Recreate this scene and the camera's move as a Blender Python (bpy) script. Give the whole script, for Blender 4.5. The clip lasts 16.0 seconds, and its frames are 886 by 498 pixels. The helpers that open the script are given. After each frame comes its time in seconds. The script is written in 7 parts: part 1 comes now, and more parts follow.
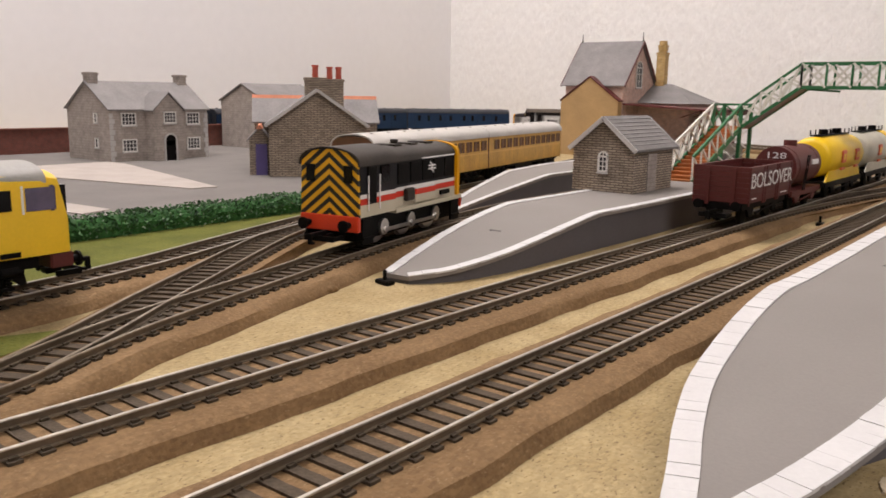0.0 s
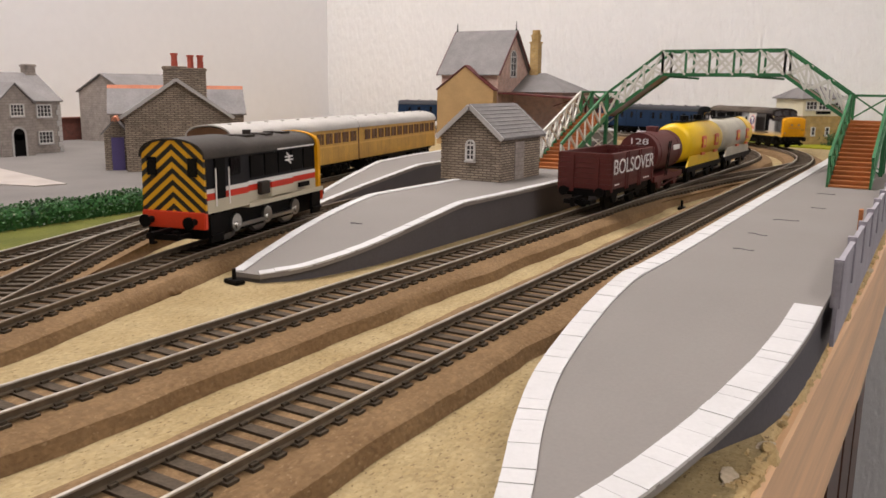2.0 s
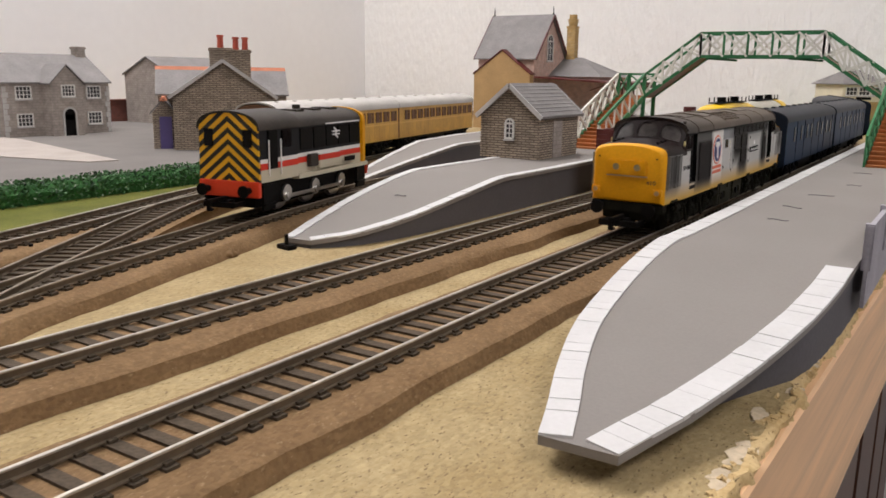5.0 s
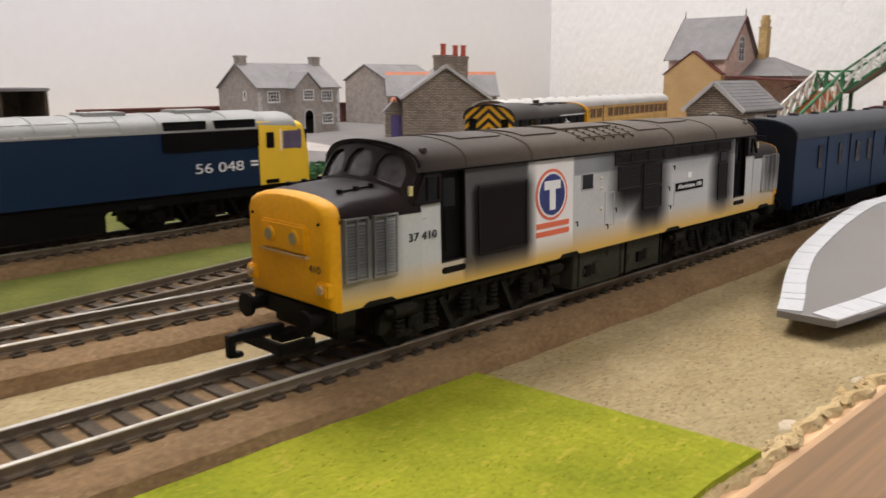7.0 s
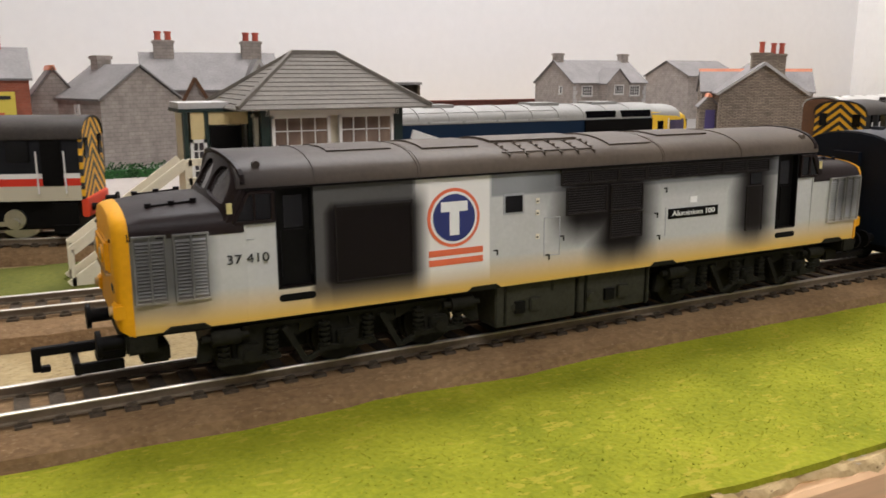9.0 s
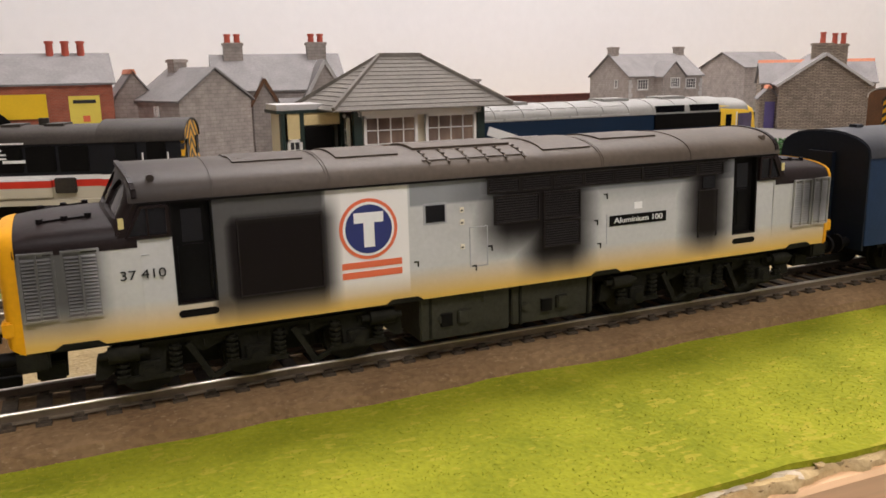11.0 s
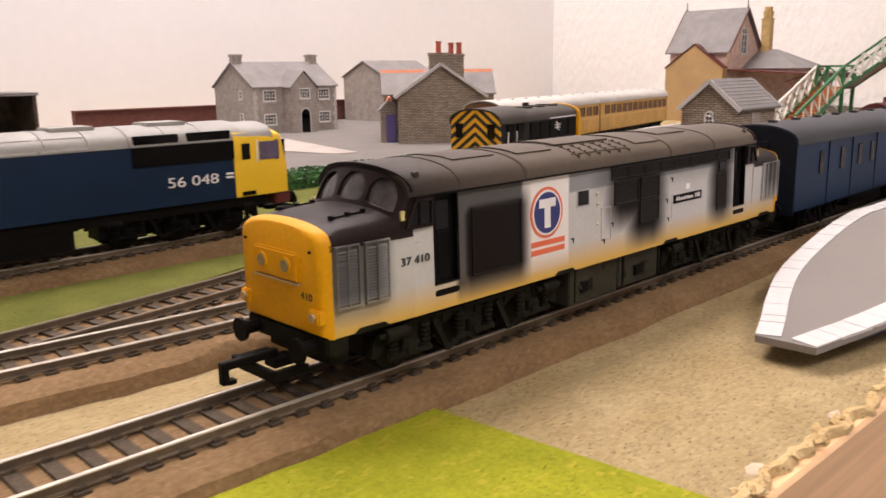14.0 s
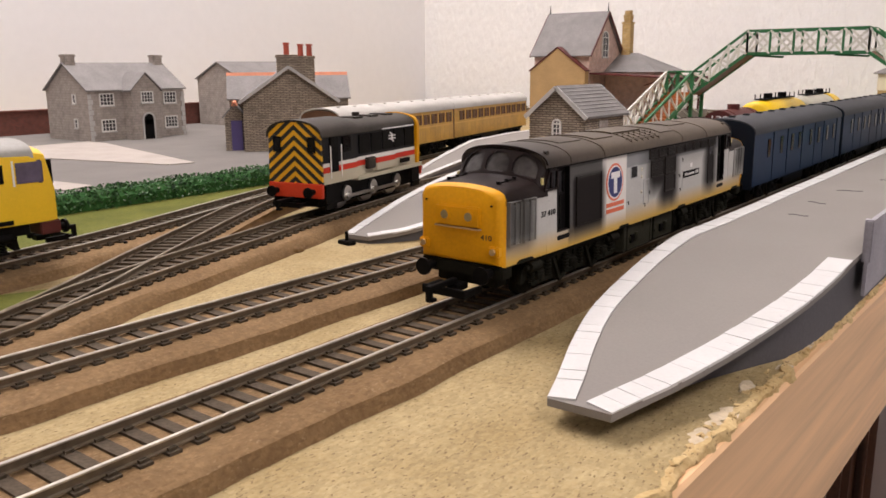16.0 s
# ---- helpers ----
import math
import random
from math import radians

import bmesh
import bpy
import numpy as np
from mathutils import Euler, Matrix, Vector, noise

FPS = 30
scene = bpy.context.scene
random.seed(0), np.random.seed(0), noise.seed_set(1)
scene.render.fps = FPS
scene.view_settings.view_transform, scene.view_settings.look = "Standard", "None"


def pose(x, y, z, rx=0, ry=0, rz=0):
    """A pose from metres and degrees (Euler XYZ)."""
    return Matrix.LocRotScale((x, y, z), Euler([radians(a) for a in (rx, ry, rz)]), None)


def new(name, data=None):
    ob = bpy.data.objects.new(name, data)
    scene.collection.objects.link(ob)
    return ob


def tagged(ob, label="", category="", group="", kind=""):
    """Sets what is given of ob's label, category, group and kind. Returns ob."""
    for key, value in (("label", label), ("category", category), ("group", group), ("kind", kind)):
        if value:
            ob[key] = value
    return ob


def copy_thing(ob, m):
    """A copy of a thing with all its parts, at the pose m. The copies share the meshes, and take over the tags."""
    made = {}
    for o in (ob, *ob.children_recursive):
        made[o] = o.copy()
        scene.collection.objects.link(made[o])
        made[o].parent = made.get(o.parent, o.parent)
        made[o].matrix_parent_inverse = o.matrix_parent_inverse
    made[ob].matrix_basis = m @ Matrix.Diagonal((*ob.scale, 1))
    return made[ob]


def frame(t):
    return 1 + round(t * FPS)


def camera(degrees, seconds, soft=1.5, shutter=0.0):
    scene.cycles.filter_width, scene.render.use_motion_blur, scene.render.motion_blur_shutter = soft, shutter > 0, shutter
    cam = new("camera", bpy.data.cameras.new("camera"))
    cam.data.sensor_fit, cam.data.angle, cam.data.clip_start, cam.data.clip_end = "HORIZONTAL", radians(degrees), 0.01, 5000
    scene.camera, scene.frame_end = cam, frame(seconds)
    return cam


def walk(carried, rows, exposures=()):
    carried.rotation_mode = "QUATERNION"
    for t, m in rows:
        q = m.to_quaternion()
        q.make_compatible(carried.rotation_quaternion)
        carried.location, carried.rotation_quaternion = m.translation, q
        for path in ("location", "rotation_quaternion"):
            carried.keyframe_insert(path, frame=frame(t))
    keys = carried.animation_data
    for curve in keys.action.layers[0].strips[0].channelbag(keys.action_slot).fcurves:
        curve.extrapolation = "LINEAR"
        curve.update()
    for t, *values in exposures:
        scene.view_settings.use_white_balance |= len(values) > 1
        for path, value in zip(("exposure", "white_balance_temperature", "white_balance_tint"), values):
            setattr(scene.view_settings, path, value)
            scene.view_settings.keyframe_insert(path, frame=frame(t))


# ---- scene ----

# camera and its path
cam = camera(56.55, 16.0, soft=1.6, shutter=0.3)
PATH = [
    (0, pose(0.1192, -0.0538, 0.0847, 79.33, -0.91, 38.77)),
    (0.5, pose(0.1209, -0.0504, 0.0858, 79.27, -0.90, 36.07)),
    (1, pose(0.1227, -0.0391, 0.0854, 78.74, -0.32, 33.20)),
    (1.5, pose(0.1219, -0.0329, 0.0828, 78.50, -0.50, 31.44)),
    (2, pose(0.1224, -0.0327, 0.0829, 78.83, -0.64, 30.98)),
    (2.5, pose(0.1215, -0.0306, 0.0798, 78.46, -0.99, 30.64)),
    (3, pose(0.1223, -0.0321, 0.0782, 78.28, -0.99, 30.88)),
    (5.5, pose(0.1313, -0.0655, 0.0764, 78.16, -0.70, 35.14)),
    (6, pose(0.1391, -0.0901, 0.0742, 78.39, -0.61, 37.84)),
    (6.5, pose(0.1455, -0.1152, 0.0720, 77.81, -0.35, 40.82)),
    (7, pose(0.1545, -0.1455, 0.0742, 78.25, 0.09, 44.74)),
    (7.5, pose(0.1634, -0.1774, 0.0729, 78.27, -0.05, 49.34)),
    (8, pose(0.1689, -0.2101, 0.0721, 78.45, -0.83, 53.92)),
    (8.5, pose(0.1775, -0.2365, 0.0726, 78.23, -0.56, 58.06)),
    (9, pose(0.1873, -0.2583, 0.0766, 77.86, -0.08, 62.24)),
    (11.5, pose(0.1943, -0.2792, 0.0802, 77.55, 0.95, 65.29)),
    (12, pose(0.1839, -0.2666, 0.0830, 77.42, 1.38, 61.76)),
    (12.5, pose(0.1737, -0.2282, 0.0806, 77.57, 0.84, 57.09)),
    (13, pose(0.1657, -0.1957, 0.0784, 77.99, 0.36, 52.98)),
    (13.5, pose(0.1594, -0.1600, 0.0803, 77.80, 0.53, 48.97)),
    (14, pose(0.1560, -0.1288, 0.0816, 77.65, 0.70, 45.23)),
    (14.5, pose(0.1533, -0.1073, 0.0817, 77.41, 0.58, 42.36)),
    (15, pose(0.1546, -0.0909, 0.0840, 77.31, 0.84, 40.22)),
    (15.5, pose(0.1545, -0.0796, 0.0860, 77.55, 0.69, 38.53)),
    (16, pose(0.1540, -0.0739, 0.0855, 77.52, 0.39, 37.52)),
]
LIGHTING = [(0, 0.03, 6700, 12), (3, 0.02, 6580, 9), (5.5, 0.01, 6350, 8), (7.5, 0.16, 6250, 7), (9, 0.24, 6330, 7), (11.5, 0.33, 6580, 11), (13, 0.40, 6750, 13), (14.5, 0.35, 6980, 18), (16, 0.18, 6700, 13)]
walk(cam, PATH, LIGHTING)

# room light: two ceiling panels and a weak surround
world = bpy.data.worlds.new("room_air")
world.use_nodes = True
world.node_tree.nodes["Background"].inputs[0].default_value = (0.95, 0.96, 1.0, 1)
world.node_tree.nodes["Background"].inputs[1].default_value = 0.05
scene.world = world
scene.view_settings.exposure = 0.0
CEIL = 1.5


def ceiling_lamp(x, y, sx, sy, power):
    d = bpy.data.lights.new("ceiling_panel_light", "AREA")
    d.shape, d.size, d.size_y, d.energy, d.color = "RECTANGLE", sx, sy, power, (1.0, 0.945, 0.955)
    o = new("ceiling_panel_light", d)
    o.matrix_world = pose(x, y, CEIL - 0.06)
    return o


ceiling_lamp(1.15, -0.25, 0.6, 1.2, 10.5)
ceiling_lamp(-0.68, 0.35, 0.6, 1.2, 16.5)

# materials


def mat(name, col, rough=0.6, metal=0.0, var=0.25, scale=60.0, fine=900.0, bump=0.15, spec=0.5, col2=None, stretch=None):
    """A surface with colour variation at two scales and fine relief, in object space."""
    m = bpy.data.materials.new(name)
    m.use_nodes = True
    nt = m.node_tree
    b = nt.nodes["Principled BSDF"]
    tc = nt.nodes.new("ShaderNodeTexCoord")
    n1 = nt.nodes.new("ShaderNodeTexNoise")
    n1.inputs["Scale"].default_value, n1.inputs["Detail"].default_value = scale, 5
    n2 = nt.nodes.new("ShaderNodeTexNoise")
    n2.inputs["Scale"].default_value, n2.inputs["Detail"].default_value = fine, 3
    add = nt.nodes.new("ShaderNodeMath")
    add.operation = "MULTIPLY_ADD"
    add.inputs[1].default_value = 0.6
    mul = nt.nodes.new("ShaderNodeMath")
    mul.operation = "MULTIPLY"
    mul.inputs[1].default_value = 0.4
    ramp = nt.nodes.new("ShaderNodeValToRGB")
    c2 = col2 or tuple(c * (1 - var) for c in col)
    c1 = col if col2 else tuple(min(1, c * (1 + var * 0.6)) for c in col)
    ramp.color_ramp.elements[0].position, ramp.color_ramp.elements[1].position = 0.34, 0.66
    ramp.color_ramp.elements[0].color = (*c2, 1)
    ramp.color_ramp.elements[1].color = (*c1, 1)
    place = tc.outputs["Object"]
    if stretch:
        mp = nt.nodes.new("ShaderNodeMapping")
        mp.inputs["Scale"].default_value = stretch
        nt.links.new(place, mp.inputs[0])
        place = mp.outputs[0]
    for n in (n1, n2):
        nt.links.new(place, n.inputs["Vector"])
    nt.links.new(n2.outputs["Fac"], mul.inputs[0])
    nt.links.new(n1.outputs["Fac"], add.inputs[0])
    nt.links.new(mul.outputs[0], add.inputs[2])
    nt.links.new(add.outputs[0], ramp.inputs[0])
    nt.links.new(ramp.outputs[0], b.inputs["Base Color"])
    b.inputs["Roughness"].default_value, b.inputs["Metallic"].default_value = rough, metal
    b.inputs["Specular IOR Level"].default_value = spec
    if bump:
        bp = nt.nodes.new("ShaderNodeBump")
        bp.inputs["Strength"].default_value, bp.inputs["Distance"].default_value = bump, 0.0008
        nt.links.new(n2.outputs["Fac"], bp.inputs["Height"])
        nt.links.new(bp.outputs[0], b.inputs["Normal"])
    return m


def math_node(nt, op, a, b=None, clamp=False):
    n = nt.nodes.new("ShaderNodeMath")
    n.operation, n.use_clamp = op, clamp
    for i, v in enumerate((a, b)):
        if v is None:
            continue
        if isinstance(v, (int, float)):
            n.inputs[i].default_value = v
        else:
            nt.links.new(v, n.inputs[i])
    return n.outputs[0]


def axes(nt):
    tc = nt.nodes.new("ShaderNodeTexCoord")
    sep = nt.nodes.new("ShaderNodeSeparateXYZ")
    nt.links.new(tc.outputs["Object"], sep.inputs[0])
    return sep.outputs


def step(nt, v, edge, soft):
    """0 below the edge, 1 above it."""
    return math_node(nt, "ADD", math_node(nt, "DIVIDE", math_node(nt, "SUBTRACT", v, edge), soft), 0.5, True)


def soft_box(nt, y, z, y0, y1, z0, z1, sy, sz):
    a = math_node(nt, "MULTIPLY", step(nt, y, y0, sy), math_node(nt, "SUBTRACT", 1.0, step(nt, y, y1, sy)))
    b = math_node(nt, "MULTIPLY", step(nt, z, z0, sz), math_node(nt, "SUBTRACT", 1.0, step(nt, z, z1, sz)))
    return math_node(nt, "MULTIPLY", a, b)


def blend(nt, fac, a, b):
    n = nt.nodes.new("ShaderNodeMix")
    n.data_type = "RGBA"
    for i, v in ((0, fac), (6, a), (7, b)):
        if isinstance(v, (tuple, list)):
            n.inputs[i].default_value = (*v, 1)
        elif isinstance(v, (int, float)):
            n.inputs[i].default_value = v
        else:
            nt.links.new(v, n.inputs[i])
    return n.outputs[2]


def masonry(name, col, col2, mortar, bw, bh, gap=0.0006, rough=0.85, turn=0, bump=0.5):
    """Courses of small blocks. The node's x runs along the wall, its y up."""
    m = bpy.data.materials.new(name)
    m.use_nodes = True
    nt = m.node_tree
    b = nt.nodes["Principled BSDF"]
    s = axes(nt)
    comb = nt.nodes.new("ShaderNodeCombineXYZ")
    nt.links.new(math_node(nt, "ADD", s[0], s[1]), comb.inputs[0])
    nt.links.new(s[2], comb.inputs[1])
    br = nt.nodes.new("ShaderNodeTexBrick")
    br.inputs["Scale"].default_value = 1.0
    br.inputs["Brick Width"].default_value, br.inputs["Row Height"].default_value = bw, bh
    br.inputs["Mortar Size"].default_value, br.inputs["Mortar Smooth"].default_value = gap, 0.3
    br.inputs["Color1"].default_value, br.inputs["Color2"].default_value = (*col, 1), (*col2, 1)
    br.inputs["Mortar"].default_value = (*mortar, 1)
    nt.links.new(comb.outputs[0], br.inputs["Vector"])
    nz = nt.nodes.new("ShaderNodeTexNoise")
    nz.inputs["Scale"].default_value, nz.inputs["Detail"].default_value = 140, 6
    tc = nt.nodes.new("ShaderNodeTexCoord")
    nt.links.new(tc.outputs["Object"], nz.inputs["Vector"])
    dark = math_node(nt, "MULTIPLY_ADD", nz.outputs["Fac"], 0.9)
    dark.node.inputs[2].default_value = 0.55
    mx = nt.nodes.new("ShaderNodeMix")
    mx.data_type, mx.blend_type = "RGBA", "MULTIPLY"
    mx.inputs[0].default_value = 1.0
    nt.links.new(br.outputs["Color"], mx.inputs[6])
    nt.links.new(dark, mx.inputs[7])
    nt.links.new(mx.outputs[2], b.inputs["Base Color"])
    b.inputs["Roughness"].default_value = rough
    bp = nt.nodes.new("ShaderNodeBump")
    bp.inputs["Strength"].default_value, bp.inputs["Distance"].default_value = bump, 0.0006
    bp.invert = True
    nt.links.new(br.outputs["Fac"], bp.inputs["Height"])
    nt.links.new(bp.outputs[0], b.inputs["Normal"])
    return m


def sand_mat(name, base, light, speck, scale, edge=0.655, grain=0.0, tone=0.5):
    """Two-tone ground with dark specks; grain adds shavings of that size, each of its own tone."""
    m = mat(name, light, 0.9, 0, 0.2, 45, 700, 0.5, 0.2, base)
    nt = m.node_tree
    b = nt.nodes["Principled BSDF"]
    old = b.inputs["Base Color"].links[0].from_socket
    tc = nt.nodes.new("ShaderNodeTexCoord")
    if grain:
        mp = nt.nodes.new("ShaderNodeMapping")
        mp.inputs["Scale"].default_value = (1.0, 0.42, 1.0)
        nt.links.new(tc.outputs["Object"], mp.inputs[0])
        vo = nt.nodes.new("ShaderNodeTexVoronoi")
        vo.inputs["Scale"].default_value = 1.0 / grain
        nt.links.new(mp.outputs[0], vo.inputs["Vector"])
        sep = nt.nodes.new("ShaderNodeSeparateColor")
        nt.links.new(vo.outputs["Color"], sep.inputs[0])
        f = math_node(nt, "ADD", math_node(nt, "MULTIPLY", sep.outputs[0], tone), 1.0 - tone * 0.5)
        mx = nt.nodes.new("ShaderNodeMix")
        mx.data_type, mx.blend_type = "RGBA", "MULTIPLY"
        mx.inputs[0].default_value = 1.0
        nt.links.new(old, mx.inputs[6])
        nt.links.new(f, mx.inputs[7])
        old = mx.outputs[2]
    n = nt.nodes.new("ShaderNodeTexNoise")
    n.inputs["Scale"].default_value, n.inputs["Detail"].default_value, n.inputs["Roughness"].default_value = scale, 2, 0.7
    fleck = nt.nodes.new("ShaderNodeMapping")
    fleck.inputs["Scale"].default_value = (1.3, 0.6, 1.0)
    fleck.inputs["Rotation"].default_value = (0, 0, 0.5)
    nt.links.new(tc.outputs["Object"], fleck.inputs[0])
    nt.links.new(fleck.outputs[0], n.inputs["Vector"])
    mask = step(nt, n.outputs["Fac"], edge, 0.05)
    nt.links.new(blend(nt, math_node(nt, "MULTIPLY", mask, 0.75), old, speck), b.inputs["Base Color"])
    return m


M = dict(
    sand=sand_mat("chipboard_sand", (0.31, 0.225, 0.105), (0.43, 0.335, 0.18), (0.13, 0.085, 0.04), 760, 0.635, 0.0009, 0.24),
    foam=sand_mat("brown_trackbed", (0.165, 0.098, 0.045), (0.25, 0.158, 0.078), (0.32, 0.22, 0.12), 900, 0.66, 0.0008, 0.28),
    grass=sand_mat("lime_grass_mat", (0.190, 0.212, 0.008), (0.345, 0.345, 0.020), (0.40, 0.34, 0.035), 260, 0.62),
    olive=sand_mat("olive_grass", (0.080, 0.092, 0.014), (0.155, 0.155, 0.030), (0.055, 0.085, 0.014), 420),
    road=mat("grey_road_card", (0.185, 0.170, 0.156), 0.9, 0, 0.12, 25, 900, 0.1, 0.2),
    pale=mat("pale_pavement_card", (0.41, 0.365, 0.325), 0.9, 0, 0.12, 40, 900, 0.1, 0.2),
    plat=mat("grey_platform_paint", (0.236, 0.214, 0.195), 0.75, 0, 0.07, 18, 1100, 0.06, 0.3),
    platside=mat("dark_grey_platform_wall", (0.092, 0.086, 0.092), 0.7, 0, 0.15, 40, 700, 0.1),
    white=mat("white_edge_paint", (0.60, 0.59, 0.575), 0.6, 0, 0.06, 60, 700, 0.08),
    wall=mat("plaster_wall", (0.83, 0.82, 0.82), 0.9, 0, 0.03, 3, 60, 0.25, 0.2),
    wood=mat("planed_timber", (0.86, 0.54, 0.29), 0.5, 0, 0.20, 90, 420, 0.10, stretch=(1, 0.035, 1)),
    chip=sand_mat("raw_chipboard", (0.46, 0.31, 0.13), (0.66, 0.50, 0.27), (0.13, 0.07, 0.03), 620),
    floor=mat("dark_floor", (0.07, 0.05, 0.045), 0.8, 0, 0.4, 6, 80, 0.2),
    railweb=mat("dull_rail_web", (0.165, 0.128, 0.088), 0.55, 0.3, 0.3, 60, 500, 0.05, 0.2),
    rail=mat("nickel_rail", (0.54, 0.50, 0.43), 0.38, 0.95, 0.25, 60, 500, 0.05),
    raildull=mat("tarnished_rail", (0.30, 0.25, 0.19), 0.4, 0.8, 0.35, 60, 500, 0.05),
    sleeper=mat("black_sleeper", (0.090, 0.068, 0.046), 0.8, 0, 0.5, 120, 900, 0.2, 0.15),
    black=mat("black_plastic", (0.0050, 0.0044, 0.0042), 0.55, 0, 0.3, 90, 900, 0.08, 0.09),
    under=mat("weathered_underframe", (0.0135, 0.0125, 0.0080), 0.75, 0, 0.45, 120, 900, 0.15, 0.12),
    soot=mat("sooty_panel", (0.0075, 0.0058, 0.0058), 0.5, 0, 0.3, 60, 900, 0.06, 0.08),
    sootslat=mat("sooty_slat", (0.021, 0.017, 0.015), 0.5, 0, 0.25, 60, 900, 0.04, 0.12),
    roofdk=mat("weathered_dark_roof", (0.040, 0.032, 0.025), 0.5, 0, 0.35, 60, 900, 0.06, 0.28),
    tankside=mat("dusty_olive_tank", (0.036, 0.034, 0.023), 0.7, 0, 0.4, 90, 900, 0.1, 0.15),
    cabdk=mat("sooty_cab_brown", (0.016, 0.0095, 0.0085), 0.42, 0, 0.3, 60, 900, 0.05, 0.14),
    glassdk=mat("dark_glazing", (0.005, 0.0045, 0.005), 0.15, 0, 0.2, 30, 200, 0.0, 0.25),
    steel=mat("bright_metal", (0.6, 0.58, 0.55), 0.3, 1.0, 0.15, 80, 900, 0.05),
    lamplens=mat("dusty_lamp_lens", (0.26, 0.20, 0.10), 0.3, 0, 0.3, 200, 700, 0.0),
    yellow=mat("warning_yellow", (0.73, 0.335, 0.0035), 0.5, 0, 0.14, 60, 900, 0.04, 0.25),
    yellow2=mat("cab_yellow", (0.83, 0.52, 0.02), 0.4, 0, 0.07, 60, 900, 0.03),
    red=mat("bufferbeam_red", (0.70, 0.055, 0.015), 0.45, 0, 0.12, 60, 900, 0.04),
    blue=mat("rail_blue", (0.0055, 0.019, 0.046), 0.45, 0, 0.14, 40, 900, 0.03, 0.2),
    coachblue=mat("coach_blue", (0.0085, 0.027, 0.066), 0.5, 0, 0.2, 40, 900, 0.04, 0.2),
    coachend=mat("coach_end_dark_blue", (0.006, 0.010, 0.018), 0.5, 0, 0.25, 40, 900, 0.04, 0.15),
    coachroof=mat("coach_roof_slate", (0.034, 0.036, 0.042), 0.55, 0, 0.2, 40, 700, 0.05, 0.3),
    roofgrey=mat("coach_roof_grey", (0.20, 0.195, 0.19), 0.6, 0, 0.2, 40, 700, 0.05),
    roofpale=mat("loco_roof_pale_grey", (0.31, 0.30, 0.272), 0.55, 0, 0.15, 40, 700, 0.05),
    cream=mat("cream_paint", (0.74, 0.67, 0.50), 0.5, 0, 0.08, 40, 900, 0.04),
    maroon=mat("wagon_maroon", (0.098, 0.016, 0.013), 0.5, 0, 0.2, 60, 900, 0.08),
    tankyellow=mat("tank_yellow", (0.86, 0.55, 0.01), 0.4, 0, 0.08, 50, 900, 0.03),
    tankgrey=mat("tank_dirty_grey", (0.50, 0.47, 0.38), 0.45, 0, 0.2, 50, 900, 0.03),
    orange=mat("orange_ridge_tile", (0.72, 0.27, 0.15), 0.7, 0, 0.15, 80, 900, 0.15),
    pot=mat("red_chimney_pot", (0.46, 0.085, 0.05), 0.7, 0, 0.2, 80, 900, 0.15),
    boardroof=mat("olive_grey_roof_board", (0.180, 0.160, 0.133), 0.8, 0, 0.22, 50, 500, 0.2),
    slate=mat("grey_slate_card", (0.22, 0.205, 0.198), 0.8, 0, 0.22, 50, 500, 0.2),
    trim=mat("pale_grey_trim", (0.50, 0.48, 0.46), 0.7, 0, 0.12, 60, 900, 0.1),
    porch=mat("cream_yellow_paint", (0.70, 0.56, 0.28), 0.5, 0, 0.1, 40, 900, 0.04),
    boxpane=mat("curtained_glazing", (0.30, 0.215, 0.16), 0.15, 0, 0.5, 260, 400, 0.0, 0.5, (0.085, 0.055, 0.045), (0.4, 1, 0.12)),
    postgreen=mat("dark_green_post", (0.010, 0.026, 0.020), 0.5, 0, 0.3, 60, 700, 0.06),
    window=mat("window_glazing", (0.06, 0.055, 0.06), 0.2, 0, 0.3, 60, 300, 0.0),
    winwhite=mat("window_white", (0.78, 0.76, 0.72), 0.6, 0, 0.06, 60, 900, 0.05),
    green=mat("footbridge_green", (0.025, 0.16, 0.055), 0.5, 0, 0.25, 60, 900, 0.06),
    offwhite=mat("lattice_off_white", (0.66, 0.65, 0.58), 0.6, 0, 0.2, 60, 900, 0.06),
    stair=mat("orange_brown_stair", (0.42, 0.145, 0.04), 0.6, 0, 0.25, 60, 700, 0.1),
    ochre=mat("ochre_render", (0.42, 0.27, 0.12), 0.85, 0, 0.15, 40, 700, 0.15),
    lilac=mat("lilac_glazing", (0.13, 0.11, 0.17), 0.15, 0, 0.3, 60, 300, 0.0),
    cabglass=mat("cab_glazing", (0.075, 0.066, 0.062), 0.12, 0, 0.6, 110, 300, 0.0),
    slat=mat("grey_slat", (0.36, 0.36, 0.365), 0.5, 0, 0.15, 60, 900, 0.03),
    hedge=mat("hedge_green", (0.035, 0.115, 0.03), 0.85, 0, 0.6, 160, 900, 0.5, 0.2),
    purple=mat("purple_door", (0.10, 0.075, 0.22), 0.6, 0, 0.15, 60, 900, 0.05),
    doorgreen=mat("green_door", (0.10, 0.22, 0.13), 0.6, 0, 0.15, 60, 900, 0.05),
    redwall=masonry("red_brick_wall", (0.20, 0.055, 0.035), (0.15, 0.04, 0.028), (0.12, 0.06, 0.045), 0.0032, 0.0011, 0.0002),
    stone=masonry("grey_stone", (0.43, 0.35, 0.265), (0.29, 0.235, 0.18), (0.14, 0.11, 0.085), 0.0062, 0.0017, 0.0004),
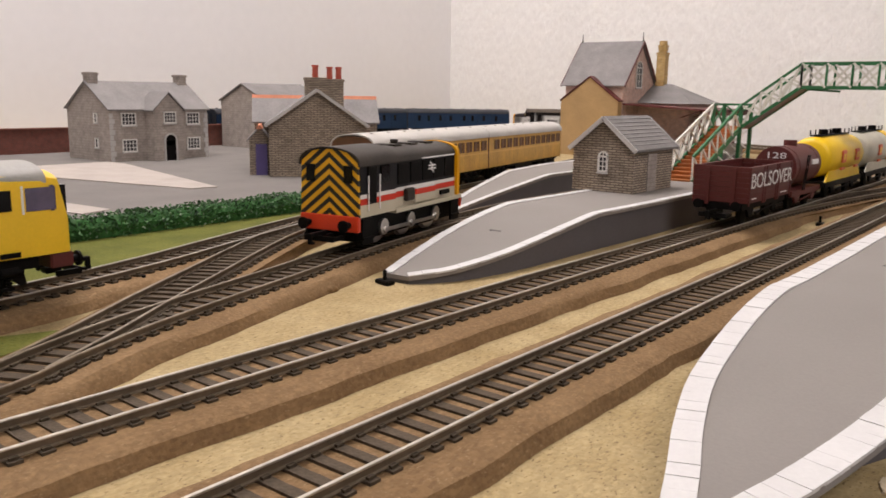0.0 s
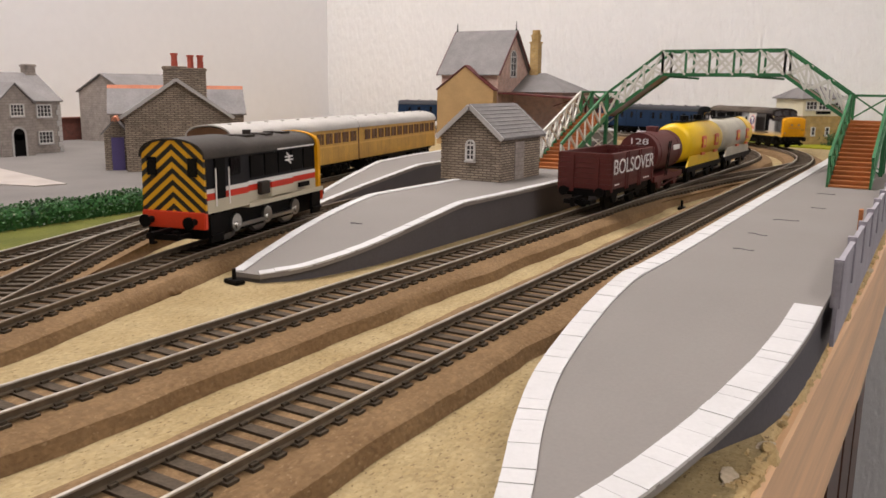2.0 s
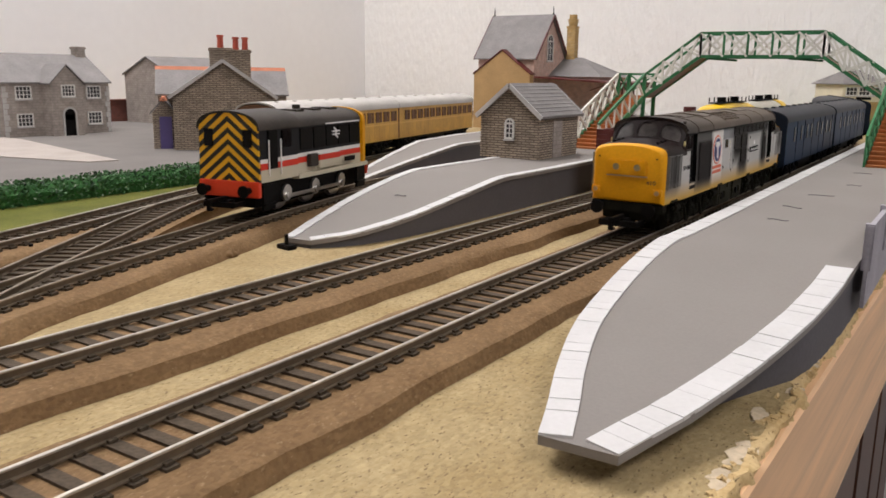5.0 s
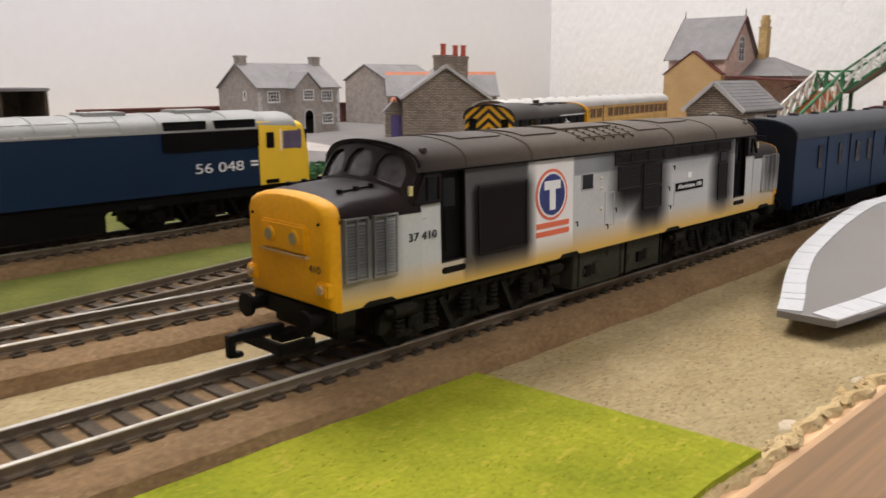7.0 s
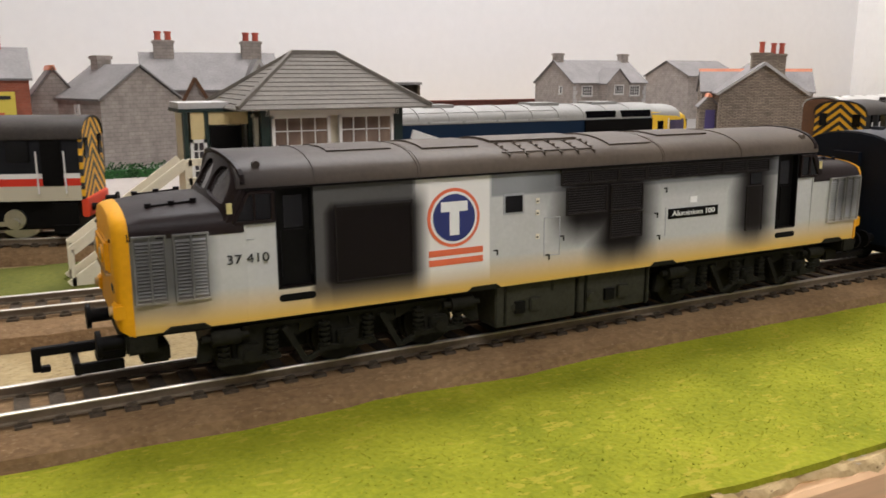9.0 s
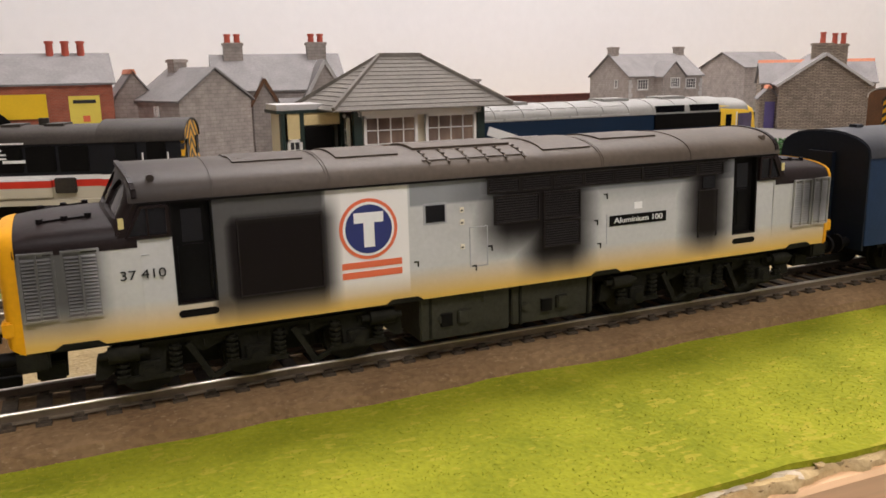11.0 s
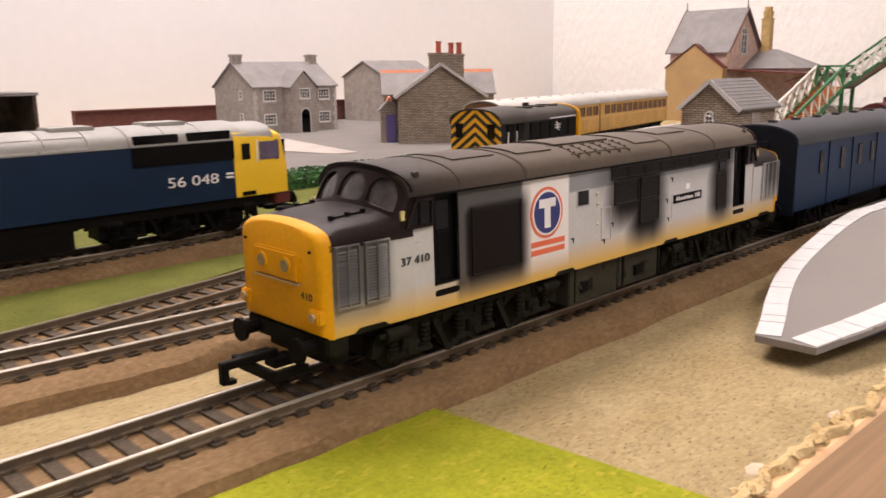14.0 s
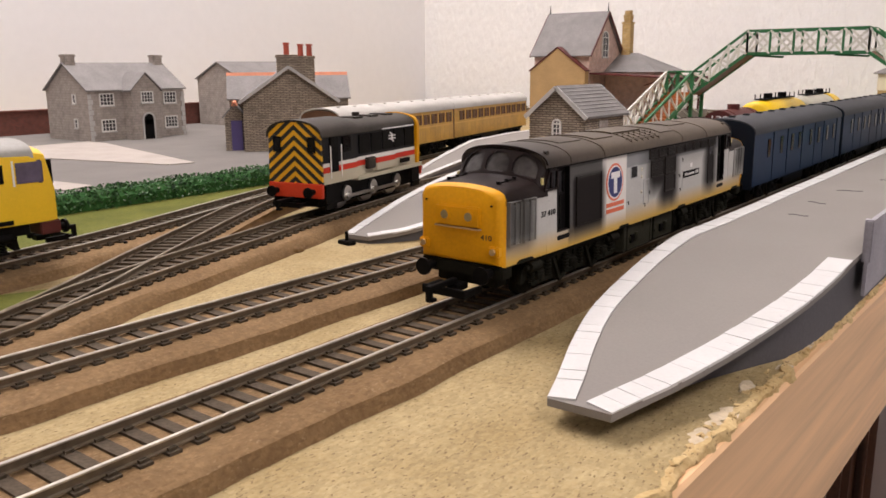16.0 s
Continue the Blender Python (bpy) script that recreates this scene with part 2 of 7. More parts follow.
    stone2=masonry("pale_grey_stone", (0.385, 0.335, 0.297), (0.335, 0.292, 0.26), (0.30, 0.262, 0.232), 0.0060, 0.0030, 0.0004, bump=0.25),
    pink=masonry("pink_brick", (0.60, 0.40, 0.32), (0.52, 0.34, 0.27), (0.50, 0.40, 0.34), 0.0030, 0.0011, 0.0002, bump=0.2),
    redbrick=masonry("shop_red_brick", (0.38, 0.085, 0.04), (0.30, 0.065, 0.033), (0.33, 0.15, 0.10), 0.0030, 0.0011, 0.0002, bump=0.2),
    buff=masonry("buff_stone", (0.50, 0.33, 0.12), (0.40, 0.25, 0.08), (0.45, 0.33, 0.17), 0.0050, 0.0022, 0.0003, bump=0.3),
    teakdk=mat("dark_teak", (0.13, 0.055, 0.02), 0.5, 0, 0.3, 90, 700, 0.05),
    coachwhite=mat("off_white_roof", (0.50, 0.475, 0.435), 0.6, 0, 0.14, 40, 700, 0.05),
    logoblue=mat("logo_dark_blue", (0.02, 0.03, 0.15), 0.45, 0, 0.05, 60, 900, 0.0),
    logored=mat("logo_orange_red", (0.75, 0.15, 0.06), 0.45, 0, 0.05, 60, 900, 0.0),
    logowhite=mat("lettering_white", (0.82, 0.80, 0.78), 0.5, 0, 0.04, 60, 900, 0.0),
    lettering=mat("lettering_black", (0.02, 0.02, 0.02), 0.5, 0, 0.1, 60, 900, 0.0),
    flash=mat("cream_flash", (0.62, 0.52, 0.22), 0.5, 0, 0.1, 60, 900, 0.0),
    poster=mat("yellow_poster", (0.85, 0.68, 0.10), 0.6, 0, 0.06, 60, 900, 0.0),
    cap=mat("white_plaster_flake", (0.60, 0.49, 0.34), 0.9, 0, 0.25, 80, 600, 0.4),
)


def weathered_side():
    """Loco sides: pale grey below, mid grey above, ochre dust on the sill, sooty round the grilles."""
    m = mat("weathered_loco_side", (0.51, 0.50, 0.475), 0.5, 0, 0.09, 50, 900, 0.03, 0.10)
    nt = m.node_tree
    b = nt.nodes["Principled BSDF"]
    col = b.inputs["Base Color"].links[0].from_socket
    x, y, z = axes(nt)
    col = blend(nt, math_node(nt, "MULTIPLY", step(nt, z, 0.0378, 0.0006), math_node(nt, "MULTIPLY", step(nt, y, 0.0855, 0.0002), 0.9)), col, (0.235, 0.24, 0.245))
    col = blend(nt, math_node(nt, "MULTIPLY", math_node(nt, "SUBTRACT", 1.0, step(nt, z, 0.0193, 0.0072)), 0.94), col, (0.66, 0.40, 0.07))
    white = soft_box(nt, y, z, 0.0650, 0.0850, 0.020, 0.060, 0.0003, 0.006)
    col = blend(nt, math_node(nt, "MULTIPLY", white, 0.9), col, (0.80, 0.76, 0.71))
    tc = nt.nodes.new("ShaderNodeTexCoord")
    nz = nt.nodes.new("ShaderNodeTexNoise")
    nz.inputs["Scale"].default_value, nz.inputs["Detail"].default_value = 160, 4
    nt.links.new(tc.outputs["Object"], nz.inputs["Vector"])
    wander = math_node(nt, "MULTIPLY", math_node(nt, "SUBTRACT", nz.outputs["Fac"], 0.5), 0.0014)
    yy, zz = math_node(nt, "ADD", y, wander), math_node(nt, "SUBTRACT", z, wander)
    soot = None
    for k, a in ((0.985, (0.0415, 0.0662, 0.0185, 0.0405, 0.0052, 0.0070)), (0.60, (0.0394, 0.0648, 0.0175, 0.060, 0.0016, 0.0050)),
                 (0.97, (0.1065, 0.1355, 0.0262, 0.0420, 0.0100, 0.0080)), (0.97, (0.1175, 0.1350, 0.0192, 0.0380, 0.0090, 0.0080)),
                 (0.70, (0.1050, 0.1840, 0.0388, 0.0600, 0.0050, 0.0012)), (0.24, (0.0990, 0.1950, 0.0362, 0.0600, 0.0090, 0.0055)),
                 (0.96, (0.1690, 0.1822, 0.0198, 0.0440, 0.0090, 0.0080)), (0.52, (0.0000, 0.0165, 0.0205, 0.0600, 0.0060, 0.0080)),
                 (0.50, (0.2105, 0.2240, 0.0240, 0.0600, 0.0070, 0.0090)),
                 (0.98, (-0.010, 0.0402, 0.0361, 0.06, 0.0006, 0.0005)), (0.98, (0.1853, 0.240, 0.0361, 0.06, 0.0006, 0.0005)),
                 (0.99, (0.0316, 0.0402, 0.0212, 0.060, 0.0002, 0.0004)), (0.99, (0.1853, 0.1939, 0.0212, 0.060, 0.0002, 0.0004))):
        f = math_node(nt, "MULTIPLY", soft_box(nt, yy if k < 0.98 else y, zz if k < 0.98 else z, *a), k)
        soot = f if soot is None else math_node(nt, "MAXIMUM", soot, f)
    rest = math_node(nt, "SUBTRACT", 1.0, soot)
    soot = math_node(nt, "SUBTRACT", 1.0, math_node(nt, "MULTIPLY", rest, rest))
    col = blend(nt, soot, col, (0.0090, 0.0062, 0.0058))
    nt.links.new(col, b.inputs["Base Color"])
    return m


def chevron_mat():
    m = mat("chevron_black_yellow", (0.80, 0.42, 0.015), 0.45, 0, 0.08, 50, 900, 0.03)
    nt = m.node_tree
    b = nt.nodes["Principled BSDF"]
    col = b.inputs["Base Color"].links[0].from_socket
    x, y, z = axes(nt)
    d = math_node(nt, "DIVIDE", math_node(nt, "ADD", math_node(nt, "MULTIPLY", z, 1.25), math_node(nt, "ABSOLUTE", x)), 0.0067)
    f = math_node(nt, "FRACT", math_node(nt, "ADD", d, 10.12))
    nt.links.new(blend(nt, step(nt, f, 0.5, 0.06), col, (0.015, 0.014, 0.014)), b.inputs["Base Color"])
    return m


def shunter_side():
    """Shunter sides: charcoal above, a white and a red line, pale cream-grey below."""
    m = mat("shunter_side", (0.009, 0.009, 0.011), 0.45, 0, 0.2, 50, 900, 0.03, 0.2)
    nt = m.node_tree
    b = nt.nodes["Principled BSDF"]
    col = b.inputs["Base Color"].links[0].from_socket
    x, y, z = axes(nt)
    for z0, z1, c in ((0.0, 0.0225, (0.54, 0.49, 0.37)), (0.0225, 0.0255, (0.62, 0.04, 0.02)), (0.0255, 0.0275, (0.78, 0.76, 0.72))):
        k = math_node(nt, "MULTIPLY", step(nt, z, z0, 0.0002), math_node(nt, "SUBTRACT", 1.0, step(nt, z, z1, 0.0002)))
        col = blend(nt, k, col, c)
    nt.links.new(col, b.inputs["Base Color"])
    return m


def teak_mat():
    """Varnished teak: panels between dark mouldings."""
    m = mat("teak_panels", (0.60, 0.33, 0.05), 0.42, 0, 0.25, 90, 700, 0.04)
    nt = m.node_tree
    b = nt.nodes["Principled BSDF"]
    col = b.inputs["Base Color"].links[0].from_socket
    x, y, z = axes(nt)
    f = math_node(nt, "FRACT", math_node(nt, "DIVIDE", y, 0.0095))
    line = math_node(nt, "SUBTRACT", 1.0, step(nt, f, 0.08, 0.03))
    col = blend(nt, math_node(nt, "MULTIPLY", line, 0.3), col, (0.16, 0.07, 0.015))
    band = soft_box(nt, y, z, -1, 1, 0.0250, 0.0262, 0.001, 0.0004)
    col = blend(nt, math_node(nt, "MULTIPLY", band, 0.6), col, (0.75, 0.45, 0.10))
    nt.links.new(col, b.inputs["Base Color"])
    return m


def sooty_roof():
    """Loco roof: brown-grey dust, nearly black with soot towards the front cab."""
    m = mat("sooty_loco_roof", (0.098, 0.075, 0.054), 0.48, 0, 0.20, 45, 700, 0.05, 0.22)
    nt = m.node_tree
    b = nt.nodes["Principled BSDF"]
    col = b.inputs["Base Color"].links[0].from_socket
    x, y, z = axes(nt)
    k = math_node(nt, "SUBTRACT", 1.0, step(nt, y, 0.045, 0.05))
    nt.links.new(blend(nt, math_node(nt, "MULTIPLY", k, 0.85), col, (0.011, 0.0075, 0.007)), b.inputs["Base Color"])
    return m


M.update(roof37=sooty_roof(), side37=weathered_side(), chevron=chevron_mat(), shunter=shunter_side(), teakp=teak_mat())


def wallpaper_mat():
    """Embossed wallpaper with upright grain."""
    m = mat("embossed_wallpaper", (0.82, 0.81, 0.79), 0.85, 0, 0.03, 3, 60, 0.0, 0.2)
    nt = m.node_tree
    b = nt.nodes["Principled BSDF"]
    tc = nt.nodes.new("ShaderNodeTexCoord")
    mp = nt.nodes.new("ShaderNodeMapping")
    mp.inputs["Scale"].default_value = (120, 120, 45)
    nt.links.new(tc.outputs["Object"], mp.inputs[0])
    n = nt.nodes.new("ShaderNodeTexNoise")
    n.inputs["Scale"].default_value, n.inputs["Detail"].default_value = 1.0, 4
    nt.links.new(mp.outputs[0], n.inputs["Vector"])
    bp = nt.nodes.new("ShaderNodeBump")
    bp.inputs["Strength"].default_value, bp.inputs["Distance"].default_value = 0.8, 0.0042
    nt.links.new(n.outputs["Fac"], bp.inputs["Height"])
    nt.links.new(bp.outputs[0], b.inputs["Normal"])
    return m


M["paper"] = wallpaper_mat()

# building tools


def box(bm, x0, x1, y0, y1, z0, z1):
    m = Matrix.Translation(((x0 + x1) / 2, (y0 + y1) / 2, (z0 + z1) / 2)) @ Matrix.Diagonal((x1 - x0, y1 - y0, z1 - z0, 1))
    return bmesh.ops.create_cube(bm, size=1, matrix=m)["verts"]


def cyl(bm, c, r, length, axis="x", seg=16, r2=None):
    turn = {"x": pose(0, 0, 0, 0, 90, 0), "y": pose(0, 0, 0, 90, 0, 0), "z": pose(0, 0, 0)}[axis]
    bmesh.ops.create_cone(bm, cap_ends=True, segments=seg, radius1=r, radius2=r if r2 is None else r2, depth=length,
                          matrix=Matrix.Translation(c) @ turn)


def bar(bm, a, b, w, h=None):
    """A straight bar of rectangular section from a to b."""
    a, b = Vector(a), Vector(b)
    d = b - a
    q = d.to_track_quat("Y", "Z").to_matrix().to_4x4()
    m = Matrix.Translation((a + b) / 2) @ q @ Matrix.Diagonal((w, d.length, h or w, 1))
    bmesh.ops.create_cube(bm, size=1, matrix=m)


def prism(bm, pts, a0, a1, axis="y"):
    """Extrudes the outline pts from a0 to a1: (x, z) along y, (y, z) along x, (x, y) along z."""
    put = {"y": lambda p, a: (p[0], a, p[1]), "x": lambda p, a: (a, p[0], p[1]), "z": lambda p, a: (p[0], p[1], a)}[axis]
    lo = [bm.verts.new(put(p, a0)) for p in pts]
    hi = [bm.verts.new(put(p, a1)) for p in pts]
    n = len(pts)
    bm.faces.new(lo), bm.faces.new(hi)
    for i in range(n):
        bm.faces.new((lo[i], lo[(i + 1) % n], hi[(i + 1) % n], hi[i]))


def loft(bm, rings):
    """Skins rings of equal point count and caps the ends."""
    vs = [[bm.verts.new(p) for p in r] for r in rings]
    n = len(vs[0])
    for a, b in zip(vs, vs[1:]):
        for i in range(n):
            bm.faces.new((a[i], a[(i + 1) % n], b[(i + 1) % n], b[i]))
    bm.faces.new(vs[0]), bm.faces.new(vs[-1])


def mesh_of(name, bm, material, bevel=0.0, smooth=True, angle=35):
    bmesh.ops.recalc_face_normals(bm, faces=bm.faces[:])
    if bevel:
        edges = [e for e in bm.edges if len(e.link_faces) == 2 and e.calc_face_angle(0) > radians(30)]
        bmesh.ops.bevel(bm, geom=edges, offset=bevel, segments=2, affect="EDGES", clamp_overlap=True)
    me = bpy.data.meshes.new(name)
    bm.to_mesh(me)
    bm.free()
    me.materials.append(material)
    if smooth:
        me.shade_smooth()
        me.set_sharp_from_angle(angle=radians(angle))
    return me


def part(name, bm, material, parent=None, label="", bevel=0.0, smooth=True, at=None):
    ob = new(name, mesh_of(name, bm, material, bevel, smooth))
    ob.parent = parent
    if at is not None:
        ob.matrix_basis = at
    if label:
        ob["label"] = label
    return ob


def cube_part(name, material, parent, dims, label="", bevel=0.0):
    bm = bmesh.new()
    box(bm, *dims)
    return part(name, bm, material, parent, label, bevel)


def thing(name, label, category, at=None, group="", kind=""):
    ob = new(name)
    ob.empty_display_size = 0.01
    if at is not None:
        ob.matrix_world = at
    return tagged(ob, label, category, group, kind)


def words(name, text, size, material, parent, at, label="", width=None):
    c = bpy.data.curves.new(name, "FONT")
    c.body, c.size, c.align_x, c.align_y, c.extrude = text, size, "CENTER", "CENTER", 0.0001
    tmp = bpy.data.objects.new(name, c)
    scene.collection.objects.link(tmp)
    me = bpy.data.meshes.new_from_object(tmp.evaluated_get(bpy.context.evaluated_depsgraph_get()))
    bpy.data.objects.remove(tmp)
    if width:
        w = max(v.co.x for v in me.vertices) - min(v.co.x for v in me.vertices)
        for v in me.vertices:
            v.co.x *= width / w
    me.materials.clear()
    me.materials.append(material)
    ob = new(name, me)
    ob.parent, ob.matrix_basis = parent, at
    if label:
        ob["label"] = label
    return ob


def smooth_line(pts, step_len=0.01):
    """A Catmull-Rom line through pts, sampled evenly: (x, y, heading vector)."""
    p = [Vector(q) for q in pts]
    p = [p[0] * 2 - p[1]] + p + [p[-1] * 2 - p[-2]]
    dense = []
    for a, b, c, d in zip(p, p[1:], p[2:], p[3:]):
        for k in range(24):
            t = k / 24
            dense.append(0.5 * (2 * b + (c - a) * t + (2 * a - 5 * b + 4 * c - d) * t * t + (3 * b - a - 3 * c + d) * t ** 3))
    dense.append(p[-2])
    out, left = [dense[0]], step_len
    for a, b in zip(dense, dense[1:]):
        seg = (b - a).length
        pos = 0.0
        while seg - pos >= left:
            pos += left
            out.append(a.lerp(b, pos / seg))
            left = step_len
        left -= seg - pos
    return out


def sweep(bm, line, section):
    """Sweeps a section of (side, z) along a plan line."""
    rings = []
    for i, q in enumerate(line):
        a, b = line[max(0, i - 1)], line[min(len(line) - 1, i + 1)]
        d = (b - a).normalized()
        n = Vector((d.y, -d.x))
        rings.append([(q.x + n.x * s, q.y + n.y * s, z) for s, z in section])
    loft(bm, rings)


def arch(w, z0, z1, top, n=12, lean=0.0):
    """Outline of a carriage body: sides from z0 to z1 with half width w, a bowed roof up to top."""
    pts = [(-w, z0), (w, z0), (w - lean, z1)]
    for i in range(1, n):
        a = math.pi * i / n
        pts.append(((w - lean) * math.cos(a), z1 + (top - z1) * math.sin(a) ** 0.75))
    return pts + [(-w + lean, z1)]


def roof_arc(w, z1, top, thick, n=14):
    up, dn = [], []
    for i in range(n + 1):
        a = math.pi * i / n
        up.append((w * math.cos(a), z1 + (top - z1) * math.sin(a) ** 0.75))
        dn.append(((w - thick) * math.cos(a), z1 + (top - z1 - thick) * math.sin(a) ** 0.75))
    return up + dn[::-1]


# the running line: straight, then a half circle to the back straight
BEND, RAD = 0.90, 0.48


def line_at(a):
    if a < BEND:
        return Vector((0, a)), 0.0
    k = (a - BEND) / RAD
    if k < math.pi:
        return Vector((-RAD + RAD * math.cos(k), BEND + RAD * math.sin(k))), k
    return Vector((-2 * RAD, BEND - (a - BEND - math.pi * RAD))), math.pi


ZR = 0.009

# the room
def slab(name, dims, material, label, category):
    return tagged(cube_part(name, material, None, dims), label, category, kind="structure")


slab("floor", (-1.3, 2.6, -2.7, 1.7, -0.95, -0.90), M["floor"], "dark floor of the room below the layout", "floor")
slab("ceiling", (-1.3, 2.6, -2.7, 1.7, CEIL, CEIL + 0.05), M["wall"], "plain white ceiling over the layout room", "ceiling")
slab("wall_west", (-1.20, -1.10, -2.6, 1.6, -0.90, CEIL), M["wall"], "smooth off-white plaster wall behind the model houses", "wall")
slab("wall_north", (-1.10, 2.5, 1.49, 1.59, -0.90, CEIL), M["paper"], "off-white embossed wallpaper wall behind the station", "wall")
slab("wall_east", (2.5, 2.6, -2.6, 1.6, -0.90, CEIL), M["wall"], "plain off-white wall across the room", "wall")
slab("wall_south", (-1.10, 2.5, -2.6, -2.5, -0.90, CEIL), M["wall"], "plain off-white wall at the room's end", "wall")


def ceiling_panel(x, y):
    t = thing("ceiling_light", "flat glowing panel light under the ceiling", "lamp", pose(x, y, CEIL - 0.02), "ceiling lights")
    cube_part("frame", M["white"], t, (-0.33, 0.33, -0.63, 0.63, -0.02, 0.02))
    m = bpy.data.materials.get("lamp_glow")
    if m is None:
        m = bpy.data.materials.new("lamp_glow")
        m.use_nodes = True
        b = m.node_tree.nodes["Principled BSDF"]
        b.inputs["Emission Color"].default_value, b.inputs["Emission Strength"].default_value = (1, 0.945, 0.955, 1), 4.0
    cube_part("diffuser", m, t, (-0.30, 0.30, -0.60, 0.60, -0.030, -0.0205))


ceiling_panel(1.15, -0.25)
ceiling_panel(-0.68, 0.35)


# the baseboard with its broken front edge and timber fascia
def edge_x(y):
    return 0.0895 + 0.010 * max(0.0, min(1.0, (y + 0.15) / 0.55)) - 0.010 * max(0.0, (-0.1 - y) / 0.4)


def rough(y, k=1.0):
    return 0.0022 * k * noise.noise(Vector((y * 60, 3.1, 0))) + 0.0016 * k * noise.noise(Vector((y * 190, 7.7, 0)))


def baseboard():
    bm = bmesh.new()
    ys = [-1.7 + 0.006 * i for i in range(int(3.17 / 0.006) + 1)]
    top = [bm.verts.new((edge_x(y) + rough(y), y, 0)) for y in ys]
    bot = [bm.verts.new((edge_x(y) + 0.0015 + rough(y + 5, 0.5), y, -0.012)) for y in ys]
    tl = [bm.verts.new((-1.0995, y, 0)) for y in ys]
    bl = [bm.verts.new((-1.0995, y, -0.012)) for y in ys]
    for i in range(len(ys) - 1):
        for a, b in ((top, tl), (bot, top), (tl, bl), (bl, bot)):
            bm.faces.new((a[i], a[i + 1], b[i + 1], b[i]))
    tagged(part("ground", bm, M["sand"], None), "sandy chipboard baseboard of the model railway", "ground", kind="structure")
    bm = bmesh.new()
    line = [Vector((edge_x(y) - 0.0065, y)) for y in (-1.7, -0.5, -0.3, -0.1, 0.1, 0.25, 0.4, 0.8, 1.46)]
    sweep(bm, line, [(-0.012, -0.0125), (0.0040, -0.0125), (0.0060, -0.0018), (0.0086, -0.0019), (0.0095, -0.0028), (0.0095, -0.062), (-0.012, -0.062)])
    tagged(part("fascia_board", bm, M["wood"], None), "brown timber fascia board under the broken chipboard edge", "trim", kind="structure")


baseboard()


def flakes():
    """Chips and plaster lumps along the broken board edge."""
    rnd = random.Random(4)
    bm = bmesh.new()
    y = -0.45
    while y < 0.55:
        big = -0.03 < y < 0.02 or 0.1 < y < 0.14
        r = rnd.uniform(0.0004, 0.0011) * (1.5 if big else 1)
        m = Matrix.Translation((edge_x(y) + rnd.uniform(-0.003, 0.001), y, rnd.uniform(-0.001, 0.0006))) @ pose(0, 0, 0, rnd.uniform(-12, 12), rnd.uniform(-5, 25), rnd.uniform(-30, 30)) @ Matrix.Diagonal((r * rnd.uniform(0.8, 1.4), r * rnd.uniform(1.0, 2.6), r * 0.45, 1))
        v = bmesh.ops.create_icosphere(bm, subdivisions=2, radius=1, matrix=m)["verts"]
        for q in v:
            q.co += Vector((noise.noise(q.co * 900), noise.noise(q.co * 900 + Vector((3, 1, 4))), noise.noise(q.co * 900 + Vector((9, 2, 6))))) * r * 0.7
        y += rnd.uniform(0.0015, 0.006)
    ragged = bmesh.new()
    rows = []
    for i in range(1140):
        y = -0.50 + 0.0010 * i
        row = []
        for k, (dx, z) in enumerate(((-0.0014, 0.0002), (0.0002, 0.0002), (0.0010, -0.0006), (0.0013, -0.0015), (0.0014, -0.0026), (-0.0010, -0.0030))):
            j = 0.0007 * noise.noise(Vector((y * 150, k * 0.9, 2))) + 0.0006 * noise.noise(Vector((y * 480, k * 3.1, 5)))
            row.append(ragged.verts.new((edge_x(y) + rough(y) + dx + j, y, z + 0.45 * j * (0 < k < 4))))
        rows.append(row)
    for p, q in zip(rows, rows[1:]):
        for k in range(6):
            ragged.faces.new((p[k], p[(k + 1) % 6], q[(k + 1) % 6], q[k]))
    ragged.faces.new(rows[0]), ragged.faces.new(rows[-1])
    tagged(part("board_edge", ragged, M["chip"], None), "raw crumbling yellow chipboard edge", "trim", kind="structure")
    rnd = random.Random(21)
    white = bmesh.new()
    y = -0.42
    while y < 0.52:
        r = rnd.uniform(0.0012, 0.0030)
        m = Matrix.Translation((edge_x(y) - rnd.uniform(0.0005, 0.0040), y, 0.0)) @ pose(0, 0, 0, 0, rnd.uniform(0, 14), rnd.uniform(-25, 15)) @ Matrix.Diagonal((r * rnd.uniform(0.7, 1.2), r * rnd.uniform(1.6, 3.2), 0.0004, 1))
        v = bmesh.ops.create_icosphere(white, subdivisions=3, radius=1, matrix=m)["verts"]
        for q in v:
            q.co += Vector((noise.noise(q.co * 420), noise.noise(q.co * 420 + Vector((3, 1, 4))), 0.12 * noise.noise(q.co * 420 + Vector((9, 2, 6))))) * r * 0.9
        y += rnd.choice((0.006, 0.009, 0.014, 0.022, 0.04))
    tagged(part("plaster_flakes", white, M["cap"], None), "torn cream plaster skin along the board edge", "debris", kind="stuff")
    tagged(part("edge_flakes", bm, M["chip"], None), "pale plaster and chipboard flakes on the broken board edge", "debris", kind="stuff")


flakes()


def mat_sheet(name, outline, z0, z1, material, label, category):
    bm = bmesh.new()
    prism(bm, outline, z0, z1, "z")
    return tagged(part(name, bm, material, None), label, category, kind="structure")


def fibre_mat():
    m = mat("grass_fibre", (0.3, 0.33, 0.03), 0.8, 0, 0.3, 200, 900, 0.0, 0.2)
    nt = m.node_tree
    g = nt.nodes.new("ShaderNodeNewGeometry")
    r = nt.nodes.new("ShaderNodeValToRGB")
    r.color_ramp.elements[0].color, r.color_ramp.elements[1].color = (0.20, 0.235, 0.010, 1), (0.42, 0.385, 0.03, 1)
    nt.links.new(g.outputs["Random Per Island"], r.inputs[0])
    nt.links.new(r.outputs[0], nt.nodes["Principled BSDF"].inputs["Base Color"])
    return m


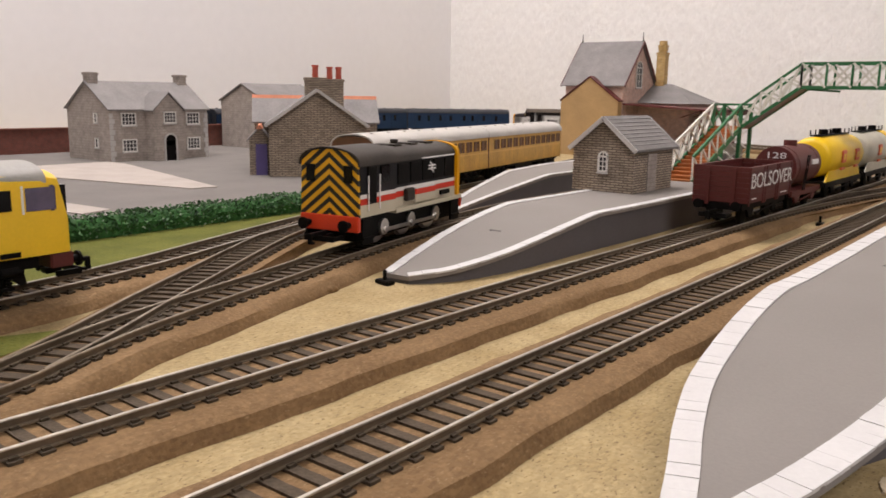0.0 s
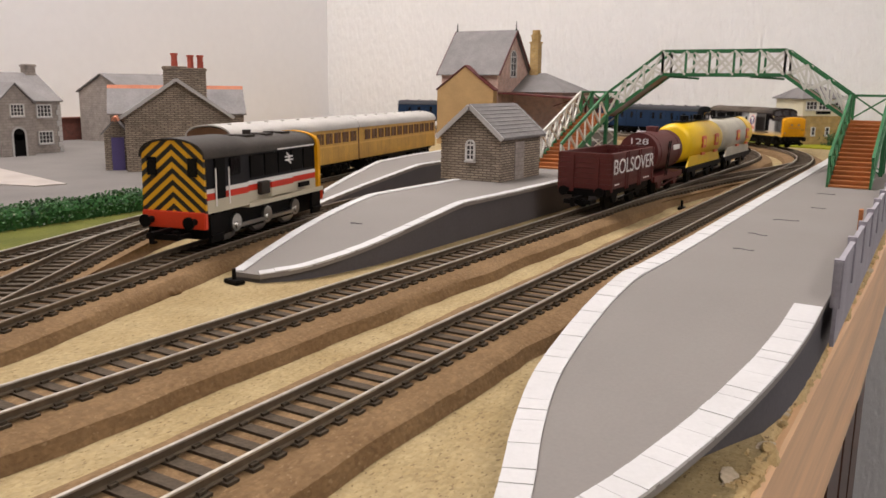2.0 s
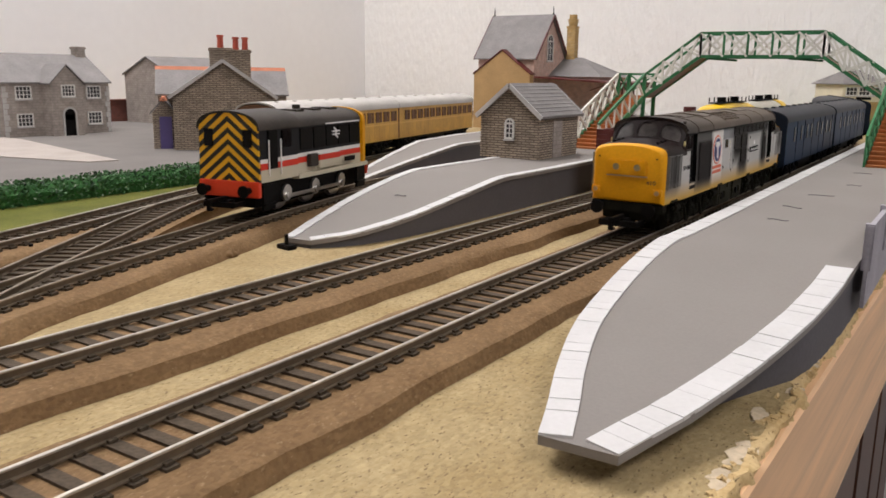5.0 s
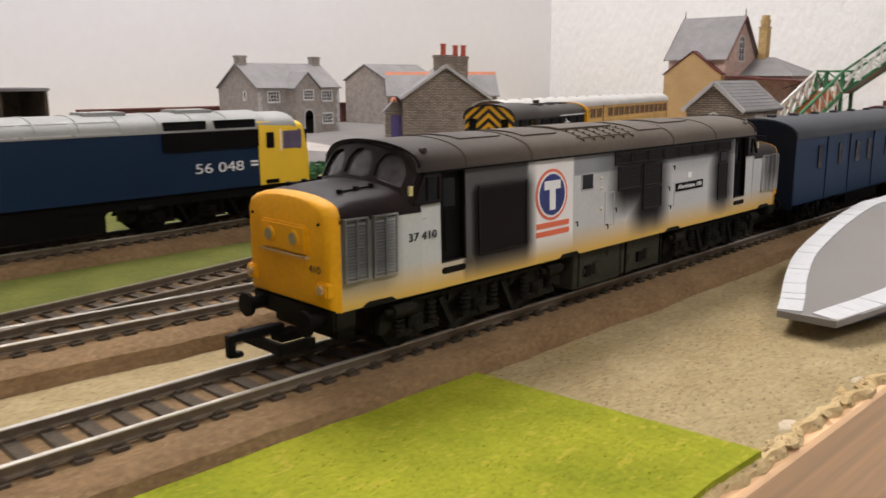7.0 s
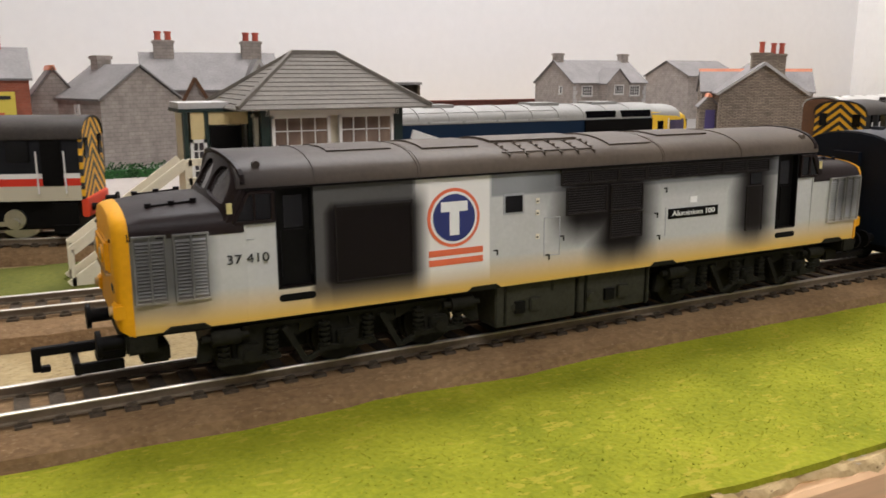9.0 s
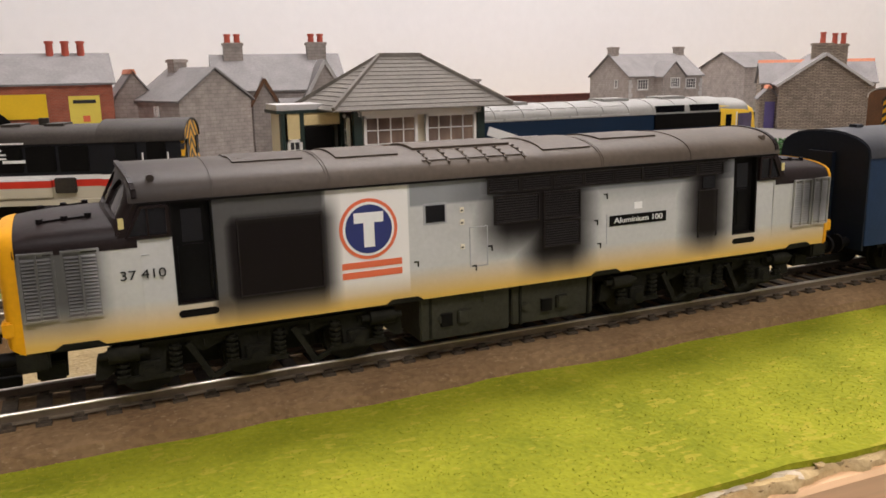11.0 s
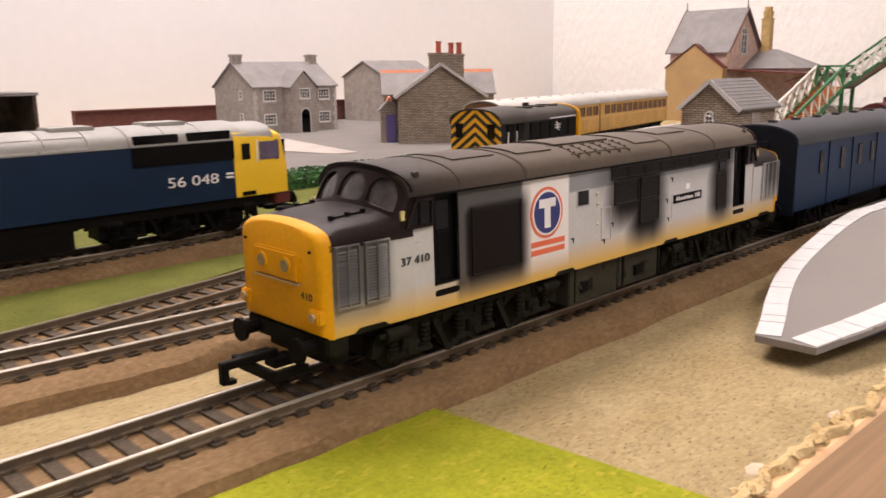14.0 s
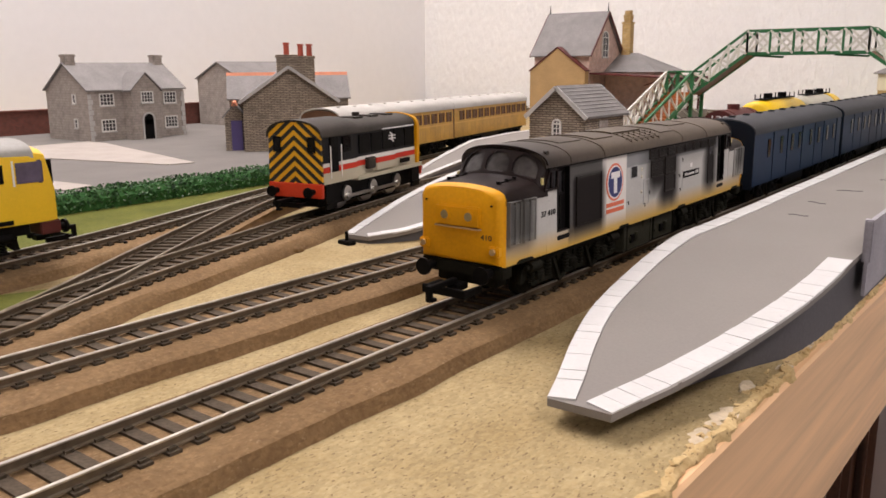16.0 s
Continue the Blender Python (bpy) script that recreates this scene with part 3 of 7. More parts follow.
M["fibre"] = fibre_mat()


def grass_mat():
    rnd = random.Random(9)
    ys = [0.0 - 0.012 * i for i in range(110)]
    left = [(0.0222 + 0.0006 * rnd.uniform(-1, 1) - 0.006 * min(1, max(0, -y / 0.35)), y) for y in ys]
    right = [(edge_x(y + 0.006) - 0.0005 + rough(y * 1.3 + 2, 0.8), y + (0.007 if i == 0 else 0)) for i, y in enumerate(ys)]
    mat_sheet("grass", left + right[::-1], 0.0, 0.0016, M["grass"], "lime green scatter grass mat along the near track", "grass")
    rnd = random.Random(2)
    verts, faces = [], []
    for _ in range(34000):
        y = rnd.uniform(-0.62, 0.002)
        x = rnd.uniform(0.019 - 0.004 * min(1, -y / 0.35), edge_x(y) - 0.004)
        h, a, w = rnd.uniform(0.00015, 0.0004), rnd.uniform(0, 6.28), rnd.uniform(0.0002, 0.0004)
        dx, dy, lx, ly = math.cos(a) * w, math.sin(a) * w, rnd.uniform(-2.5, 2.5) * h, rnd.uniform(-2.5, 2.5) * h
        i = len(verts)
        verts += [(x - dx, y - dy, 0.0014), (x + dx, y + dy, 0.0014), (x + lx, y + ly, 0.0016 + h)]
        faces.append((i, i + 1, i + 2))
    me = bpy.data.meshes.new("grass_fibres")
    me.from_pydata(verts, [], faces)
    me.materials.append(M["fibre"])
    tagged(new("grass_fibres", me), "short lime green grass fibres on the mat", "grass", kind="stuff")


grass_mat()
mat_sheet("grass_strip", [(-0.115, -0.9), (-0.108, -0.3), (-0.100, -0.12), (-0.116, -0.02), (-0.138, 0.045), (-0.152, 0.085), (-0.162, 0.060), (-0.165, -0.9)], 0.0, 0.0025, M["olive"], "olive green grass strip between the tracks", "grass")
mat_sheet("grass_verge", [(-0.212, 0.02), (-0.218, 0.09), (-0.245, 0.17), (-0.275, 0.26), (-0.300, 0.36), (-0.335, 0.36), (-0.330, -0.10), (-0.215, -0.10)], 0.0, 0.0025, M["olive"], "olive green grass verge below the hedge", "grass")
mat_sheet("road", [(-0.93, -0.9), (-0.93, 0.95), (-0.55, 0.95), (-0.42, 0.75), (-0.385, 0.55), (-0.345, 0.37), (-0.327, -0.9)], 0.0, 0.004, M["road"], "flat grey card road and yard before the houses", "road")
mat_sheet("pavement_1", [(-0.742, 0.29), (-0.745, 0.43), (-0.71, 0.43), (-0.462, 0.368), (-0.467, 0.345), (-0.712, 0.285)], 0.0041, 0.0048, M["pale"], "pale card pavement strip across the grey yard", "pavement")
mat_sheet("pavement_2", [(-0.55, 0.185), (-0.55, 0.222), (-0.400, 0.236), (-0.392, 0.212)], 0.0041, 0.0048, M["pale"], "pale card pavement strip beside the hedge", "pavement")
mat_sheet("pavement_3", [(-0.52, -0.9), (-0.345, -0.34), (-0.315, -0.16), (-0.240, -0.16), (-0.240, -0.22), (-0.285, -0.36), (-0.46, -0.9)], 0.0, 0.016, M["pale"], "pale raised pavement behind the shunter's siding", "pavement")


# tracks
def trackbed(name, pts, half=0.022, height=0.0057):
    line = smooth_line(pts, 0.008)
    bm = bmesh.new()
    rings = []
    for i, q in enumerate(line):
        a, b = line[max(0, i - 1)], line[min(len(line) - 1, i + 1)]
        d = (b - a).normalized()
        n = Vector((d.y, -d.x))
        w1 = half + 0.0022 * noise.noise(Vector((q.x * 30, q.y * 30, 1))) + 0.001 * noise.noise(Vector((q.x * 120, q.y * 120, 1)))
        w2 = half + 0.0022 * noise.noise(Vector((q.x * 30, q.y * 30, 8))) + 0.001 * noise.noise(Vector((q.x * 120, q.y * 120, 8)))
        t = height + 0.0003 * noise.noise(Vector((q.x * 90, q.y * 90, 4)))
        rings.append([(q.x + n.x * s, q.y + n.y * s, z) for s, z in ((w1, 0.0001), (w1 - 0.0018, t * 0.7), (0.0165, t), (-0.0165, t), (-w2 + 0.0018, t * 0.7), (-w2, 0.0001))])
    loft(bm, rings)
    return tagged(part(name, bm, M["foam"], None), "crumbly brown trackbed with sloping shoulders", "trackbed", kind="structure")


def sleeper_mesh():
    bm = bmesh.new()
    box(bm, -0.0108, 0.0108, -0.0016, 0.0016, 0.0050, 0.0064)
    for s in (-1, 1):
        for o in (-0.0012, 0.0012):
            x = s * 0.00825 + o
            box(bm, x - 0.0005, x + 0.0005, -0.0010, 0.0010, 0.0064, 0.0071)
    return mesh_of("sleeper", bm, M["sleeper"], smooth=False)


SLEEPER = sleeper_mesh()
RAIL = [(-0.00055, 0.00855), (0.00055, 0.00855), (0.00055, 0.0088), (0.0004, 0.0090), (-0.0004, 0.0090), (-0.00055, 0.0088)]
RAIL_WEB = [(-0.0008, 0.0064), (0.0008, 0.0064), (0.0008, 0.0067), (0.0003, 0.0070), (0.0003, 0.0077), (0.0005, 0.0081), (0.0005, 0.00855), (-0.0005, 0.00855), (-0.0005, 0.0081), (-0.0003, 0.0077), (-0.0003, 0.0070), (-0.0008, 0.0067)]


def railway_track(label, pts, pitch=0.0070, near=(-9, 9), lift=0.0, wide=1.0, head="rail"):
    t = thing("railway_track", label, "track", group="railway tracks")
    line = smooth_line(pts, 0.008)
    for s in (-0.00825, 0.00825):
        bm = bmesh.new()
        sweep(bm, line, [(s + x, z + lift) for x, z in RAIL])
        r = part("rail", bm, M[head], t, "nickel silver rail head")
        bm = bmesh.new()
        sweep(bm, line, [(s + x, z + lift) for x, z in RAIL_WEB])
        part("web", bm, M["railweb"], r, "dull brown rail web")
    far = bmesh.new()
    line = smooth_line(pts, pitch)
    for a, b in zip(line, line[1:]):
        ang = math.degrees(math.atan2(-(b - a).x, (b - a).y))
        m = pose(a.x, a.y, lift, 0, 0, ang) @ Matrix.Diagonal((wide, 1, 1, 1))
        if near[0] < a.y < near[1] and a.x > -0.45:
            o = new("sleeper", SLEEPER)
            o.parent, o.matrix_basis = t, m
        else:
            n = len(far.verts)
            box(far, -0.0108, 0.0108, -0.0016, 0.0016, 0.0050, 0.0064)
            far.verts.ensure_lookup_table()
            bmesh.ops.transform(far, matrix=m, verts=far.verts[n:])
    if far.verts:
        tagged(part("sleeper_rest", far, M["sleeper"], t, smooth=False), kind="stuff")
    else:
        far.free()
    return t


def arc(rad, a0, a1, n=9):
    return [(-RAD + rad * math.cos(a0 + (a1 - a0) * i / n), BEND + rad * math.sin(a0 + (a1 - a0) * i / n)) for i in range(n + 1)]


LINE_1 = [(0, -1.5), (0, -1.0), (0, -0.5), (0, 0), (0, 0.4), (0, 0.75)] + arc(RAD, 0.0, math.pi, 14) + [(-0.96, 0.7), (-0.96, 0.3), (-0.96, -0.2)]
R2 = RAD - 0.056
LINE_2 = [(-0.10, -1.5), (-0.098, -0.8), (-0.090, -0.45), (-0.0855, -0.30), (-0.077, -0.17), (-0.070, -0.08), (-0.0645, 0), (-0.0615, 0.15), (-0.059, 0.4), (-0.057, 0.7)] + arc(R2, 0.0, 2.4, 10)
LINE_3 = [(-0.0775, -0.165), (-0.084, -0.08), (-0.094, -0.01), (-0.103, 0.033), (-0.113, 0.055), (-0.126, 0.088), (-0.139, 0.132), (-0.152, 0.18), (-0.163, 0.215), (-0.175, 0.265), (-0.190, 0.335), (-0.202, 0.41), (-0.208, 0.50), (-0.210, 0.95)]
LINE_4 = [(-0.46, -0.95), (-0.280, -0.46), (-0.2270, -0.336), (-0.1890, -0.227), (-0.184, -0.15), (-0.186, -0.05), (-0.190, 0.04), (-0.200, 0.10), (-0.213, 0.15), (-0.232, 0.205), (-0.252, 0.265), (-0.270, 0.33), (-0.295, 0.42), (-0.325, 0.56), (-0.362, 0.735), (-0.405, 0.95)]
LINE_5 = [(-0.108, 0.043), (-0.127, 0.075), (-0.150, 0.11), (-0.175, 0.15), (-0.203, 0.195), (-0.228, 0.238), (-0.246, 0.28)]
LINE_6 = [(-0.058, 0.50), (-0.054, 0.56), (-0.042, 0.66), (-0.026, 0.75), (-0.010, 0.83), (-0.001, 0.90), (-0.004, 0.96)]
trackbed("trackbed_1", LINE_1)
trackbed("trackbed_2", LINE_2)
trackbed("trackbed_3", LINE_3, 0.021, 0.0055)
trackbed("trackbed_4", LINE_4, 0.021, 0.0056)
trackbed("trackbed_5", LINE_5, 0.018, 0.0053)
trackbed("trackbed_6", LINE_6, 0.017, 0.0052)
railway_track("straight model track with nickel rails and black sleepers", LINE_1, near=(-0.55, 1.02))
railway_track("second model track holding the goods wagons", LINE_2, near=(-0.5, 0.95))
railway_track("siding track with dark sleepers under the striped shunter", LINE_3, near=(-0.1, 0.5), lift=-0.00005, head="raildull")
railway_track("rear siding track curving away past the hedge", LINE_4, near=(-0.4, 0.45), lift=0.00005)
railway_track("dark turnout track crossing between the sidings", LINE_5, lift=-0.0001, wide=1.15, head="raildull")
railway_track("dark crossover track joining the two running lines", LINE_6, lift=-0.0001, wide=1.1, head="raildull")


# platforms
def platform(name, label, left, right, ramp_y0, ramp_y1, z_low, z_top, strips, slab_len=0.0105, strip=0.0080, hollow=0.0):
    """A platform between two edge lines running along y, ramped down at its near end."""
    def z_at(y):
        k = max(0.0, min(1.0, (y - ramp_y0) / (ramp_y1 - ramp_y0)))
        return z_low + (z_top - z_low) * k
    lo, hi = smooth_line(left, 0.012), smooth_line(right, 0.012)
    n = max(len(lo), len(hi))
    pick = lambda l, k: l[min(len(l) - 1, int(k * (len(l) - 1) / (n - 1) + 0.5))]
    bm, side = bmesh.new(), bmesh.new()
    rows = []
    for k in range(n):
        a, b = pick(lo, k), pick(hi, k)
        mid = (a.x + b.x) / 2
        k2 = 1.0 if not hollow else max(0.3, min(1.0, 0.3 + ((a.y + b.y) / 2 - ramp_y0 - 0.02) / (hollow * 2.6)))
        ia, ib = mid + (a.x - mid) * k2, mid + (b.x - mid) * k2
        rows.append(((a.x, a.y, z_at(a.y)), (b.x, b.y, z_at(b.y)), (ib - 0.0008, b.y + 0.0006, 0.0), (ia + 0.0008, a.y + 0.0006, 0.0), ia, ib))
    def skin(target, corners, first=0):
        rings = [[target.verts.new(c) for c in corners(r)] for r in rows[first:]]
        m = len(rings[0])
        for p, q in zip(rings, rings[1:]):
            for i in range(m):
                target.faces.new((p[i], p[(i + 1) % m], q[(i + 1) % m], q[i]))
        target.faces.new(rings[0]), target.faces.new(rings[-1])
    skin(bm, lambda r: (r[0], r[1], (r[1][0], r[1][1], r[1][2] - 0.002), (r[0][0], r[0][1], r[0][2] - 0.002)))
    skin(side, lambda r: ((r[4] + 0.001, r[0][1] + 0.001, r[0][2] - 0.0019), (r[5] - 0.001, r[1][1] + 0.001, r[1][2] - 0.0019), r[2], r[3]), 2 if hollow else 0)
    t = thing(name, label, "platform", kind="structure")
    bmesh.ops.remove_doubles(bm, verts=bm.verts[:], dist=1e-6)
    bmesh.ops.remove_doubles(side, verts=side.verts[:], dist=1e-6)
    part("deck", bm, M["plat"], t, "smooth grey painted deck")
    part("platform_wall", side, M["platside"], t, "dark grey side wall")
    rnd = random.Random(len(label))
    for pts, sgn, *own in strips:
        wide = own[0] if own else strip
        line = smooth_line(pts, slab_len)
        for a, b in zip(line, line[1:]):
            d = (b - a).normalized()
            nv = Vector((d.y, -d.x)) * sgn
            a2, b2 = a + d * 0.00007, b - d * 0.00007
            sm = bmesh.new()
            up = rnd.uniform(0.0004, 0.0006)
            cs = [(a2, 0), (b2, 0), (b2 + nv * wide, 0), (a2 + nv * wide, 0)]
            vb = [sm.verts.new((p.x, p.y, z_at(p.y) - 0.0004)) for p, _ in cs]
            vt = [sm.verts.new((p.x, p.y, z_at(p.y) + up)) for p, _ in cs]
            sm.faces.new(vt), sm.faces.new(vb[::-1])
            for i in range(4):
                sm.faces.new((vb[i], vb[(i + 1) % 4], vt[(i + 1) % 4], vt[i]))
            part("edge_slab", sm, M["white"], t, smooth=False)
    return t


RP_L = [(0.0600, 0.0890), (0.0555, 0.1025), (0.0488, 0.1210), (0.0415, 0.1470), (0.0372, 0.1750), (0.0342, 0.2050), (0.0335, 0.2300), (0.0345, 0.262), (0.0348, 0.32), (0.0345, 0.40), (0.0345, 0.70), (0.0345, 0.95)]
RP_R = [(0.0768, 0.0893), (0.0802, 0.1010), (0.0838, 0.1130), (0.0900, 0.1420), (0.0950, 0.1750), (0.0975, 0.2050), (0.0982, 0.2320), (0.0985, 0.262), (0.0990, 0.32), (0.0990, 0.40), (0.099, 0.70), (0.099, 0.95)]
platform("platform_1", "grey model platform with white edge slabs and pointed ramp", RP_L, RP_R, 0.09, 0.235, 0.0072, 0.0205, [(RP_L, 1, 0.0068), (RP_R[:7], -1, 0.0080)], slab_len=0.0052, hollow=0.035)
MP_L = [(-0.1331, 0.218), (-0.1433, 0.252), (-0.1533, 0.2925), (-0.1590, 0.330), (-0.1600, 0.362), (-0.1600, 0.44), (-0.162, 0.55), (-0.164, 0.95)]
MP_R = [(-0.1180, 0.219), (-0.1060, 0.236), (-0.0990, 0.268), (-0.0975, 0.305), (-0.0970, 0.350), (-0.0955, 0.42), (-0.095, 0.55), (-0.093, 0.95)]
platform("platform_2", "grey island platform with a white-edged ramp and stone hut", MP_L, MP_R, 0.216, 0.355, 0.0034, 0.0205, [(MP_L, 1), (MP_R, -1)], slab_len=0.0065, strip=0.005)
PP_L = [(-0.2300, 0.37), (-0.2520, 0.43), (-0.2720, 0.50), (-0.2900, 0.58), (-0.300, 0.66), (-0.305, 0.95)]
PP_R = [(-0.2220, 0.37), (-0.2290, 0.43), (-0.2340, 0.50), (-0.2370, 0.58), (-0.238, 0.66), (-0.239, 0.95)]
platform("platform_3", "grey rear platform with white edges before the station", PP_L, PP_R, 0.37, 0.53, 0.004, 0.0205, [(PP_L, 1), (PP_R, -1)], strip=0.004)

# rolling stock: each stands on the rail top, its front at y = 0, its length along +y
def wheelset(parent, y, r=0.0062, name="wheel", bright=False):
    for s in (-1, 1):
        bm = bmesh.new()
        cyl(bm, (s * 0.0077, y, r), r, 0.0024, "x", 20)
        cyl(bm, (s * 0.0066, y, r), r + 0.0006, 0.0006, "x", 20)
        part(name, bm, M["steel"] if bright else M["under"], parent)


def buffer_pair(parent, y, z, face=-1, spread=0.0115, material=None):
    for s in (-1, 1):
        bm = bmesh.new()
        cyl(bm, (s * spread, y + face * 0.0022, z), 0.0016, 0.0044, "y", 12)
        cyl(bm, (s * spread, y + face * 0.0048, z), 0.0029, 0.0010, "y", 16)
        part("buffer", bm, material or M["black"], parent)


def coupling(parent, y, face=-1):
    """A tension-lock coupling: bar, loop and hook."""
    bm = bmesh.new()
    f = face
    box(bm, -0.0022, 0.0022, min(y, y + f * 0.006), max(y, y + f * 0.006), 0.0060, 0.0082)
    box(bm, -0.0085, 0.0085, min(y + f * 0.0095, y + f * 0.0108), max(y + f * 0.0095, y + f * 0.0108), 0.0055, 0.0082)
    for s in (-1, 1):
        box(bm, s * 0.0077 - 0.0009, s * 0.0077 + 0.0009, min(y + f * 0.001, y + f * 0.0105), max(y + f * 0.001, y + f * 0.0105), 0.0057, 0.0078)
    box(bm, -0.0010, 0.0010, min(y + f * 0.004, y + f * 0.0185), max(y + f * 0.004, y + f * 0.0185), 0.0084, 0.0102)
    box(bm, -0.0010, 0.0010, min(y + f * 0.0168, y + f * 0.0185), max(y + f * 0.0168, y + f * 0.0185), 0.0050, 0.0088)
    box(bm, -0.0010, 0.0010, min(y + f * 0.0150, y + f * 0.0172), max(y + f * 0.0150, y + f * 0.0172), 0.0048, 0.0060)
    part("coupling", bm, M["black"], parent, bevel=0.0002)


def flat_on_side(parent, name, dims, material, label="", x=0.0178, proud=0.0004, both=True, bevel=0.0):
    """Rectangles (y0, y1, z0, z1) laid on one or both sides."""
    for s in ((1, -1) if both else (1,)):
        a, b = sorted((s * (x - 0.0012), s * (x + proud)))
        cube_part(name, material, parent, (a, b, *dims), label, bevel)


def bogie(parent, y0, y1, wheels, r=0.0066, material=None):
    """Side frames with pedestals, coil springs, brake rods and cylinders before the wheels."""
    material = material or M["under"]
    b = new("bogie")
    b.parent = parent
    n = y1 - y0
    for s in (-1, 1):
        X = lambda a, c: sorted((s * a, s * c))
        bm = bmesh.new()
        prof = [(y0, 0.0062), (y0 + 0.03 * n, 0.0060), (y0 + 0.09 * n, 0.0098)]
        for i, w in enumerate(wheels):
            prof += [(w - 0.0036, 0.0104), (w - 0.0030, 0.0040), (w + 0.0030, 0.0040), (w + 0.0036, 0.0104)]
            if i < len(wheels) - 1:
                m = (w + wheels[i + 1]) / 2
                prof += [(m - 0.0042, 0.0110), (m, 0.0093), (m + 0.0042, 0.0110)]
        prof += [(y1 - 0.09 * n, 0.0098), (y1 - 0.03 * n, 0.0060), (y1, 0.0062), (y1 - 0.01 * n, 0.0110), (y1 - 0.10 * n, 0.0140), (y0 + 0.10 * n, 0.0140), (y0 + 0.01 * n, 0.0110)]
        prism(bm, prof, *X(0.0126, 0.0140), "x")
        part("side_frame", bm, material, b)
        for w in wheels:
            bm = bmesh.new()
            box(bm, *X(0.0138, 0.0154), w - 0.0024, w + 0.0024, 0.0046, 0.0092)
            cyl(bm, (s * 0.0154, w, 0.0066), 0.0017, 0.0014, "x", 14)
            part("axle_box", bm, material, b, bevel=0.0003)
            for q in (-0.0054, 0.0054):
                bm = bmesh.new()
                cyl(bm, (s * 0.0146, w + q, 0.0090), 0.0008, 0.0066, "z", 8)
                for k in range(5):
                    cyl(bm, (s * 0.0146, w + q, 0.0066 + 0.0012 * k), 0.0014, 0.0006, "z", 10)
                part("spring", bm, material, b)
            bm = bmesh.new()
            bar(bm, (s * 0.0150, w - 0.0070, 0.0056), (s * 0.0150, w + 0.0070, 0.0056), 0.0012, 0.0011)
            part("equaliser", bm, material, b)
        for i, (w, v) in enumerate(zip(wheels, wheels[1:])):
            m = (w + v) / 2
            bm = bmesh.new()
            bar(bm, (s * 0.0150, m - 0.0034, 0.0120), (s * 0.0150, m + 0.0014, 0.0034), 0.0010, 0.0014)
            bar(bm, (s * 0.0150, m + 0.0014, 0.0034), (s * 0.0150, m + 0.0050, 0.0048), 0.0010, 0.0011)
            part("brake_lever", bm, material, b)
        for q in (y0 + 0.085 * n, y1 - 0.085 * n):
            bm = bmesh.new()
            cyl(bm, (s * 0.0152, q, 0.0116), 0.0019, 0.0062, "y", 14)
            cyl(bm, (s * 0.0152, q, 0.0116), 0.0009, 0.0100, "y", 10)
            part("brake_cylinder", bm, material, b)
        bm = bmesh.new()
        box(bm, *X(0.0138, 0.0150), y0 + 0.14 * n, y1 - 0.14 * n, 0.0124, 0.0134)
        for k in range(9):
            q = y0 + n * (0.16 + 0.68 * k / 8)
            box(bm, *X(0.0138, 0.0147), q - 0.0004, q + 0.0004, 0.0104, 0.0126)
        part("frame_rib", bm, material, b)
    bm = bmesh.new()
    box(bm, -0.0060, 0.0060, y0 + 0.004, y1 - 0.004, 0.0040, 0.0095)
    box(bm, -0.0118, 0.0118, y0 + 0.004, y1 - 0.004, 0.0096, 0.0140)
    part("bogie_frame", bm, M["black"], b)
    for w in wheels:
        wheelset(b, w, r)
    return b


def skin(z):
    """Half width of the leaning loco side at height z."""
    return 0.0175 - 0.0008 * (z - 0.0150) / 0.0285


def skin_panel(parent, name, s, y0, y1, z0, z1, proud, material, label="", off=0.0):
    """A thin plate that follows the leaning loco side."""
    bm = bmesh.new()
    prism(bm, [(s * (skin(z0) + off - 0.001), z0), (s * (skin(z0) + off + proud), z0), (s * (skin(z1) + off + proud), z1), (s * (skin(z1) + off - 0.001), z1)][::s], y0, y1)
    return part(name, bm, material, parent, label)


def louvre_panel(parent, name, s, y0, y1, z0, z1, n, label=""):
    """A framed sooty grille with fine level slats, laid on the leaning loco side."""
    p = skin_panel(parent, name, s, y0, y1, z0, z1, 0.00008, M["soot"], label)
    bm = bmesh.new()
    for i in range(n):
        z = z0 + (z1 - z0) * (i + 0.5) / n
        h = (z1 - z0) / n * 0.24
        prism(bm, [(s * (skin(z) - 0.0005), z - h), (s * (skin(z) + 0.00042), z - h), (s * (skin(z) + 0.00016), z + h), (s * (skin(z) - 0.0005), z + h)][::s], y0 + 0.0002, y1 - 0.0002)
    tagged(part("slats", bm, M["sootslat"], p), kind="stuff")
    for a, b, c, d in ((y0 - 0.0004, y0, z0 - 0.0004, z1 + 0.0004), (y1, y1 + 0.0004, z0 - 0.0004, z1 + 0.0004), (y0, y1, z1, z1 + 0.0004), (y0, y1, z0 - 0.0004, z0)):
        skin_panel(p, "grille_rib", s, a, b, c, d, 0.0004, M["sootslat"])
    return p


def nose_ring(y, w, z0, zs, zt, n=12):
    """Section of the nose: upright sides to the shoulder zs and a gently domed top up to zt."""
    ring = [(-w, y, z0), (w, y, z0), (w, y, zs - 0.0012), (w * 0.994, y, zs)]
    for i in range(1, n):
        a = math.pi * i / n
        ring.append((w * 0.975 * math.cos(a), y, zs + 0.0006 + (zt - zs - 0.0006) * math.sin(a) ** 0.85))
    return ring + [(-w * 0.994, y, zs), (-w, y, zs - 0.0012)]


CAB_W = 0.0170


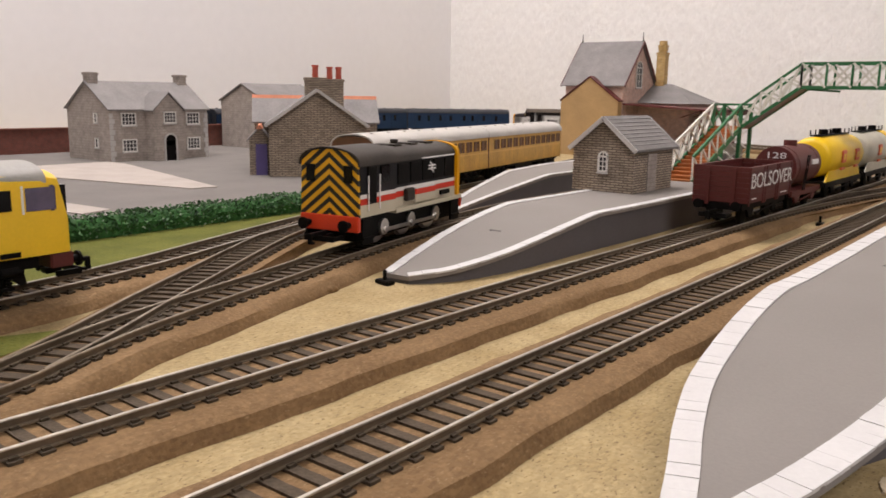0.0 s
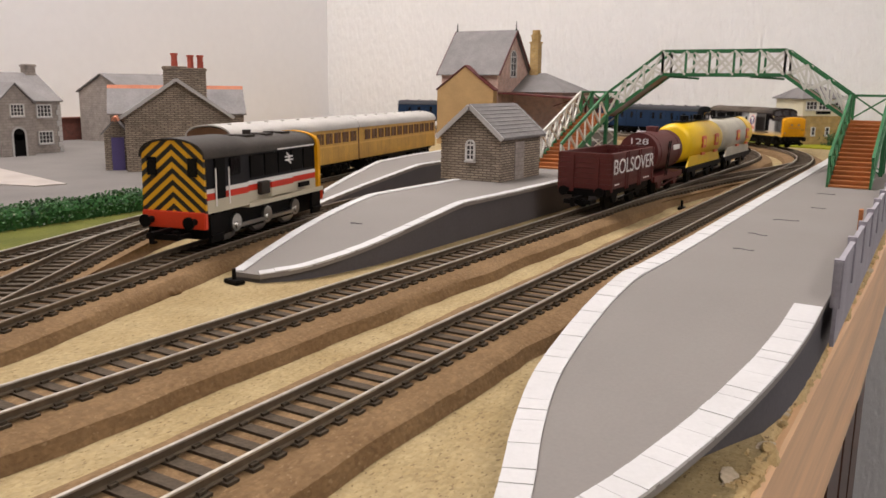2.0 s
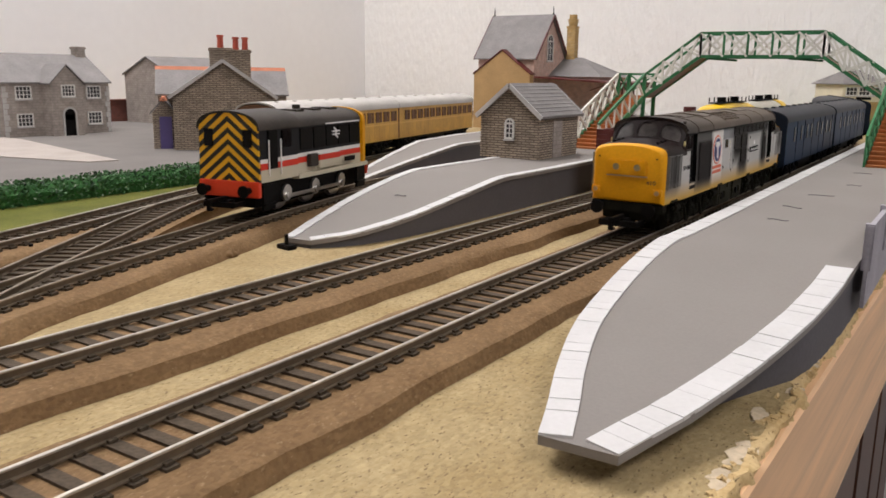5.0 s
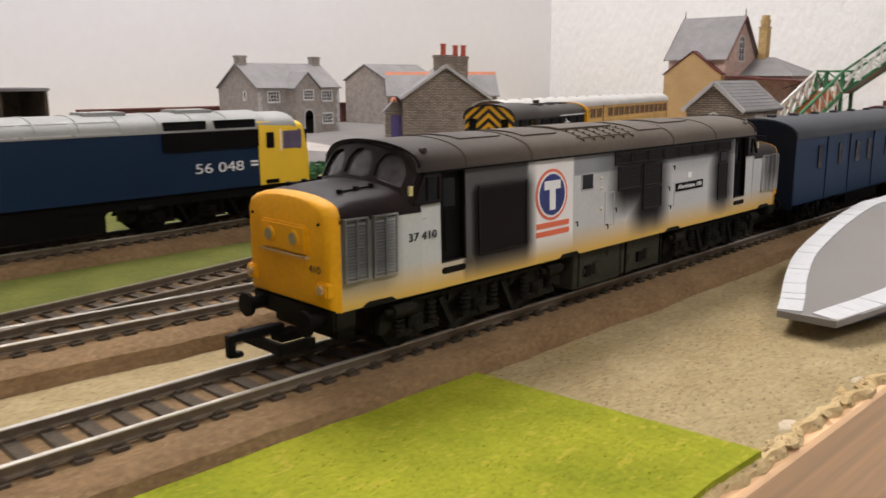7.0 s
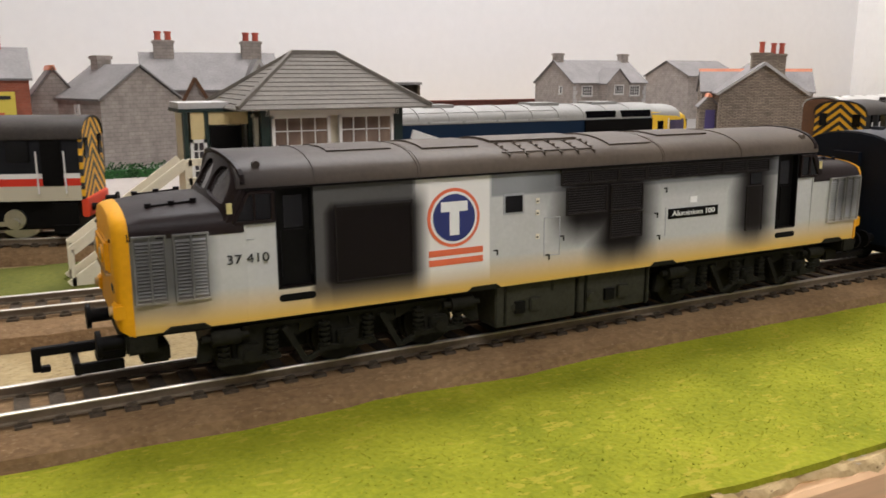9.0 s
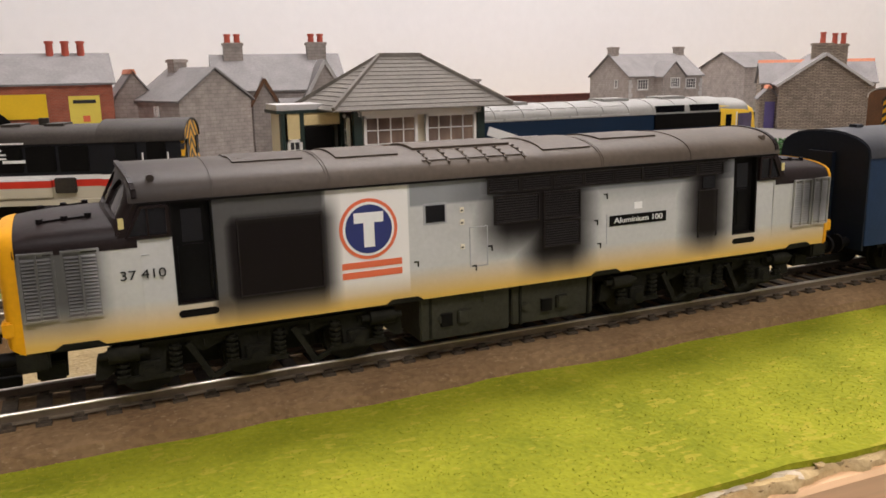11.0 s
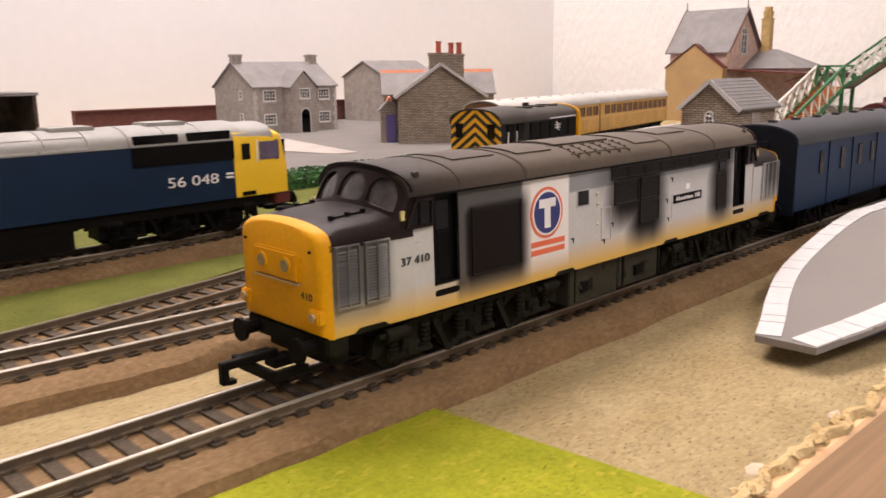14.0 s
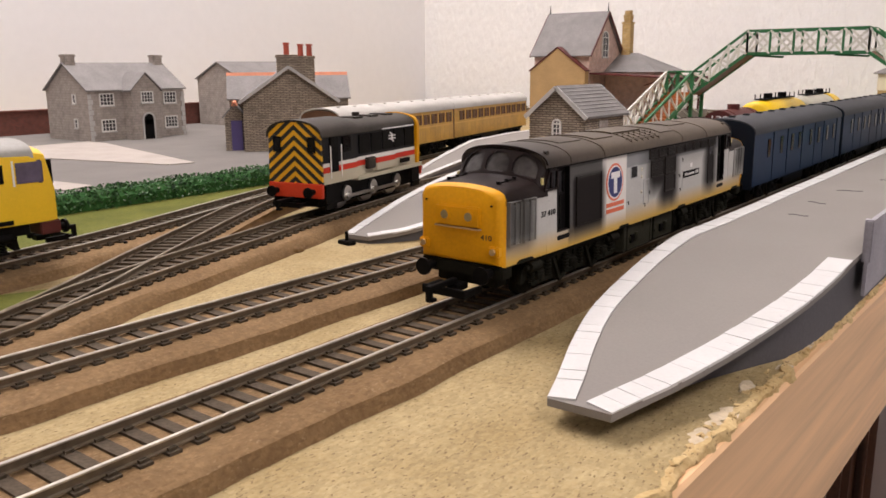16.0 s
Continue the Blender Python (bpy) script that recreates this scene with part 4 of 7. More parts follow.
def cab_point(x, f, Y, back=0.0):
    """A point of the raked, slightly bowed cab front: f runs from the nose top to the roof."""
    k = math.sqrt(max(0.0, 1 - (x / CAB_W) ** 2))
    lo, hi = 0.0362 + 0.0050 * k ** 0.85, 0.0437 + 0.0060 * k ** 0.75
    return (x, Y(0.0186 + 0.0044 * f + 0.0018 * (x / CAB_W) ** 2 + back), lo + (hi - lo) * f)


def cab_strip(bm, x0, x1, low, high, Y, back=0.0, thick=0.0008, n=10):
    """A curved slab of the cab front between the heights low(x) and high(x)."""
    rings = []
    for i in range(n + 1):
        x = x0 + (x1 - x0) * i / n
        a, b = low(x), high(x)
        rings.append([cab_point(x, a, Y, back), cab_point(x, b, Y, back), cab_point(x, b, Y, back + thick), cab_point(x, a, Y, back + thick)])
    loft(bm, rings)


def cab_end(t, Y):
    """The dark cab front with three round-topped windscreens, and its side cheeks."""
    panes = ((-0.0149, -0.0061), (-0.0046, 0.0046), (0.0061, 0.0149))
    front = new("cab_front")
    front.parent = t
    def piece(name, x0, x1, low, high, n):
        bm = bmesh.new()
        cab_strip(bm, x0, x1, low, high, Y, n=n)
        part(name, bm, M["cabdk"], front)
    for x0, x1 in ((-0.0169, -0.0149), (-0.0061, -0.0046), (0.0046, 0.0061), (0.0149, 0.0169)):
        piece("pillar", x0, x1, lambda x: 0.0, lambda x: 1.0, 4)
    for x0, x1 in panes:
        c, h = (x0 + x1) / 2, (x1 - x0) / 2
        piece("sill", x0, x1, lambda x: 0.0, lambda x: 0.13 + 0.07 * abs((x - c) / h) ** 4, 10)
        piece("header", x0, x1, lambda x: 0.88 - 0.34 * abs((x - c) / h) ** 3.2, lambda x: 1.0, 10)
    for s in (-1, 1):
        bm = bmesh.new()
        prism(bm, [(Y(0.0204), 0.0360), (Y(0.0252), 0.0360), (Y(0.0252), 0.0438), (Y(0.0248), 0.0438)], *sorted((s * 0.0158, s * 0.0171)), "x")
        part("cheek", bm, M["cabdk"], front)
    for x0, x1 in panes:
        bm = bmesh.new()
        cab_strip(bm, x0, x1, lambda x: 0.06, lambda x: 0.94, Y, 0.0009, 0.0003)
        part("windscreen", bm, M["cabglass"], front, "grey cab windscreen")
    bm = bmesh.new()
    for i in range(16):
        a0, a1 = math.pi * (0.02 + 0.96 * i / 16), math.pi * (0.02 + 0.96 * (i + 1) / 16)
        P = lambda a: (0.0171 * math.cos(a), Y(0.0231 + 0.0018 * math.cos(a) ** 2), 0.0440 + 0.0064 * math.sin(a) ** 0.75)
        bar(bm, P(a0), P(a1), 0.0010, 0.0008)
    part("roof_rim", bm, M["cabdk"], front)
    # side windows with slanting front edge
    for s in (-1, 1):
        pts = [(Y(0.0226), 0.0366), (Y(0.0309), 0.0366), (Y(0.0309), 0.0428), (Y(0.0258), 0.0428)]
        bm = bmesh.new()
        prism(bm, pts, *sorted((s * 0.0160, s * 0.01722)), "x")
        win = part("cab_window", bm, M["glassdk"], t, "dark cab side window")
        bm = bmesh.new()
        for p, q in zip(pts, pts[1:] + pts[:1]):
            bar(bm, (s * 0.0171, *p), (s * 0.0171, *q), 0.0011, 0.0006)
        bar(bm, (s * 0.0171, Y(0.0270), 0.0366), (s * 0.0171, Y(0.0270), 0.0428), 0.0010, 0.0004)
        part("window_frame", bm, M["cabdk"], win)
        bm = bmesh.new()
        box(bm, *sorted((s * 0.0160, s * 0.0166)), *sorted((Y(0.0213), Y(0.0224))), 0.0386, 0.0408)
        bmesh.ops.transform(bm, matrix=Matrix.Translation((s * 0.0006, 0, 0)), verts=bm.verts)
        part("flash_plate", bm, M["flash"], front, "small cream warning flash")


def main_loco():
    t = thing("diesel_locomotive", "weathered grey diesel locomotive with yellow nose and round logo", "locomotive")
    S = M["side37"]
    bm = bmesh.new()
    def body_ring(y, w):
        ring = [(-0.0175, y, 0.0150), (0.0175, y, 0.0150), (skin(0.0215), y, 0.0215), (w - 0.0002, y, 0.0216), (w - 0.0008, y, 0.0435)]
        for i in range(1, 12):
            a = math.pi * i / 12
            ring.append(((w - 0.0008) * math.cos(a), y, 0.0435 + 0.0057 * math.sin(a) ** 0.75))
        return ring + [(-w + 0.0008, y, 0.0435), (-w + 0.0002, y, 0.0216), (-skin(0.0215), y, 0.0215)]
    loft(bm, [body_ring(y, w) for y, w in ((0.0246, 0.0175), (0.03205, 0.0175), (0.0321, 0.0159), (0.0397, 0.0159), (0.03975, 0.0175),
                                           (0.18575, 0.0175), (0.1858, 0.0159), (0.1934, 0.0159), (0.19345, 0.0175), (0.2009, 0.0175))])
    part("body", bm, S, t, "pale grey sides with sooty grilles and ochre dust")
    bm = bmesh.new()
    prism(bm, roof_arc(0.0172, 0.0437, 0.0505, 0.0012), 0.0236, 0.2019)
    rf = part("roof", bm, M["roof37"], t, "weathered dark grey roof")
    for y in (0.0405, 0.0655, 0.0662, 0.1395, 0.1402, 0.1690):
        bm = bmesh.new()
        prism(bm, roof_arc(0.01732, 0.0438, 0.05072, 0.0014), y, y + 0.0005)
        part("roof_rib", bm, M["roof37"], rf)
    arc_at = lambda a, h=0.0: (0.0172 * math.cos(a) + h * math.cos(a), 0.0437 + 0.0068 * math.sin(a) ** 0.75 + h * math.sin(a))
    def roof_plate(y0, y1, a0, a1, h, name="roof_hatch"):
        q = bmesh.new()
        outer = [arc_at(a0 + (a1 - a0) * i / 8, h) for i in range(9)]
        inner = [arc_at(a0 + (a1 - a0) * i / 8, -0.0006) for i in range(9)]
        prism(q, outer + inner[::-1], y0, y1)
        return part(name, q, M["roof37"], rf)
    roof_plate(0.0700, 0.0855, 0.95, 2.19, 0.0004)
    roof_plate(0.0465, 0.0625, 1.05, 2.09, 0.0003)
    roof_plate(0.0905, 0.1175, 1.15, 1.99, 0.0006)
    roof_plate(0.1240, 0.1385, 0.72, 2.42, 0.0004)
    roof_plate(0.1450, 0.1640, 1.10, 2.04, 0.0004)
    for a in (0.62, math.pi - 0.62):
        roof_plate(0.0900, 0.1180, a - 0.02, a + 0.02, 0.0003, "roof_bar")
    for k in range(6):
        y = 0.0912 + 0.0052 * k
        for a0, a1 in ((0.40, 1.10), (math.pi - 1.10, math.pi - 0.40)):
            p = roof_plate(y, y + 0.0004, a0, a1, 0.0002, "roof_strap")
            q = bmesh.new()
            for i in range(4):
                x, z = arc_at(a0 + (a1 - a0) * (i + 0.5) / 4, 0.0004)
                cyl(q, (x, y + 0.0002, z), 0.00028, 0.0005, "y", 8)
            tagged(part("rivets", q, M["roof37"], p), kind="stuff")
    q = bmesh.new()
    ring = []
    for i in range(32):
        a = i * math.pi / 16
        lift = lambda x: 0.0437 + 0.0068 * math.sqrt(max(0, 1 - (x / 0.0172) ** 2)) ** 0.75
        ring.append([q.verts.new((r * math.sin(a), 0.0545 + r * math.cos(a), lift(r * math.sin(a)) + h)) for r, h in ((0.0082, -0.0003), (0.0082, 0.0003), (0.0087, 0.0003), (0.0087, -0.0003))])
    for p, o in zip(ring, ring[1:] + ring[:1]):
        for k in range(4):
            q.faces.new((p[k], p[(k + 1) % 4], o[(k + 1) % 4], o[k]))
    part("fan_ring", q, M["roof37"], rf, "round roof fan surround")
    for s in (-1, 1):
        bm = bmesh.new()
        box(bm, *sorted((s * 0.0170, s * 0.0176)), 0.0250, 0.2005, 0.0433, 0.0438)
        part("gutter", bm, M["soot"], rf)
        for u in (0.0285, 0.1975):
            bm = bmesh.new()
            x, z = arc_at(0.62 if s > 0 else math.pi - 0.62, 0.0002)
            cyl(bm, (x, u, z), 0.0008, 0.0014, "x", 10)
            part("roof_lamp", bm, M["roof37"], rf)
    for end, face in ((0, 1), (0.2255, -1)):
        Y = lambda u: end + face * u
        bm = bmesh.new()
        loft(bm, [nose_ring(Y(u), w, z0, zs - 0.0003, zt - 0.0004) for u, w, z0, zs, zt in ((0.0006, 0.0158, 0.0146, 0.0358, 0.0396), (0.0040, 0.0164, 0.0148, 0.0362, 0.0404), (0.0090, 0.0169, 0.0150, 0.0362, 0.0408), (0.0170, 0.0172, 0.0150, 0.0362, 0.0412), (0.0250, 0.0174, 0.0150, 0.0362, 0.0414))])
        n = part("nose", bm, S, t, "rounded nose with weathered sides")
        bm = bmesh.new()
        loft(bm, [nose_ring(Y(u), w, zs - 0.0016, zs, zt) for u, w, zs, zt in ((0.0014, 0.0162, 0.0359, 0.0400), (0.0046, 0.01655, 0.0362, 0.0405), (0.0090, 0.01705, 0.0362, 0.0410), (0.0170, 0.01735, 0.0362, 0.0414), (0.0246, 0.01755, 0.0362, 0.0416))])
        top = part("nose_top", bm, M["cabdk"], n, "dark weathered nose top")
        for s in (-1, 1):
            bm = bmesh.new()
            bar(bm, (s * 0.0098, Y(0.0065), 0.0402), (s * 0.0098, Y(0.0165), 0.0408), 0.0005)
            for u in (0.0068, 0.0115, 0.0160):
                cyl(bm, (s * 0.0098, Y(u), 0.0402 + 0.0006 * (u - 0.0065) / 0.01), 0.0007, 0.0014, "z", 8)
            part("grab_rail", bm, M["soot"], n)
        # yellow end: flat face, rounded edges, skirt below
        bm = bmesh.new()
        loft(bm, [nose_ring(Y(u), w, z0, zs, zt) for u, w, z0, zs, zt in ((-0.0013, 0.0140, 0.0166, 0.0350, 0.0388), (-0.0010, 0.0148, 0.0159, 0.0355, 0.0395), (-0.0003, 0.0154, 0.0154, 0.0358, 0.0399), (0.0006, 0.0160, 0.0150, 0.0360, 0.0401), (0.0018, 0.01625, 0.0145, 0.0361, 0.0403))])
        part("yellow_end", bm, M["yellow"], n, "warning yellow nose end")
        bm = bmesh.new()
        box(bm, -0.0088, 0.0088, *sorted((Y(-0.0022), Y(0.0))), 0.0268, 0.0335)
        hc = part("headcode_box", bm, M["yellow"], n, bevel=0.0005)
        bm = bmesh.new()
        box(bm, -0.0090, 0.0090, *sorted((Y(-0.0023), Y(-0.0010))), 0.0262, 0.0267)
        part("headcode_lip", bm, M["ochre"], hc)
        for s in (-1, 1):
            bm = bmesh.new()
            cyl(bm, (s * 0.0047, Y(-0.0022), 0.0303), 0.0019, 0.0008, "y", 24)
            ml = part("marker_light", bm, M["yellow"], n, "round marker light")
            bm = bmesh.new()
            cyl(bm, (s * 0.0047, Y(-0.0024), 0.0303), 0.0014, 0.0008, "y", 24)
            part("lens", bm, M["lamplens"], ml, "dull grey lens")
            bm = bmesh.new()
            box(bm, *sorted((s * 0.0118, s * 0.0157)), *sorted((Y(-0.0020), Y(0.0010))), 0.0182, 0.0216)
            tl = part("tail_lamp", bm, M["yellow"], n, bevel=0.0004)
            bm = bmesh.new()
            cyl(bm, (s * 0.0138, Y(-0.0022), 0.0200), 0.0010, 0.0010, "y", 14)
            part("lens", bm, M["ochre"], tl)
            bm = bmesh.new()
            bar(bm, (s * 0.0128, Y(-0.0014), 0.0340), (s * 0.0128, Y(-0.0014), 0.0346), 0.0006)
            part("lamp_iron", bm, M["black"], n)
        cab_end(t, Y)
        # buffer beam
        bm = bmesh.new()
        box(bm, -0.0160, 0.0160, *sorted((Y(-0.0002), Y(0.0060))), 0.0105, 0.0152)
        box(bm, -0.0120, 0.0120, *sorted((Y(0.0030), Y(0.0090))), 0.0070, 0.0110)
        part("buffer_beam", bm, M["under"], t, bevel=0.0005)
        buffer_pair(t, Y(-0.0002), 0.0126, -face)
        coupling(t, Y(0.001), -face)
    # sides
    for a in (0.0, 1.0):
        R = lambda u: u if not a else 0.2255 - u
        Yp = lambda u0, u1: sorted((R(u0), R(u1)))
        for s in (-1, 1):
            for u0, u1 in ((0.0024, 0.0086), (0.0102, 0.0170)):
                lip = lambda u: 0.0163 + 0.0006 * min(1.0, (u - 0.002) / 0.007) + 0.0002 * max(0.0, (u - 0.009) / 0.008)
                xm = lip((u0 + u1) / 2)
                g = cube_part("grille", S, t, (*sorted((s * (xm - 0.001), s * (xm + 0.0002))), *Yp(u0, u1), 0.0216, 0.0350), "grey louvred nose grille")
                m = (u0 + u1) / 2
                for v0, v1 in ((u0 + 0.0004, m - 0.0002), (m + 0.0002, u1 - 0.0004)):
                    bm = bmesh.new()
                    for i in range(17):
                        z = 0.0222 + 0.0122 * (i + 0.5) / 17
                        prism(bm, [(s * (xm + 0.0001), z - 0.0003), (s * (xm + 0.0007), z - 0.0003), (s * (xm + 0.0001), z + 0.0002)], *Yp(v0, v1), "y")
                    tagged(part("slats", bm, S, g), kind="stuff")
                bm = bmesh.new()
                for v in (u0, m, u1):
                    box(bm, *sorted((s * (xm - 0.0004), s * (xm + 0.0009))), *Yp(v - 0.0002, v + 0.0002), 0.0214, 0.0352)
                for z in (0.0212, 0.0350):
                    box(bm, *sorted((s * (xm - 0.0004), s * (xm + 0.0008))), *Yp(u0 - 0.0002, u1 + 0.0002), z, z + 0.0004)
                part("grille_frame", bm, S, g)
            d = skin_panel(t, "cab_door", s, *Yp(0.0323, 0.0395), 0.0218, 0.0432, 0.00010, M["black"], "recessed black cab door", off=-0.0014)
            skin_panel(d, "door_window", s, *Yp(0.0338, 0.0380), 0.0345, 0.0415, 0.00015, M["glassdk"], off=-0.0014)
            skin_panel(d, "door_seam", s, *Yp(0.0338, 0.0380), 0.0336, 0.0340, 0.0003, M["soot"], off=-0.0014)
            skin_panel(t, "door_frame", s, *Yp(0.0317, 0.0322), 0.0214, 0.0436, 0.00130, M["black"], off=-0.0010)
            skin_panel(t, "door_frame", s, *Yp(0.0396, 0.0401), 0.0214, 0.0436, 0.00130, M["black"], off=-0.0010)
            st = skin_panel(t, "door_step", s, *Yp(0.0324, 0.0392), 0.0184, 0.0200, 0.00012, M["black"], "black oval footstep hole")
            for u in (0.0324, 0.0392):
                bm = bmesh.new()
                cyl(bm, (s * (skin(0.0192) - 0.0002), R(u), 0.0192), 0.0008, 0.0007, "x", 14)
                part("step_end", bm, M["black"], st)
            for u in (0.0326, 0.0391):
                bm = bmesh.new()
                bar(bm, (s * (skin(0.024) + 0.0005), R(u), 0.0240), (s * (skin(0.034) + 0.0005), R(u), 0.0340), 0.00035)
                part("handrail", bm, M["black"], t, "thin black handrail")
    for s in (-1, 1):
        g = skin_panel(t, "grille_panel", s, 0.0450, 0.0640, 0.0212, 0.0388, 0.00010, S, "large sooty side grille panel")
        for y0, y1, z0, z1 in ((0.0452, 0.0636, 0.0380, 0.0383), (0.0452, 0.0638, 0.0212, 0.0215), (0.0450, 0.0453, 0.0212, 0.0388), (0.0637, 0.0640, 0.0212, 0.0388)):
            skin_panel(g, "grille_rib", s, y0, y1, z0, z1, 0.00035, M["sootslat"])
        for k in range(8):
            y = 0.1065 + 0.0094 * k
            louvre_panel(t, "upper_grille", s, y, y + 0.0084, 0.0396, 0.0424, 5, "narrow sooty upper grille")
        skin_panel(t, "grille_ledge", s, 0.1058, 0.1822, 0.0429, 0.0433, 0.0006, M["sootslat"])
        for y0, y1, z0, z1 in ((0.1082, 0.1205, 0.0318, 0.0382), (0.1225, 0.1328, 0.0318, 0.0382), (0.1225, 0.1328, 0.0244, 0.0306)):
            louvre_panel(t, "body_grille", s, y0, y1, z0, z1, 10, "sooty louvred side grille")
        p = skin_panel(t, "window_frame", s, 0.0889, 0.0949, 0.0331, 0.0382, 0.00016, M["slat"])
        skin_panel(p, "body_window", s, 0.0894, 0.0944, 0.0336, 0.0377, 0.00026, M["glassdk"], "small dark engine-room window")
        p = skin_panel(t, "rear_panel", s, 0.1728, 0.1790, 0.0220, 0.0348, 0.00012, S)
        skin_panel(p, "panel_rib", s, 0.1725, 0.1728, 0.0218, 0.0350, 0.00030, M["sootslat"])
        skin_panel(p, "panel_rib", s, 0.1790, 0.1793, 0.0218, 0.0350, 0.00030, M["sootslat"])
        skin_panel(p, "panel_rib", s, 0.1728, 0.1790, 0.0348, 0.0351, 0.00030, M["sootslat"])
        skin_panel(t, "rear_window", s, 0.1738, 0.1782, 0.0356, 0.0388, 0.0002, M["glassdk"])
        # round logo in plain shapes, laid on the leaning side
        tilt = math.degrees(math.atan2(0.0008, 0.0285)) * -s
        lean = lambda d: Matrix.Translation((s * (skin(0.0336) + d), 0.0750, 0.0336)) @ pose(0, 0, 0, 0, tilt, 0)
        rings = []
        for r, d, mt in ((0.0071, 0.00005, M["logored"]), (0.0063, 0.00013, M["logowhite"]), (0.0057, 0.00021, M["logoblue"])):
            bm = bmesh.new()
            cyl(bm, (0, 0, 0), r, 0.0002, "x", 48)
            bmesh.ops.transform(bm, matrix=lean(d), verts=bm.verts)
            rings.append(part("disc" if rings else "logo", bm, mt, rings[0] if rings else t, "" if rings else "round red, white and blue logo"))
        bm = bmesh.new()
        box(bm, -0.0001, 0.0001, -0.0036, 0.0036, 0.0015, 0.0039)
        box(bm, -0.0001, 0.0001, -0.0013, 0.0013, -0.0042, 0.0016)
        bmesh.ops.transform(bm, matrix=lean(0.00029), verts=bm.verts)
        part("letter_shape", bm, M["logowhite"], rings[0])
        for z in (0.0222, 0.0245):
            skin_panel(t, "stripe", s, 0.0682, 0.0830, z, z + 0.0015, 0.00012, M["logored"], "orange-red stripe")
        turn = pose(0, 0, 0, 90, 0, 90 if s > 0 else -90)
        words("number", "37 410", 0.0028, M["lettering"], t, Matrix.Translation((s * 0.01752, 0.0252 if s > 0 else 0.2, 0.0288)) @ turn, "black painted number", 0.0090)
        pl = skin_panel(t, "nameplate", s, 0.1425, 0.1612, 0.0277, 0.0305, 0.00020, M["black"], "black cast nameplate")
        words("nameplate_text", "Aluminium 100", 0.0021, M["logowhite"], pl, Matrix.Translation((s * (skin(0.0291) + 0.0003), 0.15185, 0.0291)) @ turn, "", 0.0160)
        skin_panel(t, "shield", s, 0.1505, 0.1531, 0.0318, 0.0336, 0.00012, M["logowhite"])
        for y, z in ((0.0985, 0.0353), (0.0985, 0.0323), (0.0985, 0.0262)):
            p = skin_panel(t, "label_plate", s, y, y + 0.0011, z, z + 0.0013, 0.00012, M["cream"])
            skin_panel(p, "label_bar", s, y + 0.0002, y + 0.0008, z + 0.0003, z + 0.0007, 0.0002, M["lettering"])
        for y, z in ((0.087, 0.0232), (0.107, 0.0250), (0.1415, 0.0352), (0.1395, 0.0222), (0.1025, 0.0205), (0.1385, 0.0285)):
            skin_panel(t, "bracket", s, y, y + 0.0003, z, z + 0.0014, 0.0002, M["under"])
            skin_panel(t, "bracket", s, y - 0.0009, y, z + 0.0011, z + 0.0014, 0.0002, M["under"])
        for y0, y1, z0, z1 in ((0.1010, 0.1012, 0.0215, 0.0315), (0.1058, 0.1060, 0.0215, 0.0315), (0.1012, 0.1058, 0.0313, 0.0315), (0.1012, 0.1058, 0.0215, 0.0217), (0.1415, 0.1417, 0.0230, 0.0310)):
            skin_panel(t, "hatch_seam", s, y0, y1, z0, z1, 0.00012, M["slat"])
        skin_panel(t, "number_bracket", s, 0.0252, 0.0268, 0.0327, 0.0329, 0.00015, M["slat"])
    words("front_number", "410", 0.0024, M["lettering"], t, pose(0.0108, -0.00135, 0.0240, 90, 0, 0), "", 0.0042)
    # fuel tank and running gear
    bm = bmesh.new()
    box(bm, -0.0155, 0.0155, 0.0880, 0.1130, 0.0035, 0.0155)
    box(bm, -0.0152, 0.0152, 0.1140, 0.1390, 0.0040, 0.0155)
    for s in (-1, 1):
        for y in (0.094, 0.101, 0.118, 0.124, 0.130):
            cyl(bm, (s * 0.0156, y, 0.0085), 0.0013, 0.0010, "x", 12)
        for y in (0.098, 0.127):
            box(bm, *sorted((s * 0.0150, s * 0.0166)), y, y + 0.0035, 0.0070, 0.0105)
        box(bm, *sorted((s * 0.0150, s * 0.0160)), 0.105, 0.1075, 0.0115, 0.0150)
    part("fuel_tank", bm, M["tankside"], t, "dusty olive grey fuel tank", bevel=0.0003)
    for s in (-1, 1):
        for y in (0.0935, 0.1225):
            cube_part("tank_gauge", M["black"], t, (*sorted((s * 0.0155, s * 0.0163)), y, y + 0.0030, 0.0068, 0.0100), "small square gauge recess")
        for y in (0.0905, 0.1160, 0.1370):
            cube_part("tank_strap", M["under"], t, (*sorted((s * 0.0150, s * 0.0158)), y, y + 0.0006, 0.0040, 0.0150))
        for y in (0.0120, 0.0835, 0.1415, 0.2120):
            bm = bmesh.new()
            prism(bm, [(y - 0.0050, 0.0149), (y + 0.0050, 0.0149), (y + 0.0034, 0.0160), (y - 0.0034, 0.0160)], *sorted((s * 0.0150, s * 0.01762)), "x")
            part("sill_notch", bm, M["under"], t, "dark notch in the sill")
    bm = bmesh.new()
    box(bm, -0.0150, 0.0150, 0.006, 0.220, 0.0138, 0.0156)
    part("chassis", bm, M["black"], t)
    bogie(t, 0.0140, 0.0840, (0.0250, 0.0480, 0.0720))
    bogie(t, 0.1420, 0.2120, (0.1540, 0.1780, 0.2010))
    return t


